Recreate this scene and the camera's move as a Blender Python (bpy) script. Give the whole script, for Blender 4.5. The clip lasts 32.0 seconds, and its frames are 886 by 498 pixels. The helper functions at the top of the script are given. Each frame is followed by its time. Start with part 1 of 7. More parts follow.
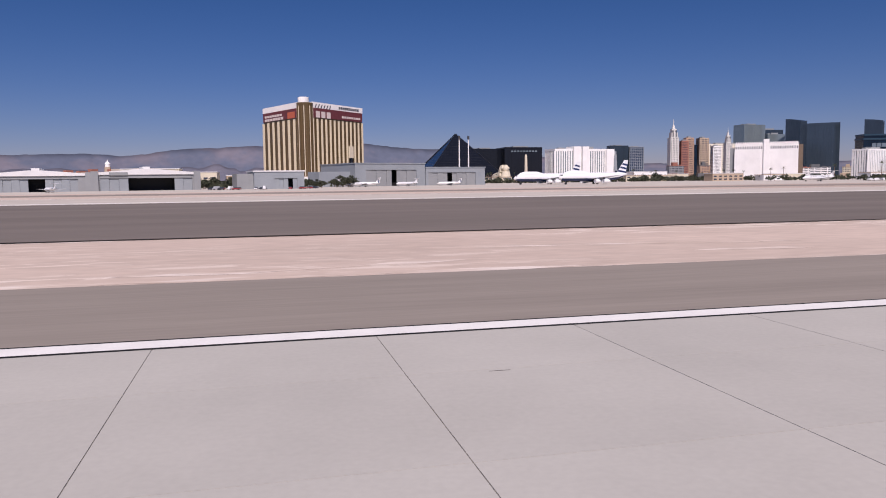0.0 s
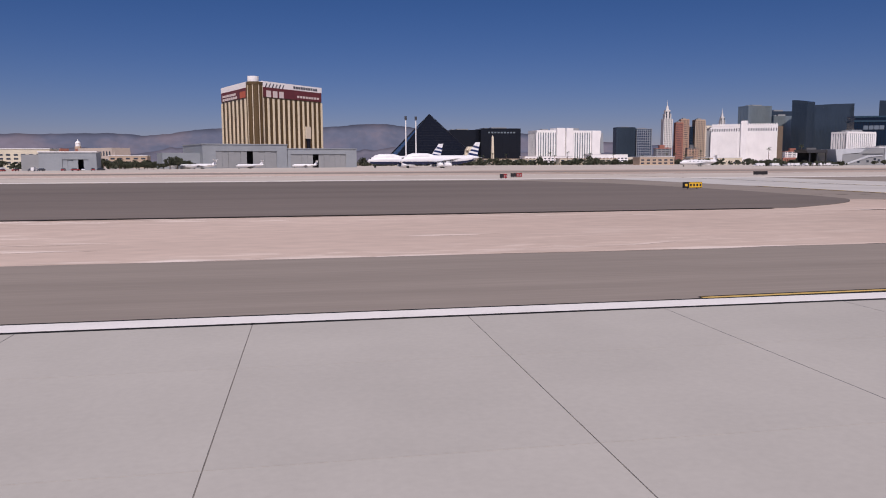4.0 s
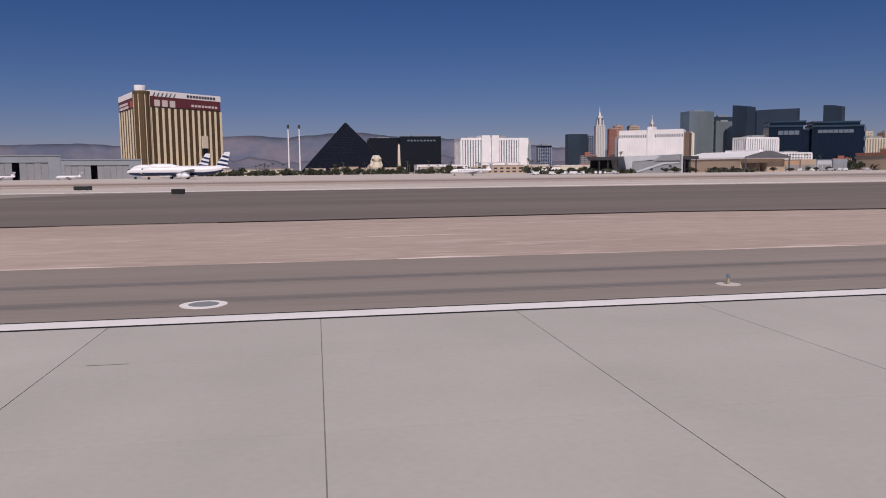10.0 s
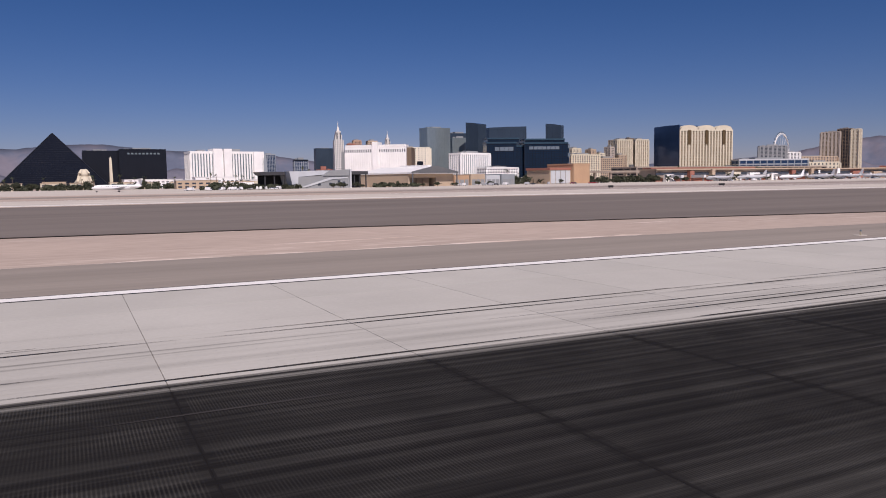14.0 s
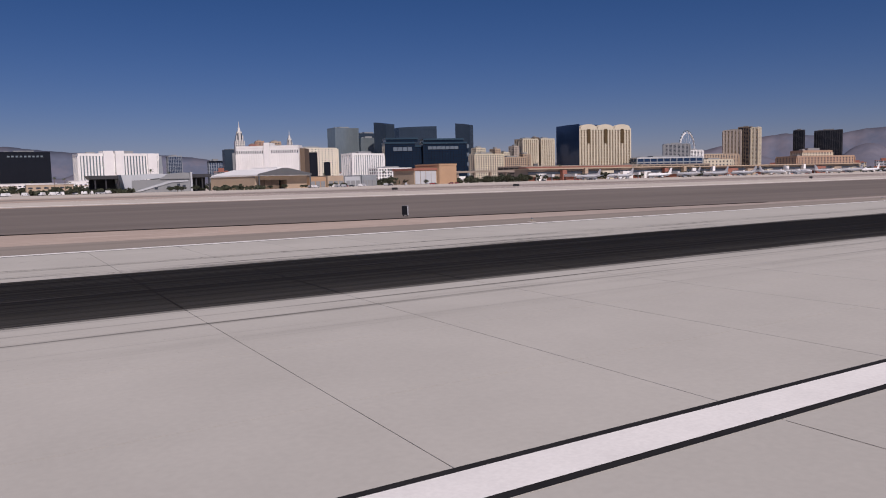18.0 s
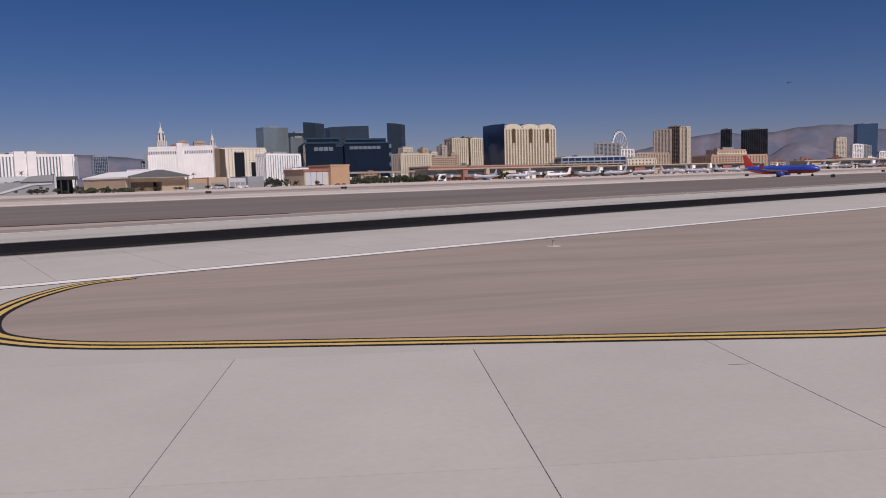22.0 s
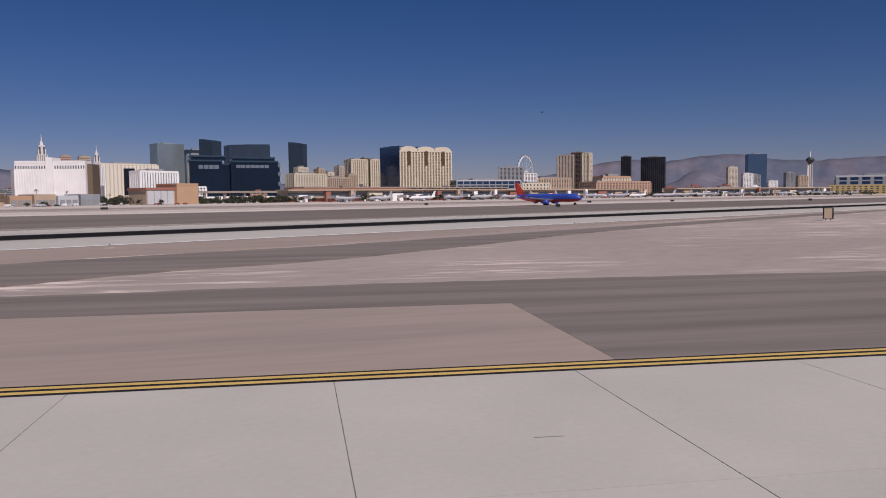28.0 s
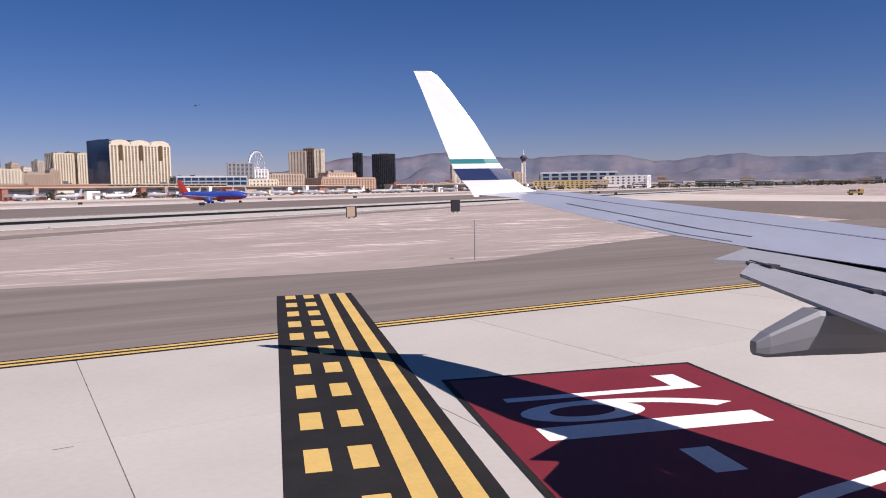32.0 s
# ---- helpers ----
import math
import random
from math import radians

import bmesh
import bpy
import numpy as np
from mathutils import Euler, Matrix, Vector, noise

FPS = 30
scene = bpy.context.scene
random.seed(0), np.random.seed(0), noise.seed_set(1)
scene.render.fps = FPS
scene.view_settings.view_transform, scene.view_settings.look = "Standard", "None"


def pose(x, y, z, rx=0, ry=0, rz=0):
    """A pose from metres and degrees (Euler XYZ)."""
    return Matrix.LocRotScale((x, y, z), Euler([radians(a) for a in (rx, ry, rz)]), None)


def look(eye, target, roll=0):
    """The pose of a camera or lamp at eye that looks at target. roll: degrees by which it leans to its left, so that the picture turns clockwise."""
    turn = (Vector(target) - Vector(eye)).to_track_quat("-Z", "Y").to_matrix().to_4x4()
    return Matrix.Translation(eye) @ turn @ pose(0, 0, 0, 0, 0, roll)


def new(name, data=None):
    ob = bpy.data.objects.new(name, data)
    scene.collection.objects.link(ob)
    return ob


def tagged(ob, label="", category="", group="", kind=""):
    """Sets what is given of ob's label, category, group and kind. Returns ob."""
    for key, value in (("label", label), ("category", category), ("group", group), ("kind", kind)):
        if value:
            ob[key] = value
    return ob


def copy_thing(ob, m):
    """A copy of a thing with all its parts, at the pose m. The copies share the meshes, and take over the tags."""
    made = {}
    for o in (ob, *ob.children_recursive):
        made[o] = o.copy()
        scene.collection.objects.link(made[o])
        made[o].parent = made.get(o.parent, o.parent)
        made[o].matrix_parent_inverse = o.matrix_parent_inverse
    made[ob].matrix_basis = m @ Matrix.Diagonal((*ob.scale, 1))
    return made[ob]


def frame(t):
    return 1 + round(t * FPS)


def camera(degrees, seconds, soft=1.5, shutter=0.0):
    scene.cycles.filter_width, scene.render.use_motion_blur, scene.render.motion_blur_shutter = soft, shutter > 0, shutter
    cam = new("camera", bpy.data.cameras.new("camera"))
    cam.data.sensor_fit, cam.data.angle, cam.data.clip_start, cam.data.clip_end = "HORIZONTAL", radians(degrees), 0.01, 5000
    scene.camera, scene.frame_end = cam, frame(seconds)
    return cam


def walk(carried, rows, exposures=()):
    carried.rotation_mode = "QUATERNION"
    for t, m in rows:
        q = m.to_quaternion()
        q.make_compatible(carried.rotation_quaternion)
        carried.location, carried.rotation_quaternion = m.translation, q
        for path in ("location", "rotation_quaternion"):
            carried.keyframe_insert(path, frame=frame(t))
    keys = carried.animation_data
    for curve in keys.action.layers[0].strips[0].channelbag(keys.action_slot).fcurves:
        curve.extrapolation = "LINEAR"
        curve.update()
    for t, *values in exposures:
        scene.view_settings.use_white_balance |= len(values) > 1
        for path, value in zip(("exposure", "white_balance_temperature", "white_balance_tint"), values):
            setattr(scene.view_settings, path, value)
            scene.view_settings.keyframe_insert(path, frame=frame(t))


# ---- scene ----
cam = camera(60.29, 32.0, soft=1.0)
EYE_Z = 4.0
# seconds, x, y, yaw to the left of +y, pitch, roll
PATH = [
    (0, 33.301, -19.954, -13.513, -5.13, -0.663), (0.5, 52.901, -20.034, -13.305, -6.088, -0.575), (1, 72.33, -20.045, -11.735, -5.677, -2.045),
    (1.5, 92.102, -19.997, -10.634, -6.751, -0.434), (2, 111.83, -19.918, -10.934, -6.705, -1.79), (2.5, 131.303, -19.843, -10.314, -6.164, -1.966),
    (3, 150.753, -19.791, -10.187, -6.276, -0.442), (3.5, 169.901, -19.776, -10.06, -6.387, -0.147), (4, 188.603, -19.799, -9.933, -6.499, -0.259),
    (4.5, 206.745, -19.856, -9.806, -6.61, -1.093), (5, 224.261, -19.932, -10.609, -7.616, 0.783), (5.5, 241.157, -20.006, -10.971, -7.535, -0.652),
    (6, 257.521, -20.056, -10.977, -7.764, -0.962), (6.5, 273.422, -20.083, -9.619, -7.279, -0.488), (7, 288.799, -20.144, -9.285, -6.783, -1.75),
    (7.5, 303.544, -20.298, -10.453, -6.969, -0.755), (8, 317.59, -20.577, -11.352, -6.753, -0.223), (8.5, 330.94, -20.94, -11.331, -6.069, -1.508),
    (9, 343.716, -21.218, -10.474, -6.749, -1.304), (9.5, 356.041, -21.309, -9.996, -5.154, -1.35), (10, 367.904, -21.385, -9.392, -5.908, -0.653),
    (10.5, 379.259, -21.664, -13.771, -5.665, -0.739), (11, 390.132, -22.199, -15.431, -4.966, -1.218), (11.5, 400.605, -22.978, -15.205, -5.066, -1.218),
    (12, 410.819, -24.031, -17.551, -5.156, -1.575), (12.5, 420.839, -25.377, -18.531, -5.244, -0.477), (13, 430.524, -26.984, -23.335, -5.448, -0.213),
    (13.5, 439.729, -28.812, -23.725, -5.563, 0.161), (14, 448.518, -30.85, -26.072, -5.094, -0.842), (14.5, 457.017, -33.093, -25.618, -6.154, -0.127),
    (15, 465.294, -35.527, -26.452, -5.971, -0.036), (15.5, 473.372, -38.131, -27.287, -5.789, -0.043), (16, 481.247, -40.882, -28.122, -5.606, -0.169),
    (16.5, 488.903, -43.755, -28.957, -5.424, -0.766), (17, 496.324, -46.732, -30.744, -5.307, -1.165), (17.5, 503.513, -49.802, -30.257, -6.031, -0.335),
    (18, 510.512, -52.962, -30.931, -5.211, -1.426), (18.5, 517.362, -56.218, -33.594, -5.06, -1.957), (19, 524.079, -59.567, -33.454, -4.849, -2.44),
    (19.5, 530.625, -62.998, -33.95, -4.992, -2.058), (20, 536.958, -66.506, -35.544, -4.989, -2.523), (20.5, 542.981, -70.025, -34.825, -5.422, -1.671),
    (21, 548.800, -73.568, -33.829, -4.481, -1.975), (21.5, 554.600, -77.171, -36.189, -5.31, -1.479), (22, 560.448, -80.802, -34.409, -5.372, -1.678),
    (22.5, 566.628, -84.569, -35.716, -5.367, -2.003), (23, 572.794, -88.218, -35.544, -4.887, -1.71), (23.5, 578.636, -91.559, -37.272, -5.581, -1.941),
    (24, 584.298, -94.743, -36.502, -4.992, -1.506), (24.5, 589.724, -97.814, -37.152, -4.433, -1.219), (25, 594.873, -100.785, -38.565, -4.533, -0.557),
    (25.5, 599.725, -103.65, -37.325, -3.856, -0.929), (26, 604.289, -106.41, -37.657, -3.912, -0.211), (26.5, 608.586, -109.07, -37.989, -3.968, -0.079),
    (27, 612.652, -111.634, -38.321, -4.023, -0.168), (27.5, 616.531, -114.112, -38.652, -4.079, -0.722), (28, 620.273, -116.518, -39.936, -3.914, -0.639),
    (28.5, 623.938, -118.874, -42.028, -3.798, -1.153), (29, 627.568, -121.212, -43.902, -4.2, 0.271), (29.5, 631.157, -123.57, -47.655, -3.981, -2.185),
    (30, 634.609, -125.994, -48.841, -4.914, 0.23), (30.5, 637.817, -128.498, -50.668, -4.64, -0.061), (31, 640.734, -131.038, -53.81, -5.259, -0.163),
    (31.5, 643.404, -133.615, -55.388, -4.851, -0.18), (32, 645.991, -136.475, -58.977, -4.478, -1.008),
]
walk(cam, [(t, pose(x, y, EYE_Z, 90 + p, 0, w) @ pose(0, 0, 0, 0, 0, r)) for t, x, y, w, p, r in PATH],
     exposures=[(0.0, 0.0, 6250, 24), (2.0, -0.08, 6250, 24), (5.0, -0.28, 6250, 24), (7.0, -0.08, 6280, 23), (9.0, -0.26, 6320, 23), (10.0, -0.36, 6350, 23), (12.0, -0.4, 6350, 23), (13.0, -0.03, 6350, 22), (14.0, -0.04, 6350, 22), (17.0, -0.18, 6350, 22), (18.0, -0.32, 6350, 22), (25.0, -0.3, 6350, 22), (29.0, -0.28, 6350, 22), (32.0, 0.36, 6350, 23)])

# ---- light ----
SUN_EL, SUN_AZ = 49.0, -97.5          # degrees; azimuth from +x
world = bpy.data.worlds.new("sky")
scene.world = world
world.use_nodes = True
wn = world.node_tree
sky = wn.nodes.new("ShaderNodeTexSky")
sky.sky_type = "NISHITA"
sky.sun_disc = False
sky.sun_elevation = radians(SUN_EL)
sky.sun_rotation = radians(90 - SUN_AZ)
sky.altitude = 600
sky.air_density = 1.0
sky.dust_density = 0.1
sky.ozone_density = 6.0
hue = wn.nodes.new("ShaderNodeHueSaturation")
hue.inputs["Saturation"].default_value = 1.25
wn.links.new(sky.outputs[0], hue.inputs["Color"])
tinge = wn.nodes.new("ShaderNodeVectorMath")
tinge.operation = "MULTIPLY"
place = wn.nodes.new("ShaderNodeTexCoord")
height = wn.nodes.new("ShaderNodeSeparateXYZ")
wn.links.new(place.outputs["Generated"], height.inputs[0])
rise = wn.nodes.new("ShaderNodeMapRange")
rise.inputs[2].default_value = 0.3
wn.links.new(height.outputs["Z"], rise.inputs[0])
haze = wn.nodes.new("ShaderNodeMix")
haze.data_type = "RGBA"
haze.inputs[6].default_value, haze.inputs[7].default_value = (1.06, 0.93, 1.17, 1), (1.17, 0.93, 1.05, 1)
wn.links.new(rise.outputs[0], haze.inputs[0])
wn.links.new(haze.outputs[2], tinge.inputs[1])
wn.links.new(hue.outputs[0], tinge.inputs[0])
wn.links.new(tinge.outputs[0], wn.nodes["Background"].inputs[0])
wn.nodes["Background"].inputs[1].default_value = 0.042
sun_ob = new("sun", bpy.data.lights.new("sun", "SUN"))
sun_ob.data.energy = 4.3
sun_ob.data.angle = radians(0.53)
sun_ob.data.color = (1.0, 0.93, 0.84)
SUN_FROM = Vector((math.cos(radians(SUN_EL)) * math.cos(radians(SUN_AZ)), math.cos(radians(SUN_EL)) * math.sin(radians(SUN_AZ)), math.sin(radians(SUN_EL))))
sun_ob.matrix_world = look(SUN_FROM * 50, (0, 0, 0))


# ---- materials ----
def mat(name, color, rough=0.8, metal=0.0, spots=0.0, scale=1.0, fine=0.0, fscale=20.0, bump=0.0, stretch=(1, 1, 1), tint=None, spec=None, rand=0.0, turn=0.0):
    """A surface: colour varied by broad stains (spots) and fine grain, with a bump; rand varies it from piece to piece, turn sets the grain's direction in degrees."""
    m = bpy.data.materials.new(name)
    m.use_nodes = True
    nt = m.node_tree
    b = nt.nodes["Principled BSDF"]
    b.inputs["Roughness"].default_value = rough
    b.inputs["Metallic"].default_value = metal
    if spec is not None:
        b.inputs["Specular IOR Level"].default_value = spec
    b.inputs["Base Color"].default_value = (*color, 1)
    if not (spots or fine or rand):
        return m
    geo = nt.nodes.new("ShaderNodeNewGeometry")
    mp = nt.nodes.new("ShaderNodeMapping")
    mp.inputs["Scale"].default_value = stretch
    where = geo.outputs["Position"]
    if turn:
        vr = nt.nodes.new("ShaderNodeVectorRotate")
        vr.rotation_type = "Z_AXIS"
        vr.inputs["Angle"].default_value = radians(-turn)
        nt.links.new(where, vr.inputs["Vector"])
        where = vr.outputs[0]
    nt.links.new(where, mp.inputs["Vector"])
    n1 = nt.nodes.new("ShaderNodeTexNoise")
    n1.inputs["Scale"].default_value = scale
    n1.inputs["Detail"].default_value = 5
    n1.inputs["Roughness"].default_value = 0.6
    nt.links.new(mp.outputs[0], n1.inputs["Vector"])
    n2 = nt.nodes.new("ShaderNodeTexNoise")
    n2.inputs["Scale"].default_value = fscale
    n2.inputs["Detail"].default_value = 3
    nt.links.new(mp.outputs[0], n2.inputs["Vector"])
    r1 = nt.nodes.new("ShaderNodeMapRange")
    r1.inputs[1].default_value, r1.inputs[2].default_value = 0.3, 0.7
    r1.inputs[3].default_value, r1.inputs[4].default_value = 1 - spots, 1 + spots
    nt.links.new(n1.outputs[0], r1.inputs[0])
    r2 = nt.nodes.new("ShaderNodeMapRange")
    r2.inputs[1].default_value, r2.inputs[2].default_value = 0.25, 0.75
    r2.inputs[3].default_value, r2.inputs[4].default_value = 1 - fine, 1 + fine
    nt.links.new(n2.outputs[0], r2.inputs[0])
    mul = nt.nodes.new("ShaderNodeMath")
    mul.operation = "MULTIPLY"
    nt.links.new(r1.outputs[0], mul.inputs[0])
    nt.links.new(r2.outputs[0], mul.inputs[1])
    out = mul.outputs[0]
    if rand:
        info = nt.nodes.new("ShaderNodeObjectInfo")
        r3 = nt.nodes.new("ShaderNodeMapRange")
        r3.inputs[3].default_value, r3.inputs[4].default_value = 1 - rand, 1 + rand
        nt.links.new(info.outputs["Random"], r3.inputs[0])
        m2 = nt.nodes.new("ShaderNodeMath")
        m2.operation = "MULTIPLY"
        nt.links.new(out, m2.inputs[0])
        nt.links.new(r3.outputs[0], m2.inputs[1])
        out = m2.outputs[0]
    vm = nt.nodes.new("ShaderNodeVectorMath")
    vm.operation = "SCALE"
    nt.links.new(out, vm.inputs["Scale"])
    if tint:
        mx = nt.nodes.new("ShaderNodeMix")
        mx.data_type = "RGBA"
        mx.inputs[6].default_value, mx.inputs[7].default_value = (*color, 1), (*tint, 1)
        r4 = nt.nodes.new("ShaderNodeMapRange")
        r4.inputs[1].default_value, r4.inputs[2].default_value = 0.42, 0.62
        nt.links.new(n1.outputs[0], r4.inputs[0])
        nt.links.new(r4.outputs[0], mx.inputs[0])
        nt.links.new(mx.outputs[2], vm.inputs[0])
    else:
        vm.inputs[0].default_value = color
    nt.links.new(vm.outputs[0], b.inputs["Base Color"])
    if bump:
        bp = nt.nodes.new("ShaderNodeBump")
        bp.inputs["Strength"].default_value = bump
        bp.inputs["Distance"].default_value = 0.02
        nt.links.new(n2.outputs[0], bp.inputs["Height"])
        nt.links.new(bp.outputs[0], b.inputs["Normal"])
    return m


# ---- mesh helpers ----
from mathutils.geometry import tessellate_polygon

JOINED = {"floor_banding", "floor_lining"}

def empty(name, m=None, label="", category="", group="", kind=""):
    ob = new(name)
    ob.empty_display_size = 0.5
    if m is not None:
        ob.matrix_world = m
    return tagged(ob, label, category, group, kind)


def mesh_of(name, bm, material):
    me = bpy.data.meshes.new(name)
    bm.to_mesh(me)
    bm.free()
    for mm in (material if isinstance(material, (list, tuple)) else [material]):
        me.materials.append(mm)
    return me


def part(name, bm, material, parent=None, label="", m=None):
    ob = new(name, mesh_of(name, bm, material) if isinstance(bm, bmesh.types.BMesh) else bm)
    if parent is not None:
        ob.parent = parent
    if m is not None:
        ob.matrix_basis = m
    return tagged(ob, label, kind="stuff" if name in JOINED else "")


def box(bm, x0, x1, y0, y1, z0, z1, slot=0, m=None, taper=0.0):
    """A box from corner to corner; taper shrinks the top."""
    cx, cy = (x0 + x1) / 2, (y0 + y1) / 2
    k = 1 - taper
    co = [(x0, y0, z0), (x1, y0, z0), (x1, y1, z0), (x0, y1, z0)] + [(cx + (x - cx) * k, cy + (y - cy) * k, z1) for x, y in ((x0, y0), (x1, y0), (x1, y1), (x0, y1))]
    vs = [bm.verts.new(m @ Vector(c) if m else c) for c in co]
    for f in ((3, 2, 1, 0), (4, 5, 6, 7), (0, 1, 5, 4), (1, 2, 6, 5), (2, 3, 7, 6), (3, 0, 4, 7)):
        bm.faces.new([vs[i] for i in f]).material_index = slot
    return vs


def prism(bm, ring, z0, z1, slot=0, scale=1.0, m=None):
    """An upright prism over a ring of x, y (counter-clockwise); scale shrinks the top about its middle."""
    cx, cy = sum(p[0] for p in ring) / len(ring), sum(p[1] for p in ring) / len(ring)
    put = (lambda c: m @ Vector(c)) if m else (lambda c: c)
    lo = [bm.verts.new(put((x, y, z0))) for x, y in ring]
    hi = [bm.verts.new(put((cx + (x - cx) * scale, cy + (y - cy) * scale, z1))) for x, y in ring]
    n = len(ring)
    bm.faces.new(hi).material_index = slot
    bm.faces.new(lo[::-1]).material_index = slot
    for i in range(n):
        bm.faces.new((lo[i], lo[(i + 1) % n], hi[(i + 1) % n], hi[i])).material_index = slot


def circle(r, n=16, cx=0.0, cy=0.0, a0=0.0):
    return [(cx + r * math.cos(a0 + 2 * math.pi * i / n), cy + r * math.sin(a0 + 2 * math.pi * i / n)) for i in range(n)]


def lathe(bm, rings, n=16, m=None, slot=0, squash=1.0):
    """A body round the x axis: rings of (x, radius, z of the middle)."""
    put = (lambda c: m @ Vector(c)) if m else (lambda c: c)
    loops = []
    for x, r, zc in rings:
        loops.append([bm.verts.new(put((x, r * math.cos(2 * math.pi * i / n), zc + squash * r * math.sin(2 * math.pi * i / n)))) for i in range(n)])
    for a, b in zip(loops, loops[1:]):
        for i in range(n):
            f = bm.faces.new((a[i], a[(i + 1) % n], b[(i + 1) % n], b[i]))
            f.material_index, f.smooth = slot, True
    bm.faces.new(loops[0]).material_index = slot
    bm.faces.new(loops[-1][::-1]).material_index = slot


def slab_poly(bm, pts, z0, z1, slot=0):
    """A flat slab over any simple outline of x, y."""
    n = len(pts)
    vs = [bm.verts.new((x, y, z1)) for x, y in pts]
    lo = [bm.verts.new((x, y, z0)) for x, y in pts]
    for tri in tessellate_polygon([[Vector((x, y, 0)) for x, y in pts]]):
        f = bm.faces.new([vs[i] for i in tri])
        f.normal_update()
        if f.normal.z < 0:
            f.normal_flip()
    turn = sum(pts[i][0] * pts[(i + 1) % n][1] - pts[(i + 1) % n][0] * pts[i][1] for i in range(n)) > 0
    for i in range(n):
        q = (lo[i], lo[(i + 1) % n], vs[(i + 1) % n], vs[i])
        bm.faces.new(q if turn else q[::-1])


def ribbon(bm, line, w0, w1, z):
    """A flat stripe along a line of x, y, from w0 to w1 to its left."""
    n = len(line)
    prev = None
    for i in range(n):
        a, b = Vector(line[max(i - 1, 0)]), Vector(line[min(i + 1, n - 1)])
        d = (b - a).normalized()
        nx, ny = -d.y, d.x
        x, y = line[i]
        cur = (bm.verts.new((x + nx * w0, y + ny * w0, z)), bm.verts.new((x + nx * w1, y + ny * w1, z)))
        if prev:
            bm.faces.new((prev[0], cur[0], cur[1], prev[1]))
        prev = cur


def curve_pts(ctrl, n=8):
    """A smooth line through the control points."""
    out = []
    P = [Vector(p) for p in ctrl]
    for i in range(len(P) - 1):
        p0, p1, p2, p3 = P[max(i - 1, 0)], P[i], P[i + 1], P[min(i + 2, len(P) - 1)]
        for k in range(n):
            t = k / n
            out.append(0.5 * ((2 * p1) + (p2 - p0) * t + (2 * p0 - 5 * p1 + 4 * p2 - p3) * t * t + (3 * p1 - p0 - 3 * p2 + p3) * t ** 3))
    out.append(P[-1])
    return [tuple(p) for p in out]

# ---- ground ----
CONCRETE = mat("concrete_slab", (0.485, 0.465, 0.418), 0.88, spots=0.055, scale=0.22, fine=0.035, fscale=7.0, bump=0.1, rand=0.03, spec=0.15)
CONCRETE_FAR = mat("concrete_far", (0.57, 0.515, 0.45), 0.9, spots=0.11, scale=0.06, fine=0.05, fscale=0.6, stretch=(0.5, 1, 1), spec=0.1)
CONCRETE_TAXI = mat("taxiway_concrete", (0.545, 0.53, 0.495), 0.9, spots=0.10, scale=0.09, fine=0.04, fscale=1.5, stretch=(1, 0.6, 1), spec=0.12)
CONCRETE_WARM = mat("shoulder_concrete", (0.375, 0.311, 0.262), 0.92, spots=0.12, scale=0.3, fine=0.06, fscale=2.0, stretch=(0.12, 1, 1), turn=-24.0, tint=(0.285, 0.243, 0.21), spec=0.1)
JOINT = mat("joint_filler", (0.22, 0.205, 0.185), 0.9, spots=0.25, scale=1.5, spec=0.1)
ASPHALT = mat("asphalt_worn", (0.296, 0.258, 0.222), 0.95, spots=0.10, scale=0.35, fine=0.06, fscale=5.0, stretch=(0.06, 1, 1), bump=0.2, spec=0.1)
ASPHALT_DARK = mat("asphalt_dark", (0.193, 0.166, 0.147), 0.95, spots=0.16, scale=0.07, fine=0.06, fscale=1.5, stretch=(0.12, 1, 1), spec=0.1)
ASPHALT_EXIT = mat("asphalt_stained", (0.206, 0.180, 0.161), 0.95, spots=0.2, scale=0.5, fine=0.07, fscale=2.2, stretch=(0.06, 1.0, 1), spec=0.1, turn=-31.13)


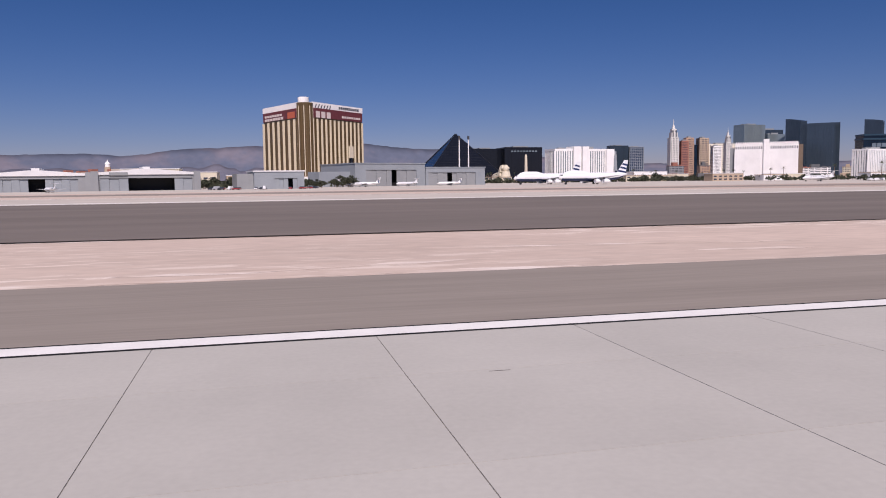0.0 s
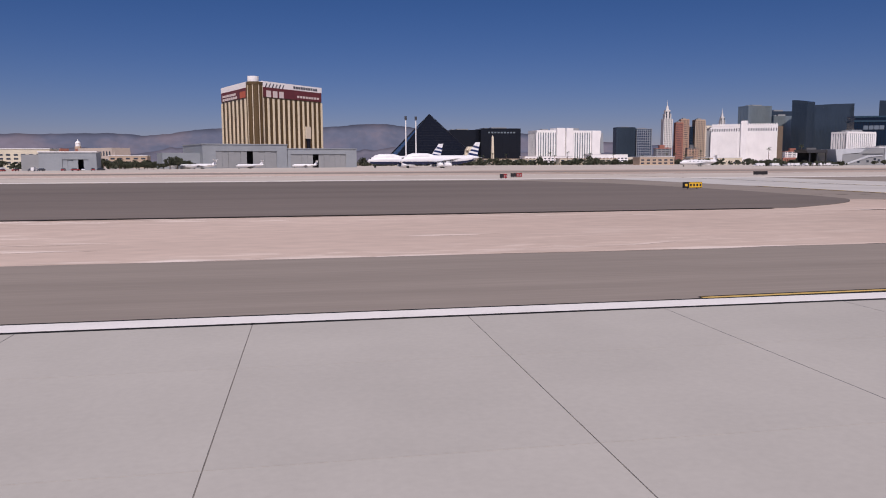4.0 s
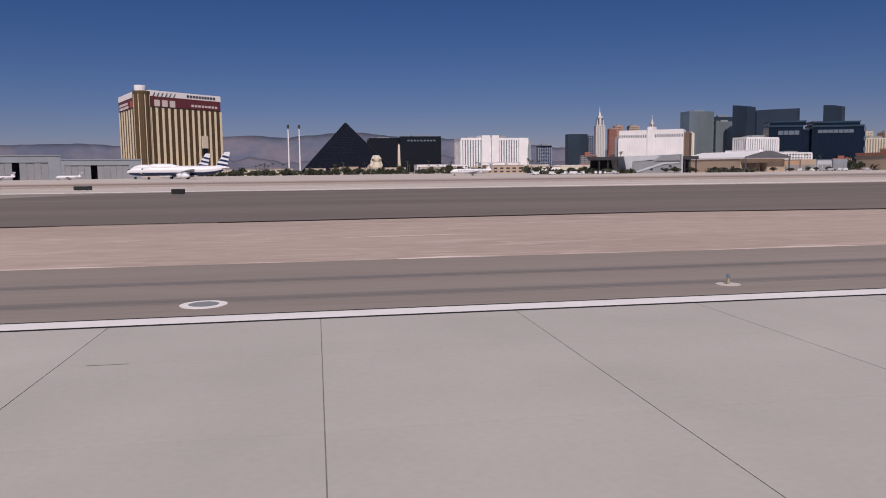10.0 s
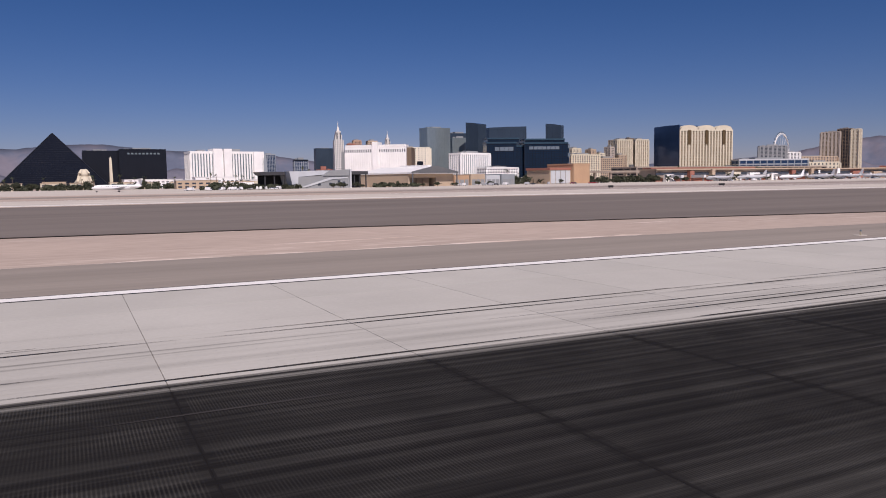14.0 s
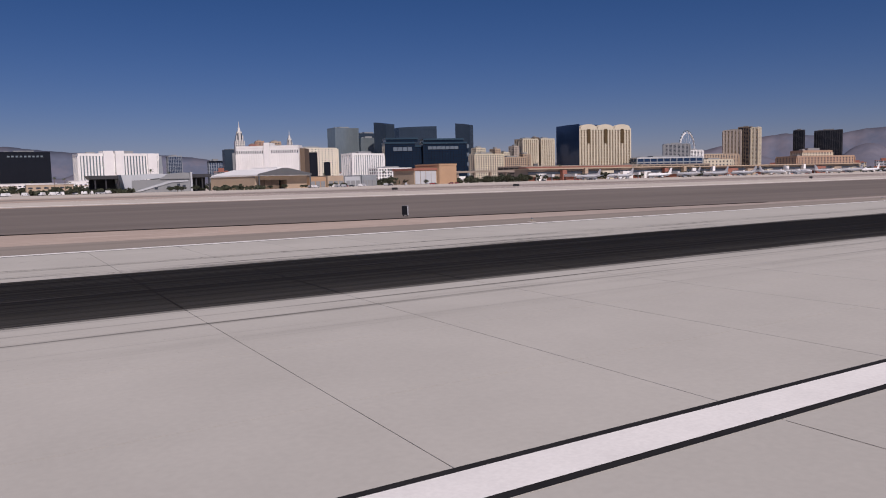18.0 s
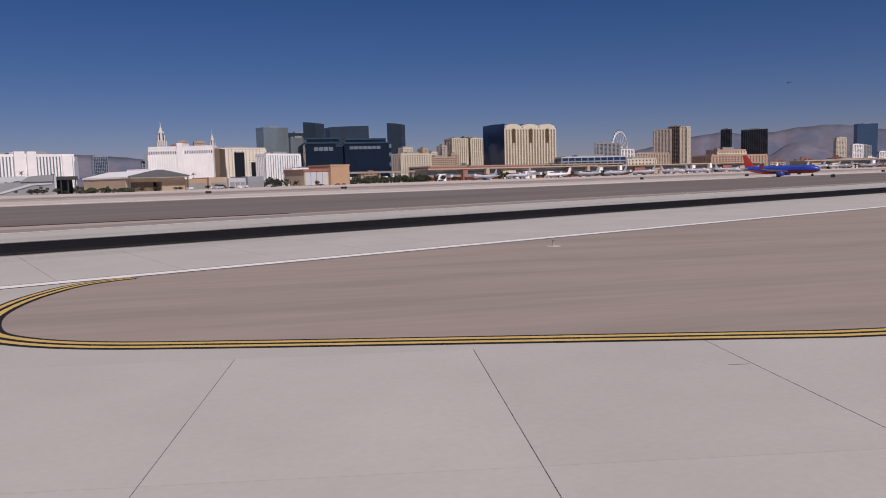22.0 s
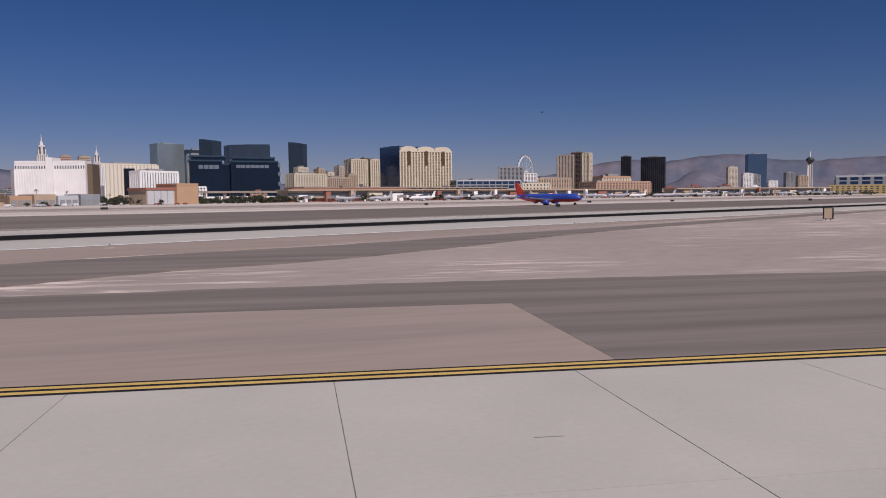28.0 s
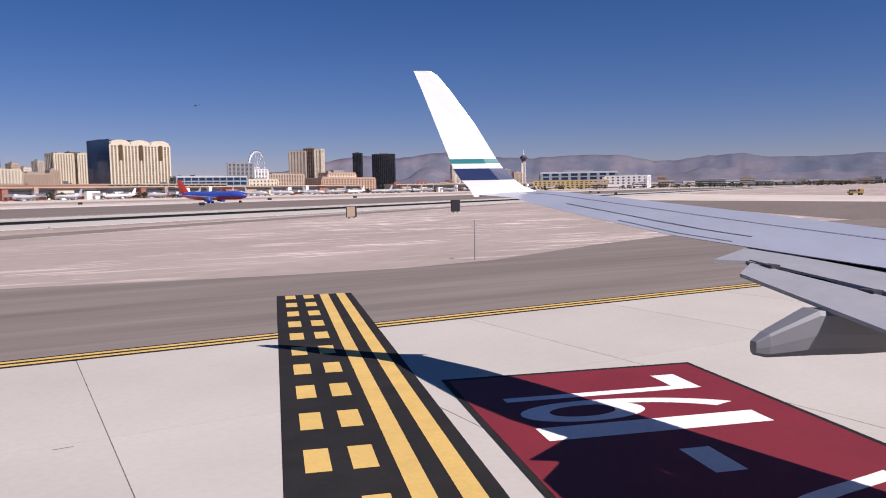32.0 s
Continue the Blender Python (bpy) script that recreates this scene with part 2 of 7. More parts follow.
def dirt_material():
    """Bare desert soil: broad tonal patches, and pale crusts broken into flakes and streaks where the soil is scraped."""
    m = mat("desert_dirt", (0.388, 0.312, 0.261), 0.96, spots=0.10, scale=0.06, fine=0.08, fscale=1.1, stretch=(0.5, 1, 1), spec=0.05)
    nt = m.node_tree
    b = nt.nodes["Principled BSDF"]
    soil = b.inputs["Base Color"].links[0].from_socket
    geo = nt.nodes.new("ShaderNodeNewGeometry")

    def veil(scale, stretch, lo, hi, detail, turn=0.0):
        vr = nt.nodes.new("ShaderNodeVectorRotate")
        vr.rotation_type = "Z_AXIS"
        vr.inputs["Angle"].default_value = radians(-turn)
        nt.links.new(geo.outputs["Position"], vr.inputs["Vector"])
        mp = nt.nodes.new("ShaderNodeMapping")
        mp.inputs["Scale"].default_value = stretch
        nt.links.new(vr.outputs[0], mp.inputs["Vector"])
        n = nt.nodes.new("ShaderNodeTexNoise")
        n.inputs["Scale"].default_value = scale
        n.inputs["Detail"].default_value = detail
        n.inputs["Roughness"].default_value = 0.68
        n.inputs["Distortion"].default_value = 0.6
        nt.links.new(mp.outputs[0], n.inputs["Vector"])
        r = nt.nodes.new("ShaderNodeMapRange")
        r.inputs[1].default_value, r.inputs[2].default_value = lo, hi
        nt.links.new(n.outputs[0], r.inputs[0])
        return r.outputs[0]
    a, c = veil(0.045, (0.35, 1.3, 1), 0.42, 0.60, 2), veil(0.62, (0.26, 1.25, 1), 0.53, 0.585, 7)
    # beside the exit the scrapes follow it
    sep = nt.nodes.new("ShaderNodeSeparateXYZ")
    nt.links.new(geo.outputs["Position"], sep.inputs[0])
    beside = nt.nodes.new("ShaderNodeMapRange")
    beside.inputs[1].default_value, beside.inputs[2].default_value = 560, 600
    nt.links.new(sep.outputs["X"], beside.inputs[0])
    both = nt.nodes.new("ShaderNodeMix")
    nt.links.new(beside.outputs[0], both.inputs[0])
    nt.links.new(c, both.inputs[2])
    nt.links.new(veil(0.75, (0.13, 1.2, 1), 0.53, 0.60, 7, -33.0), both.inputs[3])
    c = both.outputs[0]
    k = nt.nodes.new("ShaderNodeMath")
    k.operation = "MULTIPLY"
    nt.links.new(a, k.inputs[0])
    nt.links.new(c, k.inputs[1])
    # the soil beside the middle of the runway is smoother, with few crusts
    far = nt.nodes.new("ShaderNodeMath")
    far.operation = "SUBTRACT"
    far.inputs[1].default_value = 385
    nt.links.new(sep.outputs["X"], far.inputs[0])
    ab = nt.nodes.new("ShaderNodeMath")
    ab.operation = "ABSOLUTE"
    nt.links.new(far.outputs[0], ab.inputs[0])
    rr = nt.nodes.new("ShaderNodeMapRange")
    for i, v in enumerate((168, 215, 0.22, 1.0)):
        rr.inputs[i + 1].default_value = v
    nt.links.new(ab.outputs[0], rr.inputs[0])
    k2 = nt.nodes.new("ShaderNodeMath")
    k2.operation = "MULTIPLY"
    nt.links.new(k.outputs[0], k2.inputs[0])
    nt.links.new(rr.outputs[0], k2.inputs[1])
    k = k2
    # and it grows paler towards the runway's start
    pale = nt.nodes.new("ShaderNodeMapRange")
    for i, v in enumerate((190, 300, 1.52, 1.2)):
        pale.inputs[i + 1].default_value = v
    nt.links.new(sep.outputs["X"], pale.inputs[0])
    dull = nt.nodes.new("ShaderNodeMapRange")
    for i, v in enumerate((540, 620, 1.0, 0.85)):
        dull.inputs[i + 1].default_value = v
    nt.links.new(sep.outputs["X"], dull.inputs[0])
    pd = nt.nodes.new("ShaderNodeMath")
    pd.operation = "MULTIPLY"
    nt.links.new(pale.outputs[0], pd.inputs[0])
    nt.links.new(dull.outputs[0], pd.inputs[1])
    sc = nt.nodes.new("ShaderNodeVectorMath")
    sc.operation = "SCALE"
    nt.links.new(soil, sc.inputs[0])
    nt.links.new(pd.outputs[0], sc.inputs["Scale"])
    soil = sc.outputs[0]
    grey = nt.nodes.new("ShaderNodeMapRange")
    for i, v in enumerate((540, 620, 0.0, 1.0)):
        grey.inputs[i + 1].default_value = v
    nt.links.new(sep.outputs["X"], grey.inputs[0])
    gx = nt.nodes.new("ShaderNodeMix")
    gx.data_type = "RGBA"
    gx.inputs[6].default_value, gx.inputs[7].default_value = (1, 1, 1, 1), (0.94, 1.0, 1.08, 1)
    nt.links.new(grey.outputs[0], gx.inputs[0])
    gm2 = nt.nodes.new("ShaderNodeVectorMath")
    gm2.operation = "MULTIPLY"
    nt.links.new(soil, gm2.inputs[0])
    nt.links.new(gx.outputs[2], gm2.inputs[1])
    soil = gm2.outputs[0]
    mx = nt.nodes.new("ShaderNodeMix")
    mx.data_type = "RGBA"
    nt.links.new(k.outputs[0], mx.inputs[0])
    nt.links.new(soil, mx.inputs[6])
    mx.inputs[7].default_value = (0.82, 0.71, 0.62, 1)
    nt.links.new(mx.outputs[2], b.inputs["Base Color"])
    return m


DIRT = dirt_material()
PALE_DIRT = mat("pale_crust", (0.66, 0.53, 0.44), 0.96, spots=0.2, scale=0.5, fine=0.12, fscale=2.5, stretch=(0.25, 1, 1), tint=(0.72, 0.63, 0.56), spec=0.05)
# near-black for the shoulder step's painted shadow and for the worn dashes
SHADE_AND_WEAR = mat("edge_shade_and_wear", (0.06, 0.048, 0.042), 0.9, spots=0.3, scale=0.6, spec=0.1)
WHITE_PAINT = mat("white_paint", (0.82, 0.80, 0.76), 0.8, spots=0.06, scale=0.8, fine=0.05, fscale=12, spec=0.1)
YELLOW_PAINT = mat("yellow_paint", (0.64, 0.44, 0.13), 0.7, spots=0.10, scale=1.0, fine=0.06, fscale=14)
BLACK_PAINT = mat("black_paint", (0.022, 0.021, 0.021), 0.85, spots=0.2, scale=1.0, fine=0.1, fscale=10, spec=0.15)
RED_PAINT = mat("red_paint", (0.185, 0.014, 0.024), 0.7, spots=0.10, scale=0.9, fine=0.06, fscale=10)

SX, SX0 = 5.4787, 220.013            # slab length along the runway, one joint
ROWS = [0.55] + [-4.72 - 5.09 * k for k in range(9)]
EXIT = pose(580, -72.3, 0, 0, 0, -31.13)   # the exit taxiway: x along it, y to its left, y = 0 at its edge line


def ex(s, n):
    v = EXIT @ Vector((s, n, 0))
    return (v.x, v.y)


gs = [math.copysign(abs(k / 40) ** 2.2 * 3300, k) for k in range(-40, 41)]
gv = [(600 + x, y + 100, -0.10) for y in gs for x in gs]
gf = [(j * 81 + i, j * 81 + i + 1, (j + 1) * 81 + i + 1, (j + 1) * 81 + i) for j in range(80) for i in range(80)]
gm = bpy.data.meshes.new("ground")
gm.from_pydata(gv, [], gf)
gm.materials.append(DIRT)
ground = tagged(new("ground", gm), "pinkish beige bare desert ground between the pavements", "ground", kind="structure")


def sheet(name, pts, z, material, label, category="pavement"):
    bm = bmesh.new()
    slab_poly(bm, pts, -0.3, z)
    return tagged(part(name, bm, material), label, category, kind="structure")


FIL_L = curve_pts([(200, 0.6), (225, 1.6), (238, 5.0), (247.2, 9.1), (251.2, 13.4), (254.2, 18.8), (256.8, 26.5), (258.0, 42), (258.6, 60), (259.2, 93)], 5)
FIL_R = curve_pts([(296.3, 100), (294.6, 60), (294.5, 41), (295.1, 25.5), (297.2, 18.9), (300, 13.5), (305.3, 9), (315.6, 3.95), (319.6, 2.34), (325, 1.3), (330, 0.66)], 5)
TIP_L = curve_pts([(-60, 12.7), (120, 12.8), (190, 12.9), (212, 13.1), (221, 13.2), (232, 14.7), (238, 17.5), (243.7, 23.4), (245.1, 25.6), (246.4, 28.6), (247.8, 35.0), (248.5, 49.9), (242.5, 51.5), (237, 45), (228, 40.8), (219, 39.6)], 6)
TIP_R = curve_pts([(340, 13.6), (331, 13.7), (322, 14.8), (316, 17.5), (310.3, 23.4), (308.9, 25.6), (307.6, 28.6), (306.2, 35.0), (305.5, 49.9), (311.5, 51.5), (317, 45), (326, 41.6), (335, 42.2)], 6)
sheet("shoulder", [(-900, 0.5), (200, 0.5)] + FIL_L + [(259.4, 150), (190, 150), (190, 39.6)] + TIP_L[::-1] + [(-900, 12.7)], -0.05, ASPHALT, "brownish grey worn asphalt runway shoulder")
sheet("shoulder", [(352, 0.5), (1700, 0.5), (1700, 7), (620, 7.5), (535, 8.6), (470, 12.6)] + TIP_R + [(360, 42.6), (360, 150), (296, 150)] + FIL_R, -0.05, ASPHALT, "brownish grey worn asphalt runway shoulder")
DARK_L = curve_pts([(230, 40.2), (239.2, 45.9), (244.5, 52), (246.0, 58), (246.5, 66), (247, 78), (246.2, 94), (243, 117), (232, 138), (215, 147)], 5)
DARK_R = curve_pts([(324, 41.6), (314.6, 45.9), (309.6, 52), (308.6, 58), (308.4, 68), (308.7, 86), (310, 104), (313.5, 118), (323.2, 138.7), (338, 146)], 5)
sheet("taxiway_shoulder", [(-900, 39.6), (200, 39.7)] + DARK_L + [(205, 149), (-900, 149)], -0.044, ASPHALT_DARK, "dark grey asphalt beside the parallel taxiway")
sheet("taxiway_shoulder", DARK_R[::-1] + [(345, 42.6), (400, 45), (465, 37), (535, 22), (600, 12), (760, 9.5), (1700, 9), (1700, 95), (700, 110), (520, 140), (350, 148)], -0.044, ASPHALT_DARK, "dark grey asphalt beside the parallel taxiway")
sheet("taxiway", [(200, 0.45)] + FIL_L + [(258, 152), (297, 152)] + FIL_R + [(352, 0.45)], -0.03, CONCRETE_TAXI, "pale concrete taxiway joining the runway in curved fillets", "taxiway")
sheet("parallel_runway", [(-1500, 150), (520, 150), (700, 120), (2600, 100), (2600, 160), (800, 185), (520, 215), (-1500, 215)], -0.05, CONCRETE_FAR, "pale concrete strip of the parallel runway", "runway")
PALE_STRIP = mat("pale_edge_concrete", (0.76, 0.72, 0.66), 0.9, spots=0.06, scale=0.05, fine=0.04, fscale=0.6, stretch=(0.3, 1, 1), spec=0.1)
sheet("edge_strip", [(-1500, 150.4), (519, 150.4), (700, 120.4), (2600, 100.4), (2600, 106), (700, 128), (521, 158.5), (-1500, 158.5)], -0.044, PALE_STRIP, "pale concrete strip with white edge paint beside the parallel runway", "pavement")
sheet("far_taxiway", [(-1500, 262), (520, 262), (2600, 230), (2600, 262), (520, 300), (-1500, 330)], -0.06, ASPHALT, "grey asphalt taxiway in front of the hangars", "taxiway")
sheet("apron", [(-1500, 345), (560, 345), (2400, 300), (2400, 900), (-1500, 900)], -0.07, CONCRETE_FAR, "pale concrete apron before hangars and concourses", "apron")

sheet("cross_taxiway", [(868, -60), (875, -46), (1010, -46), (985, -60), (903, -131), (848, -210), (780, -210), (826, -133)], -0.08, CONCRETE_FAR, "pale concrete taxiway crossing beyond the exit", "taxiway")
sheet("taxiway_shoulder", [(868, -60), (840, -78), (812, -93), (772, -114), (735, -135), (690, -210), (780, -210), (826, -133)], -0.085, ASPHALT_DARK, "dark asphalt shoulder beside the crossing taxiway")

# runway bed, under the slabs and filling their joints
runway = empty("runway", None, "pale grooved concrete runway laid in square slabs", "runway", kind="structure")
bm = bmesh.new()
slab_poly(bm, [(-900, -45.44), (-900, 0.55), (1700, 0.55), (1700, -45.44)], -0.5, -0.010)
part("bed", bm, JOINT, runway, "dark joint filler between slabs")
# concrete of the exit's throat
bm = bmesh.new()
slab_poly(bm, [(430, -45.44), (470, -51), (505, -63)] + [ex(s, n) for s, n in ((-40, -22), (-20.4, -22), (-20.4, 0.0), (-4, 0.0))] + [(567.4, -63.0), (563.9, -60.0), (562.2, -57.5), (561.8, -55.2), (562.35, -52), (564.15, -48.3), (566.7, -45.9), (568, -45.44)], -0.4, -0.004)
tagged(part("exit_throat", bm, CONCRETE), "pale concrete where the exit leaves the runway", "pavement", kind="structure")
taxi = empty("exit_taxiway", EXIT, "pale concrete exit taxiway laid in slabs", "taxiway", kind="structure")
bm = bmesh.new()
slab_poly(bm, [(-22.1, -22), (170, -22), (170, 0), (-22.1, 0)], -0.4, -0.010)
part("bed", bm, JOINT, taxi, "dark joint filler between slabs")

# warm shoulder and dark asphalt beside the exit
NOSE = curve_pts([(590, -45.6), (572, -45.6), (566.7, -45.9), (564.1, -48.3), (562.3, -52.0), (561.75, -55.2), (562.1, -57.4), (563.8, -59.9), (567.4, -62.9), ex(-6, 0.3)], 5)
sheet("exit_shoulder", NOSE + [ex(50, 0.3), ex(64.3, 0.3), ex(64.2, 10.7), ex(30, 11.2), (607, -66), (640, -60), (690, -52), (760, -46.5), (900, -45.9)], -0.012, CONCRETE_WARM, "light brown concrete shoulder inside the exit's curve")
wob = random.Random(21)
LENS_OUT = curve_pts([(603.7, -69.8), (604.2, -67.7), (606.6, -66.4), (611.5, -65.3), (620, -63.6), (630, -61.2), (641, -60.6), (654, -60.9), (671, -59.3), (696, -57.0), (730, -53.6), (775, -50.4), (830, -47.4)], 8)
LENS_OUT = [(x, y + wob.uniform(-0.22, 0.22)) for x, y in LENS_OUT]
ISLAND = curve_pts([(830, -48.6), (770, -54.4), (725, -58.4), (698, -61.2), (679, -64.8), (660, -70.4), (646, -73.2), (636, -73.2), (628, -74.8), (624.2, -77.2), (627, -80.2), (634.7, -84.2), (643.9, -89.3), (653.4, -95.4), ex(89, 17.3)], 8)
ISLAND = [(x + wob.uniform(-0.14, 0.14), y + wob.uniform(-0.14, 0.14)) for x, y in ISLAND]
FADED = mat("asphalt_faded", (0.275, 0.230, 0.192), 0.95, spots=0.14, scale=0.2, fine=0.09, fscale=1.1, stretch=(0.6, 1.2, 1), tint=(0.285, 0.243, 0.21), spec=0.1)
sheet("exit_asphalt_edge", [(x - 0.5 * math.exp(-0.12 * i), y + 0.35 + 0.3 * noise.noise(Vector((x * 0.25, 2, 0)))) for i, (x, y) in enumerate(LENS_OUT[2:])] + [(832, -49.5), (725, -57), (640, -66), (612, -74), (604.9, -73.2), (603.2, -71.2)], -0.0095, FADED, "faded brownish asphalt fringe along the stained patch")
sheet("exit_asphalt", LENS_OUT + ISLAND + [ex(100, 15.2), ex(106, 14.6), ex(112, 15.6), ex(124, 21), ex(150, 30), ex(170, 31), ex(170, -0.2), ex(64.3, -0.2), ex(64.2, 10.75), ex(30, 11.2), (604.4, -72.5)], -0.007, ASPHALT_EXIT, "dark brownish grey stained asphalt beside the exit taxiway")


def crust(line, w, z, seed, keep=0.75, name="dirt_crust"):
    """A ragged pale band of scraped soil along an edge, broken into pieces."""
    g = random.Random(seed)
    bm = bmesh.new()
    i = 0
    while i < len(line) - 2:
        n = g.randint(3, 7)
        seg = line[i:i + n + 1]
        if len(seg) > 2 and g.random() < keep:
            prev = None
            off = g.uniform(-0.2, 0.2) * w
            for k, (x, y) in enumerate(seg):
                hw = w * math.sin(math.pi * (k + 0.02) / (len(seg) - 0.96)) * g.uniform(0.25, 0.6)
                cur = (bm.verts.new((x, y + off - hw, z)), bm.verts.new((x, y + off + hw, z)))
                if prev:
                    bm.faces.new((prev[0], cur[0], cur[1], prev[1]))
                prev = cur
        i += n
    return tagged(part(name, bm, PALE_DIRT), "pale pinkish crust of scraped soil along the asphalt edge", "soil", kind="stuff")


crust([(x, y + 0.25) for x, y in LENS_OUT[14:]], 0.55, -0.002, 3, 0.5)
crust([(338 + 1.5 * k, 13.9 - 0.009 * k) for k in range(100)], 1.3, -0.093, 4, 1.0)
crust([(-300 + 1.6 * k, 13.4) for k in range(318)], 1.6, -0.093, 5, 0.9)
crust([(-300 + 1.9 * k, 17.5 + 1.5 * math.sin(k * 0.21)) for k in range(268)], 1.5, -0.092, 6, 0.6)
crust([(-300 + 2.1 * k, 24 + 2.5 * math.sin(k * 0.13)) for k in range(240)], 1.4, -0.092, 7, 0.45)
crust([(-300 + 1.9 * k, 38.9) for k in range(272)], 0.7, -0.09, 8, 0.8)
crust([(x, y + 0.1) for x, y in TIP_L[12:34]], 0.9, -0.04, 10, 0.8)
crust([(232 + 0.9 * k, 36.2 + 0.05 * k) for k in range(9)], 0.8, -0.04, 11, 1.0)
crust([(355 + 2.2 * k, 24 - 0.03 * k + 3.0 * math.sin(k * 0.11)) for k in range(70)], 0.9, -0.092, 9, 0.6)
# the step's shadow at the asphalt lip, painted as a dark ribbon
edge_shade = empty("asphalt_edge", None, "dark step shadow painted along the taxiway shoulder's lip", "edge", kind="structure")
for line in ([(-900, 39.65), (200, 39.75), (228, 40.2)], [(330, 42.2), (400, 45.05), (465, 37.05), (535, 22.05), (600, 12.1)]):
    bm = bmesh.new()
    ribbon(bm, line, -0.55, 0.1, -0.038)
    part("lip", bm, SHADE_AND_WEAR, edge_shade)

# joints of the exit's throat
bm = bmesh.new()
for n in range(39, 62):
    x = SX0 + SX * n + (0.5 if n > 58 else 0.0)
    low = float(np.interp(x, [430, 470, 505, 520], [-45.5, -50.9, -58.2, -58.2]))
    ribbon(bm, [(x, -45.5), (x, low)], -0.010, 0.010, 0.001)
ribbon(bm, [(543.95, -58.5), (543.95, -59.5), (541.2, -66)], -0.013, 0.013, 0.0016)
ribbon(bm, [(555.5, -60.4), (552.2, -66.4)], -0.013, 0.013, 0.0018)
ribbon(bm, [(555.5, -58.85), (555.5, -60.42)], -0.013, 0.013, 0.002)
seam = random.Random(5)
for a, b in (((540, -58.5), (549, -58.46)), ((550.6, -58.75), (552.5, -58.85)), (ex(-29.5, -6.2), ex(-20.6, -6.15))):
    t = 0.0
    while t < 1:
        t1 = min(1.0, t + seam.uniform(0.01, 0.09))
        if seam.random() < 0.62:
            hw = seam.uniform(0.006, 0.022)
            ribbon(bm, [tuple(np.array(a) * (1 - q) + np.array(b) * q) for q in (t, t1)], -hw, hw, 0.0022)
        t = t1 + seam.uniform(0, 0.04)
tagged(part("joint_lines", bm, JOINT), "dark filled joints between the throat's concrete slabs", "joints", kind="structure")

# painted lines
markings = empty("runway_marking", None, "white runway edge stripes with thin black borders", "marking", kind="structure")
for y in (0.0, -44.8):
    bm = bmesh.new()
    ribbon(bm, [(-900, y - 0.62), (1700, y - 0.62)], 0, 1.24, 0.004)
    part("border", bm, BLACK_PAINT, markings, "black border")
    bm = bmesh.new()
    ribbon(bm, [(-900, y - 0.45), (1700, y - 0.45)], 0, 0.9, 0.010)
    part("stripe", bm, WHITE_PAINT, markings)
far_line = empty("taxiway_marking", None, "white edge line of the parallel runway", "marking", kind="structure")
for pts in ([(-1500, 151), (258, 151)], [(297, 151), (520, 151), (700, 121), (2600, 101)], [(-1500, 213), (520, 213), (800, 183.5), (2600, 158.5)]):
    bm = bmesh.new()
    ribbon(bm, pts, 0, 1.6, -0.02)
    part("stripe", bm, WHITE_PAINT, far_line)


def taxi_line(name, pts, parent, double=False, z=0.008):
    """A yellow taxi line on a black bed; double: two stripes."""
    bm = bmesh.new()
    ribbon(bm, pts, -0.46 if double else -0.27, 0.46 if double else 0.27, z)
    part("border", bm, BLACK_PAINT, parent, "black border")
    for a, b in (((-0.31, -0.09), (0.09, 0.31)) if double else ((-0.09, 0.09),)):
        bm = bmesh.new()
        ribbon(bm, pts, a, b, z + 0.005)
        part(name, bm, YELLOW_PAINT, parent)


tl = empty("taxiway_marking", None, "yellow taxiway lines with black borders", "marking", kind="structure")
taxi_line("stripe", FIL_L, tl, True, -0.02)
taxi_line("stripe", FIL_R, tl, True, -0.02)
taxi_line("stripe", curve_pts([(180, -19.5), (215, -18.6), (240, -13.8), (253, -7.8), (259.7, -2.9), (263.3, 0.24), (267.8, 5.0), (272.3, 13), (275.3, 23.6), (276.6, 40), (277, 56), (277.4, 90), (278.2, 148), (280, 210), (282, 276)]), tl, z=0.016)
taxi_line("stripe", curve_pts([(380, -20), (340, -18.6), (315, -14.2), (299.2, -7.7), (294, -4.3), (287.7, 1.07), (282.6, 7.7), (279.7, 13.3), (277.8, 20.7), (277.1, 40), (277.0, 56)]), tl, z=0.020)
taxi_line("stripe", [(258.6, 61.2), (294.4, 61.9)], tl, True, -0.015)
taxi_line("stripe", [p for p in NOSE if p[0] < 568.5] + [ex(s, 0.0) for s in (-2, 2, 6, 12)] + [ex(s, 0) for s in range(20, 171, 10)], tl, True, 0.006)

# holding position marking on the exit: two solid and two dashed yellow bars on black
hold = empty("hold_marking", EXIT, "yellow and black runway holding position marking", "marking", kind="structure")
HM = pose(97.59, 7.94, 0, 0, 0, -105.4)      # x along the bars towards the camera's side, y across them (p)


def hold_bar(name, d0, d1, p0, p1, z, material, label=""):
    bm = bmesh.new()
    ribbon(bm, [(d0, 0), (d1, 0)], p0, p1, z)
    return part(name, bm, material, hold, label, HM)


hold_bar("bed", 0, 34, 0, 2.85, 0.016, BLACK_PAINT, "black painted bed")
for p0 in (1.62, 2.26):
    hold_bar("stripe", 0.05, 34, p0, p0 + 0.33, 0.022, YELLOW_PAINT)
for p0 in (0.31, 0.99):
    for i in range(17):
        hold_bar("dash", 0.12 + 2.0 * i, 1.12 + 2.0 * i, p0, p0 + 0.38, 0.022, YELLOW_PAINT)
hold_bar("sign_border", 14.45, 23.9, 3.3, 9.0, 0.016, BLACK_PAINT, "black border of the red panel")
hold_bar("sign_panel", 14.6, 23.75, 3.42, 8.88, 0.021, RED_PAINT, "red painted panel")


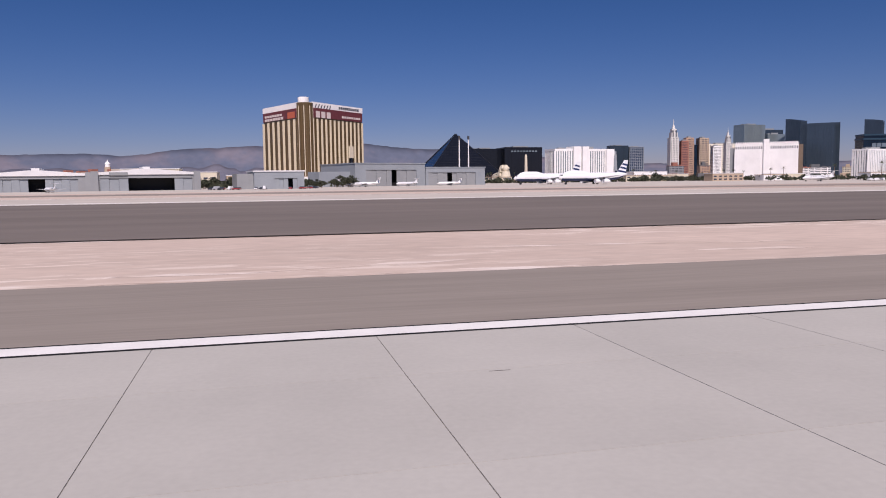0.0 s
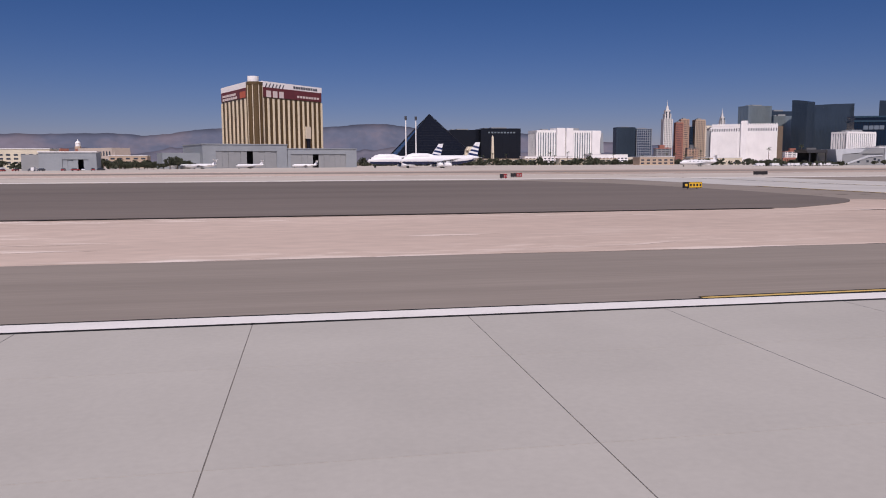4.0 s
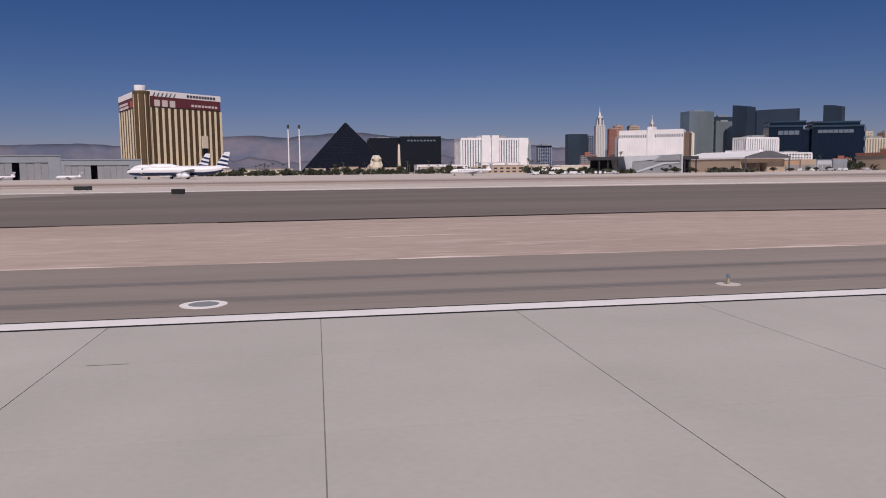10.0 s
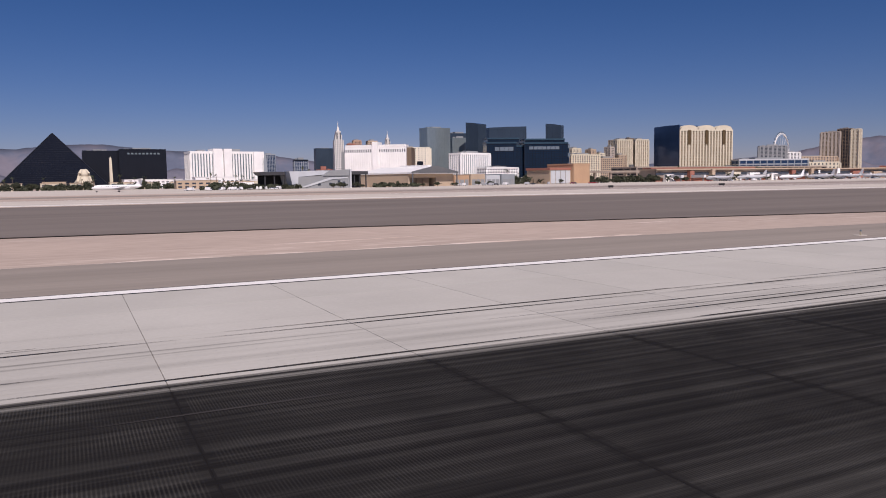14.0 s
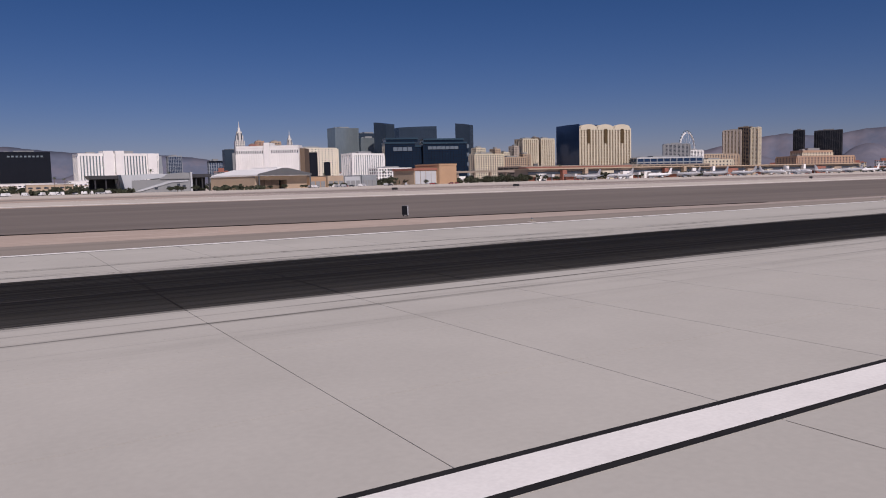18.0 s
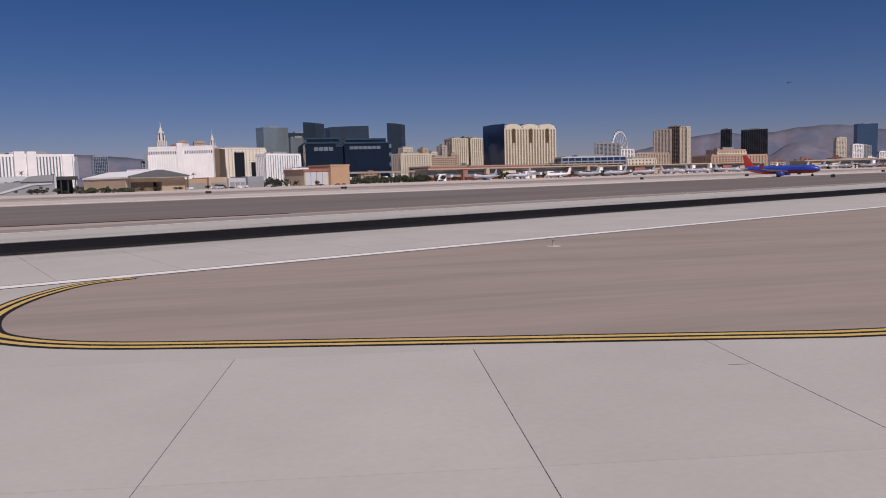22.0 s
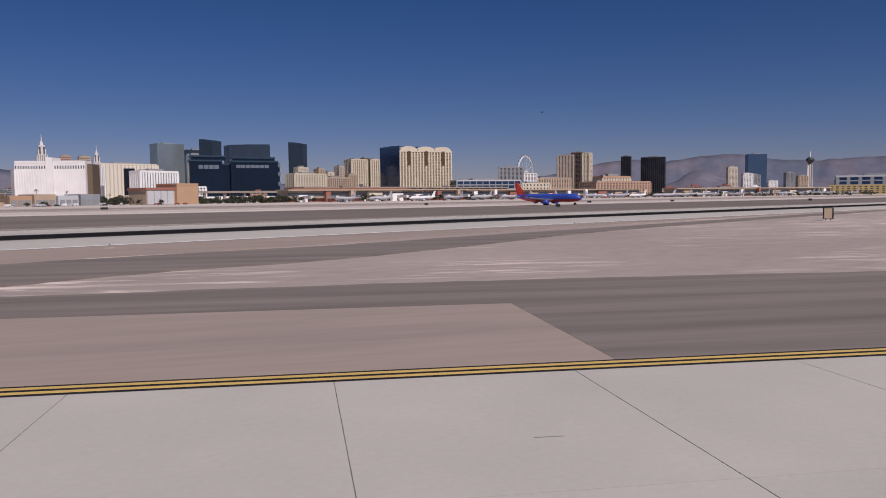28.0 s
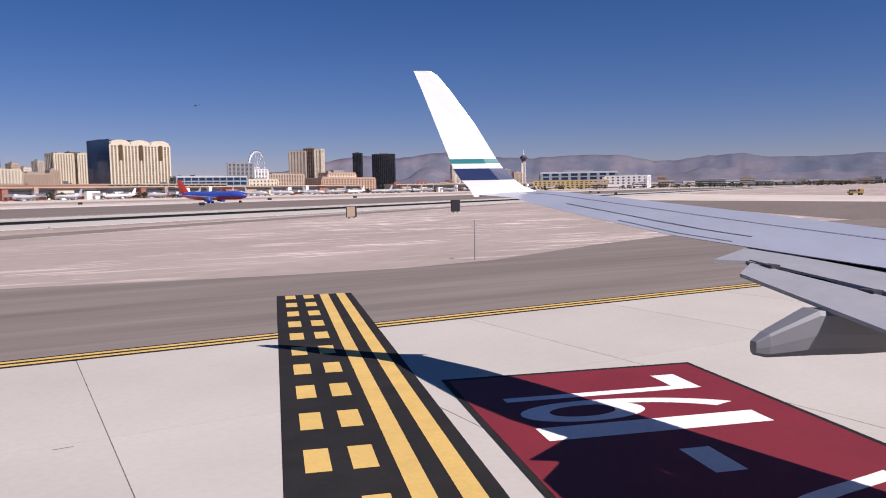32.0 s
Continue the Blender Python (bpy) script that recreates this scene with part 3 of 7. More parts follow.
def word(text, size_x, size_y, material, name, parent, m, label=""):
    """Writing as a flat mesh, fitted into size_x by size_y from its lower left corner."""
    cu = bpy.data.curves.new(name, "FONT")
    cu.body = text
    cu.fill_mode = "FRONT"
    ob = bpy.data.objects.new(name, cu)
    scene.collection.objects.link(ob)
    bpy.context.view_layer.update()
    me = bpy.data.meshes.new_from_object(ob.evaluated_get(bpy.context.evaluated_depsgraph_get()))
    bpy.data.objects.remove(ob)
    co = np.empty(len(me.vertices) * 3)
    me.vertices.foreach_get("co", co)
    co = co.reshape(-1, 3)
    lo, hi = co.min(0), co.max(0)
    co[:, 0] = (co[:, 0] - lo[0]) / (hi[0] - lo[0]) * size_x
    co[:, 1] = (co[:, 1] - lo[1]) / (hi[1] - lo[1]) * size_y
    me.vertices.foreach_set("co", co.ravel())
    me.materials.clear()
    me.materials.append(material)
    ob = new(name, me)
    ob.parent = parent
    ob.matrix_basis = m
    return tagged(ob, label)


# the letters read from the taxi side towards the runway
for glyph, d0, d1, p0, p1 in (("1", 22.75, 23.4, 4.1, 8.1), ("R", 21.1, 22.4, 4.1, 8.1), ("-", 19.6, 20.6, 5.85, 6.35), ("1", 18.1, 18.75, 4.1, 8.1), ("9", 16.75, 17.95, 4.1, 8.1), ("L", 15.4, 16.5, 4.1, 8.1)):
    word(glyph, d1 - d0, p1 - p0, WHITE_PAINT, "letter", hold, HM @ pose(d1, p1, 0.027, 0, 0, 180), "white painted runway letter")

# darker arcs worn into the asphalt along the fillet
WORN = mat("asphalt_worn_track", (0.222, 0.203, 0.187), 0.95, spots=0.10, scale=0.35, fine=0.06, fscale=5.0, stretch=(0.06, 1, 1), spec=0.1)
SMUDGE = mat("asphalt_track_edge", (0.246, 0.224, 0.205), 0.95, spots=0.10, scale=0.35, fine=0.06, fscale=5.0, stretch=(0.06, 1, 1), spec=0.1)
tracks_ = empty("worn_track", None, "darker wheel-worn arcs on the asphalt shoulder", "tyre marks", kind="structure")
for arc in ([(304.6, 26), (305.8, 23.1), (309.2, 17.4), (314.9, 13.1), (320.2, 10.3), (325.2, 8.9), (330, 8.2), (337, 7.9), (365, 7.8), (410, 7.7)], [(301, 24), (304.5, 17.4), (310.1, 11.1), (314.6, 8.15), (319.9, 6.2), (324.3, 4.95), (329, 4.2), (336.2, 3.75), (365, 3.6), (410, 3.6)]):
    for w, z, mt, nm in ((0.5, -0.046, SMUDGE, "track_edge"), (0.2, -0.042, WORN, "track")):
        bm = bmesh.new()
        ribbon(bm, curve_pts(arc, 5), -w, w, z)
        part(nm, bm, mt, tracks_)

# worn dashes that carry the holding line across the asphalt shoulders
bm = bmesh.new()
for x in (247.0, 250.2, 253.4, 256.4, 298.5, 301.7, 304.9):
    ribbon(bm, [(x, 61.4), (x + 1.6, 61.5)], -0.16, 0.16, -0.04)
tagged(part("worn_dashes", bm, SHADE_AND_WEAR), "worn dark dashes across the asphalt shoulder", "marking", kind="stuff")
# red holding panels painted across the connecting taxiway
for x0, x1 in ((268.2, 276.2), (278.6, 287.2)):
    panel_ = empty("painted_panel", pose(x0, 62.8, -0.012), "red painted holding panel with worn white writing", "marking", "painted panels", "structure")
    bm = bmesh.new()
    ribbon(bm, [(0, 0), (x1 - x0, 0)], 0, 4.2, 0.0)
    part("sign_panel", bm, RED_PAINT, panel_)
    for a, b in ((0.08, 0.14), (0.19, 0.25), (0.30, 0.34), (0.62, 0.68), (0.73, 0.80), (0.86, 0.92)):
        bm = bmesh.new()
        ribbon(bm, [((x1 - x0) * a, 0), ((x1 - x0) * b, 0)], 0.7, 3.5, 0.006)
        part("lettering", bm, WHITE_PAINT, panel_, "white writing shown as bars")

# short repair cuts and scrapes in the slabs
cuts = random.Random(8)
bm = bmesh.new()
for k in range(70):
    x = cuts.uniform(20, 560)
    y = cuts.choice([-9.81, -14.9, -4.72]) + cuts.uniform(-0.25, 0.25)
    L = cuts.uniform(0.25, 0.9)
    ribbon(bm, [(x, y), (x + L, y + cuts.uniform(-0.04, 0.04))], -0.02, 0.02, 0.003)
for k in range(13):
    s_, n_ = cuts.uniform(-20, 120), -cuts.choice([2.4, 5.0, 7.5])
    L = cuts.uniform(0.2, 0.6)
    ribbon(bm, [ex(s_, n_), ex(s_ + L, n_ + cuts.uniform(-0.05, 0.05))], -0.015, 0.015, 0.003)
tagged(part("repair_cuts", bm, JOINT), "short dark repair cuts in the concrete slabs", "scratches", kind="stuff")

# rubber left by tyres in the touchdown zone
def rubber_material():
    m = bpy.data.materials.new("tyre_rubber")
    m.use_nodes = True
    nt = m.node_tree
    b = nt.nodes["Principled BSDF"]
    b.inputs["Base Color"].default_value = (0.014, 0.013, 0.013, 1)
    b.inputs["Roughness"].default_value = 0.9
    b.inputs["Specular IOR Level"].default_value = 0.05
    geo = nt.nodes.new("ShaderNodeNewGeometry")
    sep = nt.nodes.new("ShaderNodeSeparateXYZ")
    nt.links.new(geo.outputs["Position"], sep.inputs[0])

    def rng(src, a, b2, lo, hi):
        r = nt.nodes.new("ShaderNodeMapRange")
        for i, v in enumerate((a, b2, lo, hi)):
            r.inputs[i + 1].default_value = v
        nt.links.new(src, r.inputs[0])
        return r.outputs[0]

    def op(kind, a, c):
        o = nt.nodes.new("ShaderNodeMath")
        o.operation = kind
        for i, v in enumerate((a, c)):
            if isinstance(v, (int, float)):
                o.inputs[i].default_value = v
            else:
                nt.links.new(v, o.inputs[i])
        return o.outputs[0]

    def streaks(sx, sy, detail):
        mp = nt.nodes.new("ShaderNodeMapping")
        mp.inputs["Scale"].default_value = (sx, sy, 1)
        nt.links.new(geo.outputs["Position"], mp.inputs["Vector"])
        n = nt.nodes.new("ShaderNodeTexNoise")
        n.inputs["Scale"].default_value = 1.0
        n.inputs["Detail"].default_value = detail
        n.inputs["Roughness"].default_value = 0.7
        nt.links.new(mp.outputs[0], n.inputs["Vector"])
        return n.outputs[0]
    off = op("ABSOLUTE", op("ADD", sep.outputs["Y"], 21.4), 0)      # distance from the middle of the band
    s1, s2, s3 = streaks(0.012, 2.2, 4), streaks(0.02, 0.8, 3), streaks(0.006, 5.0, 3)
    ragged = op("ADD", off, rng(s1, 0.3, 0.7, -0.7, 0.7))
    core = rng(ragged, 5.9, 6.6, 1.0, 0.0)
    wide = rng(off, 6.5, 14.0, 0.75, 0.0)
    grow = op("MULTIPLY", rng(sep.outputs["X"], 394, 448, 0.0, 0.93), rng(sep.outputs["X"], 500, 580, 0.97, 1.07))
    grow2 = rng(sep.outputs["X"], 392, 446, 0.0, 1.0)
    # the southern fringe of the band is worn lighter
    worn = rng(sep.outputs["Y"], -27.5, -22.5, 0.84, 1.0)
    a1 = op("MULTIPLY", op("MULTIPLY", op("MULTIPLY", core, grow), worn), op("MULTIPLY", rng(s1, 0.3, 0.62, 0.84, 1.05), rng(s3, 0.35, 0.6, 0.92, 1.03)))
    a2 = op("MULTIPLY", op("MULTIPLY", wide, grow2), rng(s1, 0.58, 0.70, 0.0, 1.25))
    a3 = op("MULTIPLY", op("MULTIPLY", wide, grow), rng(s2, 0.5, 0.75, 0.0, 0.4))
    al = op("MINIMUM", op("MAXIMUM", a1, op("MAXIMUM", a2, a3)), 0.965)
    # grooves sawn across the runway keep pale ridges, but for a plain strip at each joint
    def saw(period, start):
        u = op("FRACT", op("DIVIDE", op("SUBTRACT", sep.outputs["X"], start), period), 0.0)
        return op("MULTIPLY", op("ABSOLUTE", op("SUBTRACT", u, 0.5), 0.0), 2.0)
    ridge_ = rng(saw(0.057, 0.0), 0.45, 0.7, 0.0, 1.0)
    plain = rng(saw(SX, SX0), 0.93, 0.955, 1.0, 0.0)
    patch = rng(streaks(0.35, 0.5, 2), 0.42, 0.58, 0.25, 1.0)
    cut = op("MULTIPLY", op("MULTIPLY", ridge_, plain), op("MULTIPLY", patch, op("MULTIPLY", rng(off, 5.9, 6.4, 0.16, 0.0), rng(sep.outputs["X"], 468, 496, 1.0, 0.2))))
    strip = op("MULTIPLY", op("MULTIPLY", rng(saw(SX, SX0), 0.962, 0.988, 0.0, 0.90), core), rng(sep.outputs["X"], 394, 446, 0.0, 1.0))
    nt.links.new(op("MAXIMUM", strip, op("MULTIPLY", al, op("SUBTRACT", 1.0, cut))), b.inputs["Alpha"])
    return m


bm = bmesh.new()
ribbon(bm, [(330, -44), (1650, -44)], 0, 42.8, 0.0145)
tagged(part("rubber_marks", bm, rubber_material()), "black tyre rubber streaks on the runway", "tyre marks", kind="stuff")
SKID = mat("skid_rubber", (0.05, 0.046, 0.044), 0.9, spots=0.35, scale=0.8, fine=0.2, fscale=6.0, stretch=(0.15, 4, 1), spec=0.05)
skid = random.Random(14)
bm = bmesh.new()
for y, x0, w, gaps in ((-9.9, 418, 0.10, 0.06), (-10.42, 430, 0.08, 0.2), (-10.95, 407, 0.05, 0.6), (-11.9, 440, 0.06, 0.5), (-12.75, 405, 0.05, 0.6), (-13.3, 409, 0.09, 0.5), (-14.1, 425, 0.08, 0.45), (-14.55, 446, 0.1, 0.3), (-15.12, 424, 0.17, 0.1), (-15.5, 430, 0.1, 0.3), (-17.2, 430, 0.1, 0.5), (-19.6, 440, 0.12, 0.5), (-21.8, 446, 0.14, 0.5), (-24.2, 460, 0.1, 0.6), (-26.9, 450, 0.09, 0.4), (-27.5, 455, 0.12, 0.15), (-27.85, 452, 0.06, 0.4), (-28.7, 462, 0.04, 0.85)):
    x = x0 + skid.uniform(0, 3)
    while x < 900:
        L = skid.uniform(4, 26) * (1.6 if gaps < 0.2 else 0.7)
        if skid.random() > gaps:
            n, yy, tilt = 8, y + skid.uniform(-0.05, 0.05), skid.uniform(-0.004, 0.004)
            prev = None
            for k in range(n + 1):
                hw = w * 0.5 * min(1.0, 2.6 * min(k, n - k) / n + 0.12) * skid.uniform(0.75, 1.1)
                px, py = x + L * k / n, yy + tilt * L * k / n
                cur = (bm.verts.new((px, py - hw, 0.017)), bm.verts.new((px, py + hw, 0.017)))
                if prev:
                    bm.faces.new((prev[0], cur[0], cur[1], prev[1]))
                prev = cur
        x += L * skid.uniform(0.95, 1.1) + (skid.uniform(0, 5) if gaps > 0.2 else 0.0)
tagged(part("skid_marks", bm, SKID), "long thin dark skid lines beside the rubber band", "tyre marks", kind="stuff")

# ---- building materials ----
WHITE_WALL = mat("white_stucco", (0.88, 0.865, 0.84), 0.8, spots=0.06, scale=0.05, fine=0.03, fscale=0.8)
CREAM_WALL = mat("cream_stucco", (0.65, 0.585, 0.45), 0.8, spots=0.07, scale=0.05, fine=0.04, fscale=0.8)
GREIGE_WALL = mat("greige_stucco", (0.47, 0.41, 0.35), 0.85, spots=0.08, scale=0.05, fine=0.04, fscale=0.8)
TAN_WALL = mat("tan_stucco", (0.47, 0.36, 0.26), 0.85, spots=0.08, scale=0.05, fine=0.04, fscale=0.8)
ORANGE_WALL = mat("terracotta_stucco", (0.47, 0.31, 0.215), 0.85, spots=0.08, scale=0.05, fine=0.04, fscale=0.8)
BRICK_WALL = mat("red_brick_wall", (0.34, 0.14, 0.10), 0.85, spots=0.1, scale=0.08, fine=0.05, fscale=0.9)
BROWN_WALL = mat("brown_cladding", (0.16, 0.115, 0.08), 0.8, spots=0.12, scale=0.2)
GREY_WALL = mat("grey_panel", (0.27, 0.28, 0.285), 0.6, spots=0.07, scale=0.08, fine=0.03, fscale=0.8)
LIGHT_METAL = mat("pale_metal_roof", (0.72, 0.71, 0.70), 0.5, spots=0.05, scale=0.1, fine=0.03, fscale=1.0)
BLUE_GREY = mat("blue_grey_metal", (0.28, 0.305, 0.325), 0.5, spots=0.07, scale=0.1, fine=0.04, fscale=1.0)
DARK_METAL = mat("dark_metal", (0.05, 0.05, 0.055), 0.5, spots=0.1, scale=0.5)
# near-black that paints the shade within openings and slots
SHADE_BLACK = mat("shade_black", (0.012, 0.012, 0.014), 0.8)


def glass(name, color, rough=0.12, spec=0.6, metal=0.0):
    return mat(name, color, rough, metal, spots=0.08, scale=0.03, fine=0.06, fscale=0.25, spec=spec, stretch=(1, 1, 0.35))


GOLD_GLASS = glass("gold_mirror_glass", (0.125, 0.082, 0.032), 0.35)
# darker copy of the gold glass: tower shade in the colour, also bands and mullions
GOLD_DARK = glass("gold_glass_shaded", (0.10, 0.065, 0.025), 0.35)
BLACK_GLASS = glass("black_glass", (0.010, 0.012, 0.018), 0.15, 0.4)
GREEN_GLASS = glass("green_glass", (0.009, 0.026, 0.055), 0.2, 0.35, 0.3)
TEAL_TRIM = mat("teal_roof_trim", (0.016, 0.05, 0.082), 0.45, spots=0.1, scale=0.05)
SKY_GLASS = glass("sky_blue_glass", (0.075, 0.13, 0.215), 0.15, 0.4, 0.5)
PALE_GLASS = glass("pale_reflecting_glass", (0.15, 0.19, 0.23), 0.3, 0.4)
BLUE_GLASS = glass("blue_glass", (0.035, 0.075, 0.16), 0.15, 0.4, 0.5)
GREY_GLASS = glass("grey_green_glass", (0.30, 0.36, 0.38), 0.15, 0.5, 0.5)
SLATE_GLASS = glass("slate_glass", (0.062, 0.088, 0.118), 0.15, 0.4, 0.5)
GOLD_RIB = mat("gold_rib", (0.78, 0.69, 0.49), 0.6, spots=0.05, scale=0.05, fine=0.03, fscale=0.8)
BROWN_GLASS = glass("brown_window_glass", (0.21, 0.165, 0.105), 0.25)
WINDOW = glass("window_glass", (0.05, 0.06, 0.08), 0.15)
RED_BANNER = mat("red_banner", (0.135, 0.03, 0.036), 0.6, spots=0.12, scale=0.08, fine=0.05, fscale=0.6)
PALE_BAR = mat("banner_lettering", (0.68, 0.60, 0.56), 0.6)
DARK_BAR = mat("sign_lettering", (0.04, 0.045, 0.06), 0.6)


def frame_of(A, B, z=0.0):
    a, b = Vector(A), Vector(B)
    d = b - a
    return pose(a.x, a.y, z, 0, 0, math.degrees(math.atan2(d.y, d.x))), d.length


def tower(name, A, B, depth, h, wall, pane, bays, floors, label, category="hotel", pier=0.35, band=0.3, group="", roof=None, proud=0.5, crown=3.0, plant=True, base=0.0, z0=-0.3, sides=True):
    """A tall building: A and B are the ends of its front. A glazed core, piers between the bays, floor bands, a parapet and roof plant."""
    m, w = frame_of(A, B)
    top = empty(name, m, label, category, group)
    roof = roof or wall
    bm = bmesh.new()
    box(bm, 0, w, 0, depth, z0, h - crown * 0.5)
    part("core", bm, pane, top, "dark window glass")
    bw = w / bays
    pm = {}
    for side in (0, 1):
        for i in range(bays + 1):
            pw = bw * pier * (1.5 if i in (0, bays) else 1.0)
            key = round(pw, 3)
            if key not in pm:
                bm = bmesh.new()
                box(bm, -pw / 2, pw / 2, -proud, proud * 0.4, z0, h - crown)
                pm[key] = mesh_of("pier", bm, wall)
            if side == 0:
                part("pier", pm[key], None, top, "", pose(i * bw, 0, 0))
    if sides:
        nb = max(2, round(depth / bw))
        for xx, sg in ((0, -1), (w, 1)):
            for i in range(nb + 1):
                pw = depth / nb * pier
                key = ("s", round(pw, 3), sg)
                if key not in pm:
                    bm = bmesh.new()
                    box(bm, -proud if sg < 0 else -proud * 0.4, proud * 0.4 if sg < 0 else proud, -pw / 2, pw / 2, z0, h - crown)
                    pm[key] = mesh_of("pier", bm, wall)
                part("pier", pm[key], None, top, "", pose(xx, i * depth / nb, 0))
    if floors and band:
        fh = (h - crown - base) / floors
        bm = bmesh.new()
        for k in range(floors):
            z = base + k * fh
            p = proud * 0.55
            box(bm, -p, w + p, -p, depth + p, z, z + fh * band)
        part("floor_banding", bm, wall, top)
    bm = bmesh.new()
    box(bm, -proud * 1.2, w + proud * 1.2, -proud * 1.2, depth + proud * 1.2, h - crown, h)
    part("parapet", bm, roof, top)
    if base:
        bm = bmesh.new()
        box(bm, -proud * 2, w + proud * 2, -proud * 2, depth, z0, base)
        part("podium", bm, wall, top)
    if plant:
        bm = bmesh.new()
        box(bm, w * 0.3, w * 0.7, depth * 0.3, depth * 0.7, h, h + crown * 1.1)
        box(bm, w * 0.12, w * 0.22, depth * 0.35, depth * 0.6, h, h + crown * 0.7)
        part("roof_plant", bm, GREY_WALL, top)
    return top, w


def bars(parent, x0, x1, z0, z1, y, n, material, name="lettering", gap=0.3, label=""):
    """Writing shown as plain bars."""
    p = (x1 - x0) / n
    for i in range(n):
        bm = bmesh.new()
        box(bm, x0 + p * i, x0 + p * (i + 1 - gap), y - 0.35, y, z0, z1)
        part(name, bm, material, parent, label)


# ---- the gold hotel, three wings meeting in a round-fronted tower ----
def gold_hotel():
    hotel = empty("gold_hotel", pose(0, 0, 0), "tall gold-glass hotel with cream ribs and a red banner", "hotel")
    HT = 131.0
    for A, B, nb, words, white in (((46, 1351), (101, 1226), 7, 3, None), ((121, 1222), (213, 1324), 12, 5, (0.50, 0.93))):
        m, w = frame_of(A, B)
        sub = part("wing", (lambda b: (box(b, 0, w, 0, 24, -0.3, HT - 2), b)[1])(bmesh.new()), GOLD_GLASS, hotel, "gold mirror glass wing", m)
        bw = w / nb
        bm0 = bmesh.new()
        box(bm0, -bw * 0.18, bw * 0.18, -0.9, 0.3, 6, HT - 26)
        pm = mesh_of("rib", bm0, GOLD_RIB)
        for i in range(nb + 1):
            part("rib", pm, None, sub, "", pose(i * bw, 0, 0))
        bm0 = bmesh.new()
        box(bm0, -bw * 0.03, bw * 0.03, -0.6, 0.3, 6, HT - 26)
        thin = mesh_of("mullion", bm0, GOLD_DARK)
        for i in range(nb):
            for q in (0.36, 0.64):
                part("mullion", thin, None, sub, "", pose((i + q) * bw, 0, 0))
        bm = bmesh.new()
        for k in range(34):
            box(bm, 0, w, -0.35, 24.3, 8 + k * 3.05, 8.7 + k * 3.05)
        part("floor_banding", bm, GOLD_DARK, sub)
        bm = bmesh.new()
        box(bm, -0.6, w + 0.6, -1.1, 25, HT - 9, HT)
        part("sign_band", bm, WHITE_WALL, sub, "white parapet band")
        bm = bmesh.new()
        box(bm, 0.6, w - 0.6, -1.3, 0.2, HT - 24, HT - 9.2)
        part("banner", bm, RED_BANNER, sub, "red cloth banner")
        if white:
            bars(sub, w * white[0], w * white[1], HT - 6.8, HT - 2.8, -1.12, 10, DARK_BAR, label="dark sign letters shown as bars")
            bars(sub, w * 0.05, w * 0.36, HT - 24, HT - 14, -1.32, 3, PALE_BAR, label="pale banner letters shown as bars")
            bars(sub, w * 0.56, w * 0.96, HT - 21, HT - 17.5, -1.32, 8, PALE_BAR)
        else:
            bars(sub, w * 0.06, w * 0.56, HT - 17.6, HT - 14, -1.32, 7, PALE_BAR, gap=0.2)
            bars(sub, w * 0.06, w * 0.60, HT - 23.4, HT - 19.4, -1.32, 7, PALE_BAR, gap=0.2)
            bars(sub, w * 0.70, w * 0.97, HT - 24, HT - 14, -1.32, 1, mat("banner_orange", (0.5, 0.12, 0.06), 0.6))
        bm = bmesh.new()
        box(bm, -1.5, w + 1.5, -2.2, 25.5, -0.3, 6)
        box(bm, -1.2, w + 1.2, -1.6, 25, 14, 15.2)
        part("podium", bm, CREAM_WALL, sub)
    # middle tower, its shade put into the darker gold glass
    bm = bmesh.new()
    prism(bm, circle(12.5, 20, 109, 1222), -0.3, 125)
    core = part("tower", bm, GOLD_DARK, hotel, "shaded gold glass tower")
    for i in range(14):
        a = math.pi * (0.95 + i * 0.082)
        bm = bmesh.new()
        box(bm, -0.4, 0.4, -0.5, 0.5, 4, 124, m=pose(109 + 12.6 * math.cos(a), 1222 + 12.6 * math.sin(a), 0, 0, 0, math.degrees(a)))
        part("rib", bm, CREAM_WALL if i % 3 == 0 else GOLD_GLASS, core)
    bm = bmesh.new()
    prism(bm, circle(13.0, 20, 109, 1222), 124.5, 129)
    part("crown", bm, GOLD_DARK, core)
    bm = bmesh.new()
    prism(bm, circle(8.6, 18, 107, 1224), 123.5, 138)
    part("lift_drum", bm, WHITE_WALL, core, "white drum on the roof")
    m, w = frame_of((121, 1222), (213, 1324))
    for i in range(6):
        bm = bmesh.new()
        box(bm, -0.7, 0.7, -0.4, 0.2, -3.6, 3.6, m=m @ pose(w * (0.05 + 0.055 * i), -1.2, HT - 6, 0, 32, 0))
        part("crown_lattice", bm, DARK_BAR, hotel, "dark slanted bar on the white parapet")
    # construction hoist and lift shaft on the long wing
    m, w = frame_of((121, 1222), (213, 1324))
    bm = bmesh.new()
    box(bm, w * 0.69, w * 0.78, -2.4, -0.8, 44, 64, m=m)
    part("plaque", bm, CREAM_WALL, hotel, "pale panel on the facade")
    bm = bmesh.new()
    box(bm, w * 0.71, w * 0.76, -2.6, -0.9, 22, 44, m=m)
    part("dark_recess", bm, BLACK_GLASS, hotel)
    bm = bmesh.new()
    box(bm, w * 0.3, w * 1.06, -14, -3, -0.3, 9, m=m)
    part("entrance_wing", bm, CREAM_WALL, hotel)


gold_hotel()


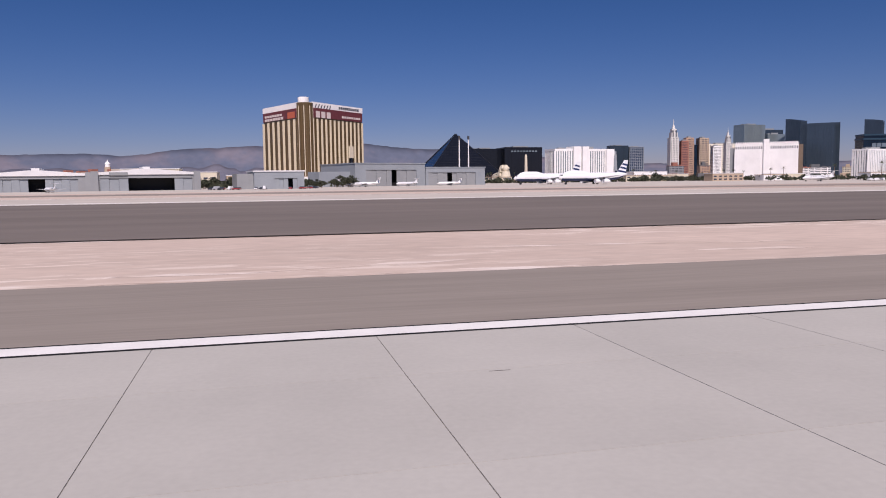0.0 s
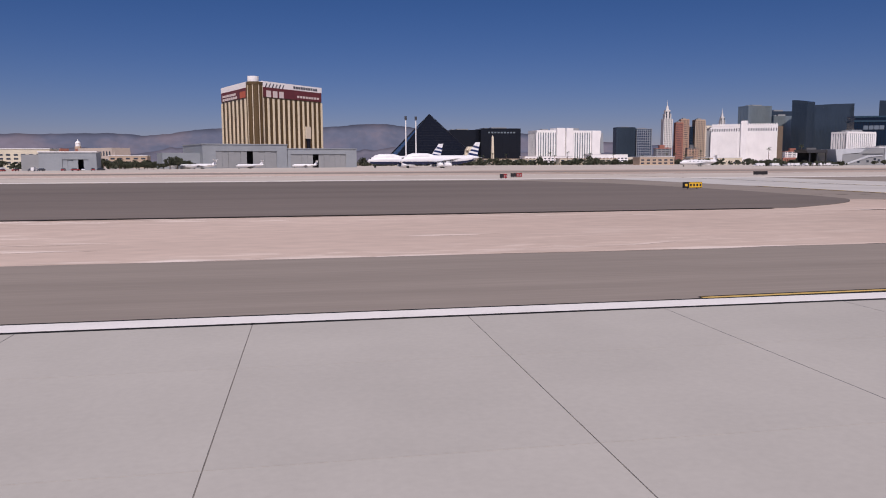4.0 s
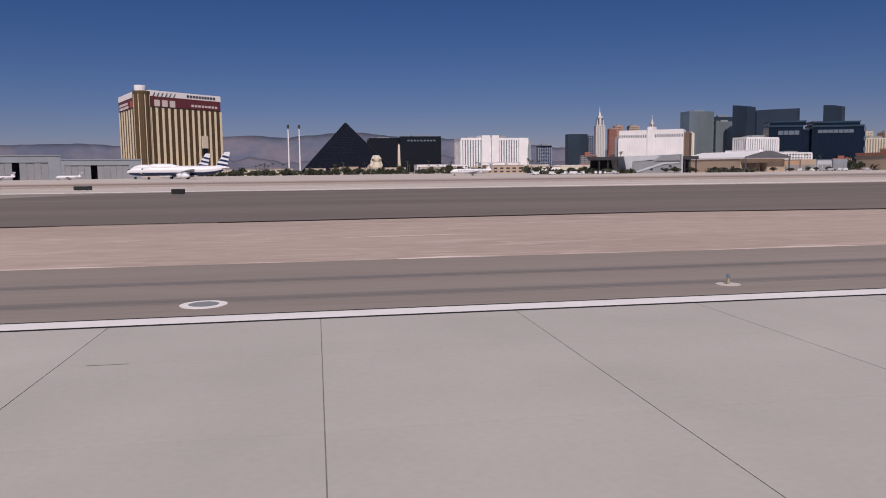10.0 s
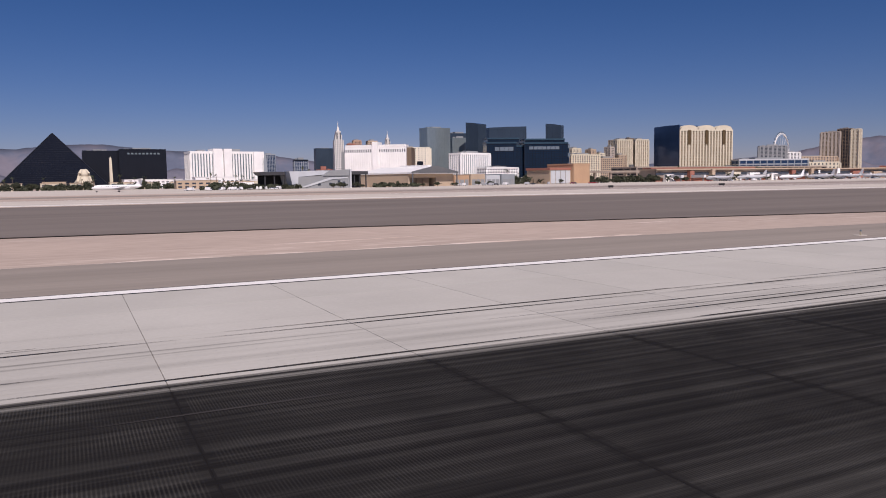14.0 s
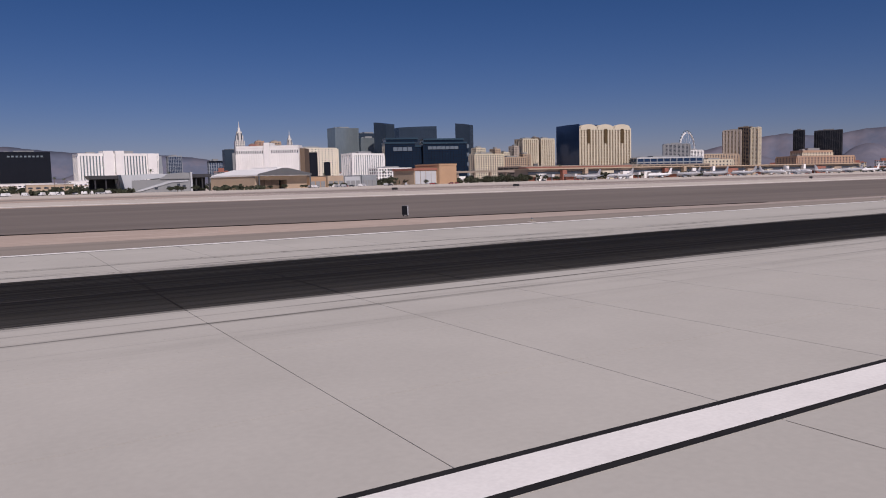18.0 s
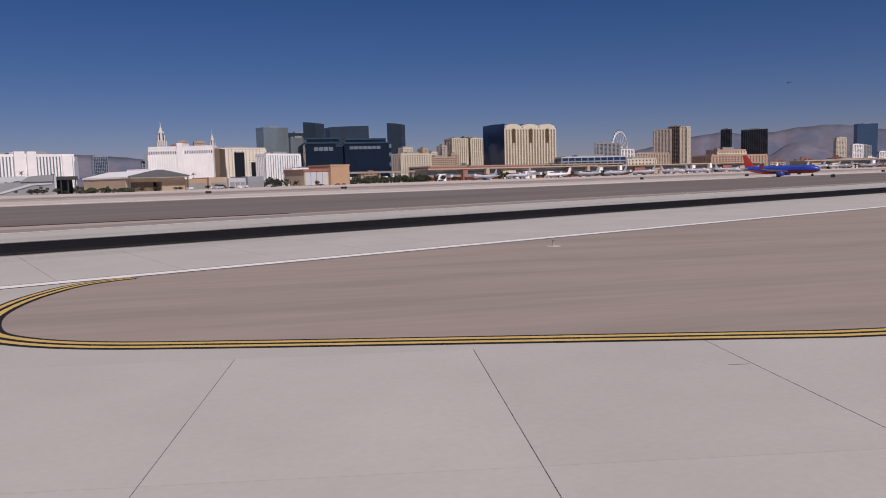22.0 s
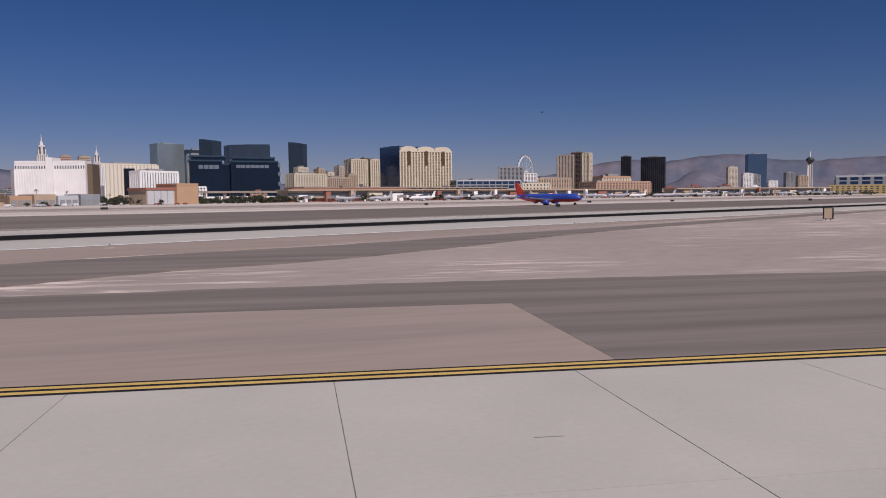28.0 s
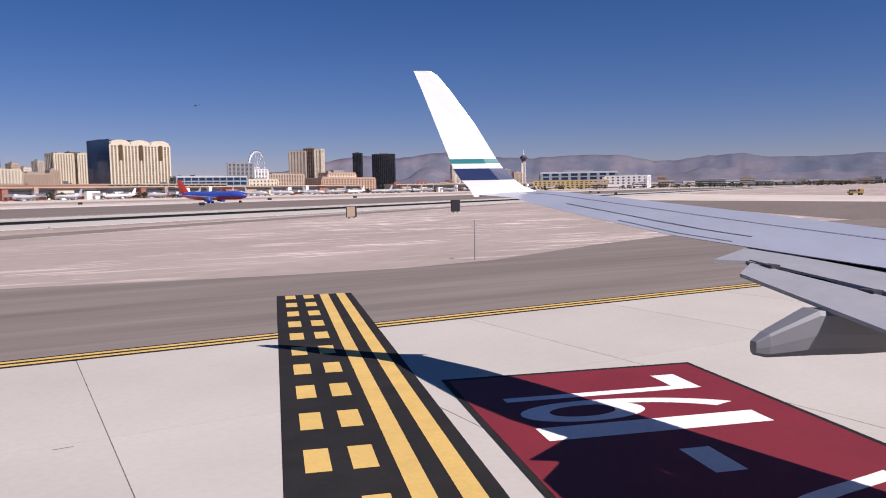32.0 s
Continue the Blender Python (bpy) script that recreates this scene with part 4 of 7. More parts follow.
# ---- black glass pyramid with its stepped blocks ----
def pyramid():
    top = empty("glass_pyramid", pose(429, 1505, 0), "black glass pyramid hotel with dark sloping faces", "hotel")
    bm = bmesh.new()
    prism(bm, [(-89, -89), (89, -89), (89, 89), (-89, 89)], -0.3, 98, 0, 0.004)
    body = part("body", bm, BLACK_GLASS, top, "black glass faces")
    rim = mat("pyramid_edge", (0.022, 0.024, 0.03), 0.4)
    for sx, sy in ((-1, -1), (1, -1), (-1, 1), (1, 1)):
        bm = bmesh.new()
        a, b = Vector((sx * 89, sy * 89, 0)), Vector((sx * 0.4, sy * 0.4, 98.3))
        u = (b - a).normalized()
        s = u.cross(Vector((0, 0, 1))).normalized() * 0.7
        vs = [bm.verts.new(p) for p in (a + s, a - s, b - s * 0.5, b + s * 0.5)]
        vs2 = [bm.verts.new(v.co + Vector((sx * 0.4, sy * 0.4, 0.8))) for v in vs]
        bm.faces.new(vs2)
        for i in range(4):
            bm.faces.new((vs[i], vs[(i + 1) % 4], vs2[(i + 1) % 4], vs2[i]))
        part("edge", bm, rim, top)
    bm = bmesh.new()
    for k in range(1, 30):
        z = k * 98 / 30
        r = 89 * (1 - z / 98) + 0.12
        for a in range(4):
            m = pose(0, 0, 0, 0, 0, 90 * a)
            box(bm, -r, r, -r - 0.05, -r + 0.3, z, z + 0.22, m=m)
    part("floor_lining", bm, rim, body)
    bm = bmesh.new()
    box(bm, -18, 18, -100, -86, -0.3, 12)
    part("porch", bm, TAN_WALL, top)


pyramid()
tower("hotel_block", (477, 1540), (537, 1540), 60, 70, BLACK_GLASS, BLACK_GLASS, 8, 20, "black glass hotel block with a stepped roof", pier=0.12, band=0.15, proud=0.4, crown=2.5)
t2, w2 = tower("hotel_block", (538, 1515), (620, 1515), 62, 72, BLACK_GLASS, BLACK_GLASS, 11, 21, "black glass hotel block with a row of roof windows", pier=0.12, band=0.15, proud=0.4, crown=2.5)
for i in range(9):
    bm = bmesh.new()
    box(bm, 14 + i * 6.6, 18 + i * 6.6, -0.9, -0.3, 62, 65)
    part("roof_window", bm, GREY_GLASS, t2)
# obelisk and sphinx in front
ob = empty("obelisk", pose(513, 1316, 0), "pale stone obelisk with a pointed cap", "monument")
bm = bmesh.new()
box(bm, -4, 4, -4, 4, -0.3, 3)
part("plinth", bm, TAN_WALL, ob)
bm = bmesh.new()
box(bm, -2.6, 2.6, -2.6, 2.6, 3, 47, taper=0.35)
part("shaft", bm, CREAM_WALL, ob)
bm = bmesh.new()
box(bm, -1.7, 1.7, -1.7, 1.7, 47, 51, taper=0.95)
part("cap", bm, CREAM_WALL, ob)
bm = bmesh.new()
lathe(bm, [(-26, 3, 4), (-22, 8, 5), (-8, 8.5, 6), (6, 7, 7), (12, 5, 7)], 14, pose(0, -14, 0, 0, 0, -90))
lathe(bm, [(0, 2.6, 1.5), (18, 2.6, 1.5), (22, 1.4, 1.2)], 10, pose(-6.5, -22, 0, 0, 0, -90))
lathe(bm, [(0, 2.6, 1.5), (18, 2.6, 1.5), (22, 1.4, 1.2)], 10, pose(6.5, -22, 0, 0, 0, -90))
prism(bm, circle(7.5, 14, 0, -22), 5, 15, scale=0.62)
prism(bm, [(-9, -20), (9, -20), (8, -12), (-8, -12)], 9, 19, scale=0.72)
prism(bm, [(-6.6, -22), (6.6, -22), (5.8, -12), (-5.8, -12)], 19, 24, scale=0.55)
lathe(bm, [(-4.8, 1.5, 0), (-3.6, 3.2, 0), (0, 4.2, 0), (3, 3.8, 0), (4.6, 2.0, 0)], 12, pose(0, -22.5, 18.5, 0, 90, 0))
tagged(part("sphinx_statue", bm, CREAM_WALL, None, "", pose(470, 1345, 0, 0, 0, 8) @ Matrix.Scale(1.3, 4)), "pale stone sphinx statue crouching before the pyramid", "statue")
for x, y in ((331, 1106), (346.5, 1110)):
    lm = empty("floodlight_mast", pose(x, y, 0), "tall white floodlight mast with a dark lamp ring", "light mast", "floodlight masts")
    bm = bmesh.new()
    prism(bm, circle(1.15, 12), -0.3, 66, scale=0.62)
    part("pole", bm, WHITE_WALL, lm)
    bm = bmesh.new()
    prism(bm, circle(1.7, 12), 66, 71)
    part("lamp_ring", bm, DARK_METAL, lm)

# ---- white ribbed hotel ----
t3, w3 = tower("white_hotel", (673, 1572), (823, 1590), 45, 71, WHITE_WALL, GREY_GLASS, 26, 0, "long white hotel with close vertical ribs", pier=0.55, band=0, proud=0.8, crown=5)
for x0, x1, hh in ((44, 62, 76), (66, 82, 76), (128, 146, 70)):
    bm = bmesh.new()
    box(bm, x0, x1, -7, 30, -0.3, hh)
    part("stair_tower", bm, WHITE_WALL, t3, "plain white tower")
bm = bmesh.new()
box(bm, 150, 158, -4, 20, 22, 66, taper=0.25)
part("end_fin", bm, BLUE_GREY, t3)
# ---- white hotel with crenellated top ----
m4, w4 = frame_of((872, 1205), (958, 1146))
t4 = empty("white_hotel", m4, "broad white hotel slab with small windows under its crenellated top", "hotel")
bm = bmesh.new()
box(bm, 0, w4, 0, 30, -0.3, 64)
part("slab_body", bm, WHITE_WALL, t4)
nb = 27
bm = bmesh.new()
box(bm, -0.95, 0.95, -0.9, 0.2, 0, 52)
rib = mesh_of("rib", bm, WHITE_WALL)
bm = bmesh.new()
box(bm, -0.8, 0.8, -0.25, 0.3, 53.5, 58.5)
slot_ = mesh_of("window_slot", bm, WINDOW)
bm = bmesh.new()
box(bm, -0.9, 0.9, -0.9, 30.8, 62.5, 66.2)
merl = mesh_of("merlon", bm, WHITE_WALL)
for i in range(nb):
    x = (i + 0.5) * w4 / nb
    if abs(x - w4 * 0.5) > 6:
        part("rib", rib, None, t4, "", pose(x - 1.8, 0, 0))
        part("window_slot", slot_, None, t4, "", pose(x, 0, 0))
    part("merlon", merl, None, t4, "", pose(x, 0, 0))
bm = bmesh.new()
for k in range(16):
    box(bm, 0.5, w4 - 0.5, -0.35, 0.2, 3 + k * 3.1, 4.0 + k * 3.1)
part("floor_banding", bm, WHITE_WALL, t4)
bm = bmesh.new()
box(bm, w4 * 0.455, w4 * 0.545, -3, 31, -0.3, 71)
part("lift_tower", bm, WHITE_WALL, t4, "plain white lift tower")
# side wings: grey and brown walls carry their shade in the colour
bm = bmesh.new()
box(bm, -8, 0, 5, 36, -0.3, 56)
part("side_wing", bm, GREY_WALL, t4, "grey shaded side wing")
bm = bmesh.new()
box(bm, w4, w4 + 8, 8, 40, -0.3, 61)
part("side_wing", bm, BROWN_WALL, t4, "brown shaded side wing")
PALE_CREAM = mat("pale_cream_stucco", (0.76, 0.70, 0.57), 0.8, spots=0.05, scale=0.05, fine=0.04, fscale=0.8)
# cream wing beside it with two dark display screens
t5, w5 = tower("cream_hotel", (1134, 1722), (1272, 1720), 34, 89, PALE_CREAM, WINDOW, 16, 16, "cream hotel wing with dark display screens", pier=0.7, band=0.62, proud=0.5, crown=3)
for x0, x1, z0, z1 in ((61, 86, 12, 78), (102, 119, 10, 54)):
    bm = bmesh.new()
    box(bm, x0, x1, -1.4, -0.2, z0, z1)
    part("display", bm, BLACK_GLASS, t5, "dark display screen")

# ---- the cluster of stepped city towers with spires ----
def spire_tower(x, y, w, h, top, wall, label, tip=True):
    o = empty("spire_tower", pose(x, y, 0, 0, 0, -8), label, "hotel tower", "stepped towers")
    bm = bmesh.new()
    box(bm, -w / 2, w / 2, -w / 2, w / 2, -0.3, h * 0.82)
    core = part("shaft", bm, WINDOW, o)
    for i in range(6):
        bm = bmesh.new()
        xx = -w / 2 + i * w / 5
        box(bm, xx - w * 0.055, xx + w * 0.055, -w / 2 - 0.5, w / 2 + 0.5, -0.3, h * 0.83)
        part("pier", bm, wall, core)
    bm = bmesh.new()
    for k in range(24):
        box(bm, -w / 2 - 0.3, w / 2 + 0.3, -w / 2 - 0.3, w / 2 + 0.3, k * h * 0.82 / 24, (k + 0.45) * h * 0.82 / 24)
    part("floor_banding", bm, wall, core)
    bm = bmesh.new()
    box(bm, -w * 0.4, w * 0.4, -w * 0.4, w * 0.4, h * 0.82, h * 0.93)
    box(bm, -w * 0.3, w * 0.3, -w * 0.3, w * 0.3, h * 0.93, h)
    part("setback", bm, wall, o)
    for sx in (-1, 1):
        bm = bmesh.new()
        box(bm, sx * w * 0.2 - w * 0.07, sx * w * 0.2 + w * 0.07, -w * 0.42, -w * 0.2, h * 0.84, h * 0.97)
        part("crown_window", bm, WINDOW, o)
    if tip:
        bm = bmesh.new()
        box(bm, -w * 0.17, w * 0.17, -w * 0.17, w * 0.17, h, h + (top - h) * 0.4, taper=0.5)
        prism(bm, circle(w * 0.06, 8), h + (top - h) * 0.4, top, scale=0.15)
        part("spire", bm, wall, o)


SPIRE_STONE = mat("spire_stone", (0.66, 0.64, 0.60), 0.8, spots=0.07, scale=0.05, fine=0.04, fscale=0.8)
spire_tower(1010, 1654, 19, 121, 144, SPIRE_STONE, "tan stepped office-style tower with a pointed spire")
spire_tower(1089, 1550, 13, 100, 119, SPIRE_STONE, "cream stepped tower with a slim spire")
for x, y, w, h, wl, lb in ((1040, 1652, 16, 93, BRICK_WALL, "red brick hotel tower with even windows"), (1058, 1660, 18, 101, ORANGE_WALL, "orange brown hotel tower with a stepped crown"), (1078, 1672, 14, 84, GREEN_GLASS, "narrow green glass hotel tower"), (1094, 1655, 22, 100, TAN_WALL, "tan hotel tower with a domed crown"), (1120, 1640, 18, 80, WHITE_WALL, "white narrow hotel tower")):
    tower("city_tower", (x - w / 2, y), (x + w / 2, y - 3), w, h, wl, WINDOW, 6, 22, lb, "hotel tower", pier=0.4, band=0.45, group="stepped towers", proud=0.4, crown=3)
tower("glass_tower", (1142, 2265), (1203, 2262), 30, 110, SLATE_GLASS, SLATE_GLASS, 8, 20, "slate glass hotel block beside its twin", pier=0.15, band=0.2, proud=0.3, crown=2)
tower("glass_tower", (1209, 2262), (1257, 2259), 30, 106, BLUE_GREY, BLUE_GLASS, 7, 20, "blue grey glass hotel block beside its twin", pier=0.2, band=0.25, proud=0.3, crown=2)
tower("glass_tower", (1355, 3300), (1416, 3300), 30, 108, BLUE_GREY, BLUE_GLASS, 6, 16, "distant blue grey tower with a dark top", pier=0.25, band=0.25, proud=0.4, crown=8, roof=BLACK_GLASS)
tower("glass_tower", (985, 2300), (1024, 2300), 30, 93, BLUE_GREY, BLUE_GLASS, 8, 22, "distant blue grey glass tower", pier=0.2, band=0.2, proud=0.4)

# ---- glass towers behind the green hotel ----
def glass_tower(A, B, d, h, g, label, bays=12, floors=32, crown=4, wall=None, slope=0.0):
    t, w = tower("glass_tower", A, B, d, h, wall or g, g, bays, floors, label, "tower", pier=0.1, band=0.22, proud=0.35, crown=crown, group="glass towers", plant=not slope)
    if slope:
        bm = bmesh.new()
        ring = [(-0.42, h - 0.3), (w + 0.42, h - 0.3), (w + 0.42, h + max(slope, 0.4)), (w * 0.5, h + abs(slope) * 0.7), (-0.42, h + max(-slope, 0.4))]
        prism(bm, ring, -0.42, d + 0.42, 0, 1.0, Matrix(((1, 0, 0, 0), (0, 0, 1, 0), (0, 1, 0, 0), (0, 0, 0, 1))))
        bmesh.ops.recalc_face_normals(bm, faces=bm.faces[:])
        part("sloped_top", bm, g, t)
    return t, w


glass_tower((1300, 1792), (1370, 1800), 40, 144, GREY_GLASS, "pale grey green glass tower with a light parapet", crown=3)
glass_tower((1384, 1735), (1401, 1700), 35, 148, SLATE_GLASS, "tall dark grey glass tower", 10, 36, slope=-6)
glass_tower((1395, 1850), (1460, 1845), 40, 134, SLATE_GLASS, "dark glass tower with a grey lower face", 10, 30)
glass_tower((1372, 1790), (1420, 1785), 30, 118, GREY_GLASS, "grey glass tower in front of darker ones", 8, 26)
glass_tower((1500, 1817), (1612, 1805), 45, 148, SLATE_GLASS, "broad dark glass tower with a slanted top", 14, 34, slope=5)
t6, w6 = glass_tower((1634, 1740), (1660, 1706), 24, 150, SLATE_GLASS, "dark bronze glass tower with a curved side", 9, 36, slope=-6)
# ---- green glass hotel ----
def green_hotel():
    m, w = frame_of((1146, 1205), (1294, 1159))
    o = empty("green_hotel", m, "large dark green glass hotel with stepped roof and pale reflecting strips", "hotel")
    # wings, the recessed middle, and the roof storeys stepping up over them
    for x0, x1, y0, z0, h, fl in ((0, w * 0.36, 0, -0.3, 74, 22), (w * 0.36, w * 0.46, 8, -0.3, 68, 20), (w * 0.46, w, 0, -0.3, 73, 22), (w * 0.02, w * 0.40, 5, 74, 82, 2), (w * 0.48, w * 0.97, 6, 73, 80, 2)):
        bm = bmesh.new()
        box(bm, x0, x1, y0, y0 + 34, z0, h)
        blk = part("wing" if z0 < 0 else "roof_storey", bm, GREEN_GLASS, o)
        n = max(3, int((x1 - x0) / 5))
        bm0 = bmesh.new()
        box(bm0, -0.25, 0.25, -0.4, 0.2, z0, h)
        pm = mesh_of("mullion", bm0, BLACK_GLASS)
        for i in range(n + 1):
            part("mullion", pm, None, blk, "", pose(x0 + (x1 - x0) * i / n, y0, 0))
        bm = bmesh.new()
        for k in range(fl):
            zz = max(z0, 0) + 1.5 + k * (h - max(z0, 0) - 3) / fl
            box(bm, x0 - 0.2, x1 + 0.2, y0 - 0.25, y0 + 34.2, zz, zz + 0.6)
        part("floor_banding", bm, BLACK_GLASS, blk)
        bm = bmesh.new()
        box(bm, x0 - 0.9, x1 + 0.9, y0 - 1.2, y0 + 34.9, h - 2.6, h + 0.3)
        part("parapet", bm, TEAL_TRIM, blk, "teal roof edge")
    # reflections on the glass, put in as strips of a paler colour
    for x0, x1, z0, z1, n in ((0.10, 0.33, 58, 65, 4), (0.52, 0.90, 60, 65.5, 7)):
        bars(o, w * x0, w * x1, z0, z1, -0.5, n, PALE_GLASS, name="reflection_strip", gap=0.12, label="pale reflecting strip under the roof")
    for z0 in (10, 28, 46, 62):
        bm = bmesh.new()
        box(bm, w + 0.4, w + 5.5, 3, 26, z0, z0 + 7)
        part("end_balcony", bm, PALE_GLASS, o, "pale balcony on the end wall")
    bm = bmesh.new()
    box(bm, w, w + 4.2, 4, 30, -0.3, 70)
    part("end_bay", bm, GREEN_GLASS, o)
    bm = bmesh.new()
    box(bm, w * 0.05, w * 0.95, -16, 0, -0.3, 9)
    part("podium", bm, WHITE_WALL, o)


green_hotel()
tower("white_hotel", (1006, 1040), (1068, 1057), 26, 48, WHITE_WALL, GREY_GLASS, 14, 0, "small white hotel with scalloped vertical ribs", pier=0.6, band=0, proud=0.9, crown=3)
tower("low_hotel", (1030, 1000), (1094, 1012), 24, 24, WHITE_WALL, WINDOW, 12, 5, "low white hotel with stepped roof pavilions", pier=0.4, band=0.4, proud=0.4, crown=2)
# ---- cream towers ----
tower("cream_tower", (1646, 1450), (1690, 1449), 34, 98, CREAM_WALL, BROWN_GLASS, 7, 28, "cream apartment tower with brown glass bays", "tower", pier=0.5, band=0.2, group="cream towers", proud=0.8)
# set-back notch between the towers, its shade put into the brown walls
tower("tower_link", (1690, 1462), (1704, 1461), 20, 102, BROWN_WALL, BROWN_GLASS, 3, 28, "shaded brown glass link between the cream towers", "tower", pier=0.3, band=0.3, proud=0.4)
tower("cream_tower", (1704, 1452), (1742, 1450), 34, 99, CREAM_WALL, BROWN_GLASS, 6, 28, "cream apartment tower beside a shaded link", "tower", pier=0.5, band=0.2, group="cream towers", proud=0.8)


def arched_hotel():
    m, w = frame_of((1592, 1182), (1713, 1158))
    o = empty("arched_hotel", m, "cream hotel with three arched gables and a dark glass side", "hotel")
    h = 106
    bm = bmesh.new()
    box(bm, 0, w, 0, 100, -0.3, h - 2)
    core = part("core", bm, BROWN_GLASS, o, "brown window glass")
    bm = bmesh.new()
    box(bm, -1.2, 0.4, 2, 101, -0.3, h + 7)
    side = part("glass_side", bm, BLUE_GLASS, o, "dark blue glass side wall")
    bm = bmesh.new()
    box(bm, -0.6, w * 0.55, 40, 101, h - 2, h + 8)
    part("upper_block", bm, BLUE_GLASS, o)
    n = 18
    bm0 = bmesh.new()
    box(bm0, -1.5, 1.5, -1.2, 0.4, -0.3, h - 3)
    pm = mesh_of("pier", bm0, CREAM_WALL)
    for i in range(n + 1):
        part("pier", pm, None, core, "", pose(i * w / n, 0, 0))
    bm = bmesh.new()
    for k in range(32):
        box(bm, 0, w, -0.5, 0.3, k * 3.2, k * 3.2 + 0.6)
    part("floor_banding", bm, CREAM_WALL, core)
    for g in range(3):
        x0, x1 = w * g / 3 + 1, w * (g + 1) / 3 - 1
        ring = [(x0, h - 6)] + [(x1, h - 6)] + [((x0 + x1) / 2 + (x1 - x0) / 2 * math.cos(math.pi * t / 10), h - 2 + 8 * math.sin(math.pi * t / 10)) for t in range(11)]
        bm = bmesh.new()
        prism(bm, ring, -1.6, 12, 0, 1.0, Matrix(((1, 0, 0, 0), (0, 0, 1, 0), (0, 1, 0, 0), (0, 0, 0, 1))))
        bmesh.ops.recalc_face_normals(bm, faces=bm.faces[:])
        part("arched_gable", bm, CREAM_WALL, o)
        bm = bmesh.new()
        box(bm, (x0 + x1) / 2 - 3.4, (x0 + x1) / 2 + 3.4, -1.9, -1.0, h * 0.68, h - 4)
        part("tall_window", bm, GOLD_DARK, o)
    bm = bmesh.new()
    box(bm, -3, w + 3, -9, 0, -0.3, 8)
    part("podium", bm, CREAM_WALL, o)


arched_hotel()
tower("low_hotel", (1416, 1315), (1500, 1330), 30, 57, CREAM_WALL, WINDOW, 12, 14, "cream hotel block with brown roof", pier=0.5, band=0.4, proud=0.5)
tower("low_hotel", (1505, 1340), (1575, 1345), 30, 50, TAN_WALL, WINDOW, 12, 11, "tan and brown hotel block", pier=0.4, band=0.4, proud=0.5)
# ---- further along the strip ----
PALE_ROOF = mat("pale_roof_edge", (0.5, 0.52, 0.54), 0.6, spots=0.05, scale=0.1)
tower("hotel_tower", (1453, 1365), (1477, 1367), 18, 72, CREAM_WALL, WINDOW, 6, 18, "cream upper block rising behind a tan hotel", "hotel tower", pier=0.5, band=0.4, proud=0.5, group="mid-strip towers")
tower("hotel_tower", (1504, 1365), (1518, 1367), 18, 70, TAN_WALL, WINDOW, 3, 17, "slim tan hotel tower among low blocks", "hotel tower", pier=0.5, band=0.4, proud=0.5, group="mid-strip towers")
tower("hotel_tower", (1527, 1365), (1543, 1367), 18, 62, CREAM_WALL, WINDOW, 4, 15, "small cream hotel tower among low blocks", "hotel tower", pier=0.5, band=0.4, proud=0.5, group="mid-strip towers")
tower("hotel_tower", (1557, 1365), (1570, 1367), 18, 76, GREIGE_WALL, WINDOW, 3, 19, "slim beige tower with a stepped top", "hotel tower", pier=0.5, band=0.4, proud=0.5, group="mid-strip towers")
tower("hotel_tower", (1582, 1365), (1604, 1367), 18, 58, TAN_WALL, WINDOW, 5, 14, "tan hotel block with a flat roof", "hotel tower", pier=0.5, band=0.4, proud=0.5, group="mid-strip towers")
tower("cream_tower", (2558, 1597), (2579, 1548), 40, 138, GREIGE_WALL, BROWN_GLASS, 5, 34, "tall beige hotel tower with brown glass stripes", "tower", pier=0.5, band=0.25, proud=0.9)
tower("bronze_tower", (2583, 1560), (2598, 1524), 30, 146, BROWN_WALL, BLACK_GLASS, 5, 34, "dark bronze glass wing rising behind a beige tower", "tower", pier=0.2, band=0.25, proud=0.4)
tower("cream_tower", (2598, 1524), (2606, 1504), 34, 144, CREAM_WALL, BROWN_GLASS, 2, 34, "narrow cream end wall of the bronze wing", "tower", pier=0.5, band=0.4, proud=0.6, plant=False)
tower("low_hotel", (2420, 1590), (2560, 1540), 60, 62, TAN_WALL, WINDOW, 16, 14, "broad tan hotel wings under the tall tower", pier=0.5, band=0.4, proud=0.5)
tower("bronze_tower", (2714, 1457), (2719, 1425), 10, 131, DARK_METAL, BLACK_GLASS, 6, 36, "slim dark bronze glass tower", "tower", pier=0.12, band=0.2, proud=0.3)
tower("bronze_tower", (2828, 1460), (2856, 1384), 12, 131, DARK_METAL, BLACK_GLASS, 12, 36, "broad dark bronze glass tower with a curved top", "tower", pier=0.12, band=0.2, proud=0.3)
tower("blue_tower", (3108, 1222), (3160, 1184), 24, 138, SKY_GLASS, SKY_GLASS, 12, 40, "unfinished blue glass tower", "tower", pier=0.15, band=0.25, proud=0.3)
for i, (x, y, w, h, wl) in enumerate(((2960, 1210, 24, 92, CREAM_WALL), (3010, 1185, 26, 70, WHITE_WALL), (3035, 1170, 24, 66, GREY_WALL), (3420, 1240, 26, 80, GREY_WALL), (3560, 1260, 30, 70, TAN_WALL), (3230, 1210, 26, 48, WHITE_WALL), (2250, 1560, 60, 92, GREY_WALL), (2335, 1560, 46, 74, WHITE_WALL))):
    tower("apartment_tower", (x, y), (x + w, y - w * 0.7), 20, h, wl, WINDOW, 6, max(8, int(h / 4)), "distant pale apartment tower with rows of windows", "tower", pier=0.4, band=0.4, group="distant towers", proud=0.4)
tower("terracotta_hotel", (1758, 793), (1890, 768), 50, 30, ORANGE_WALL, WINDOW, 18, 6, "low terracotta hotel with tiered roofs", pier=0.5, band=0.4, proud=0.5, crown=3)
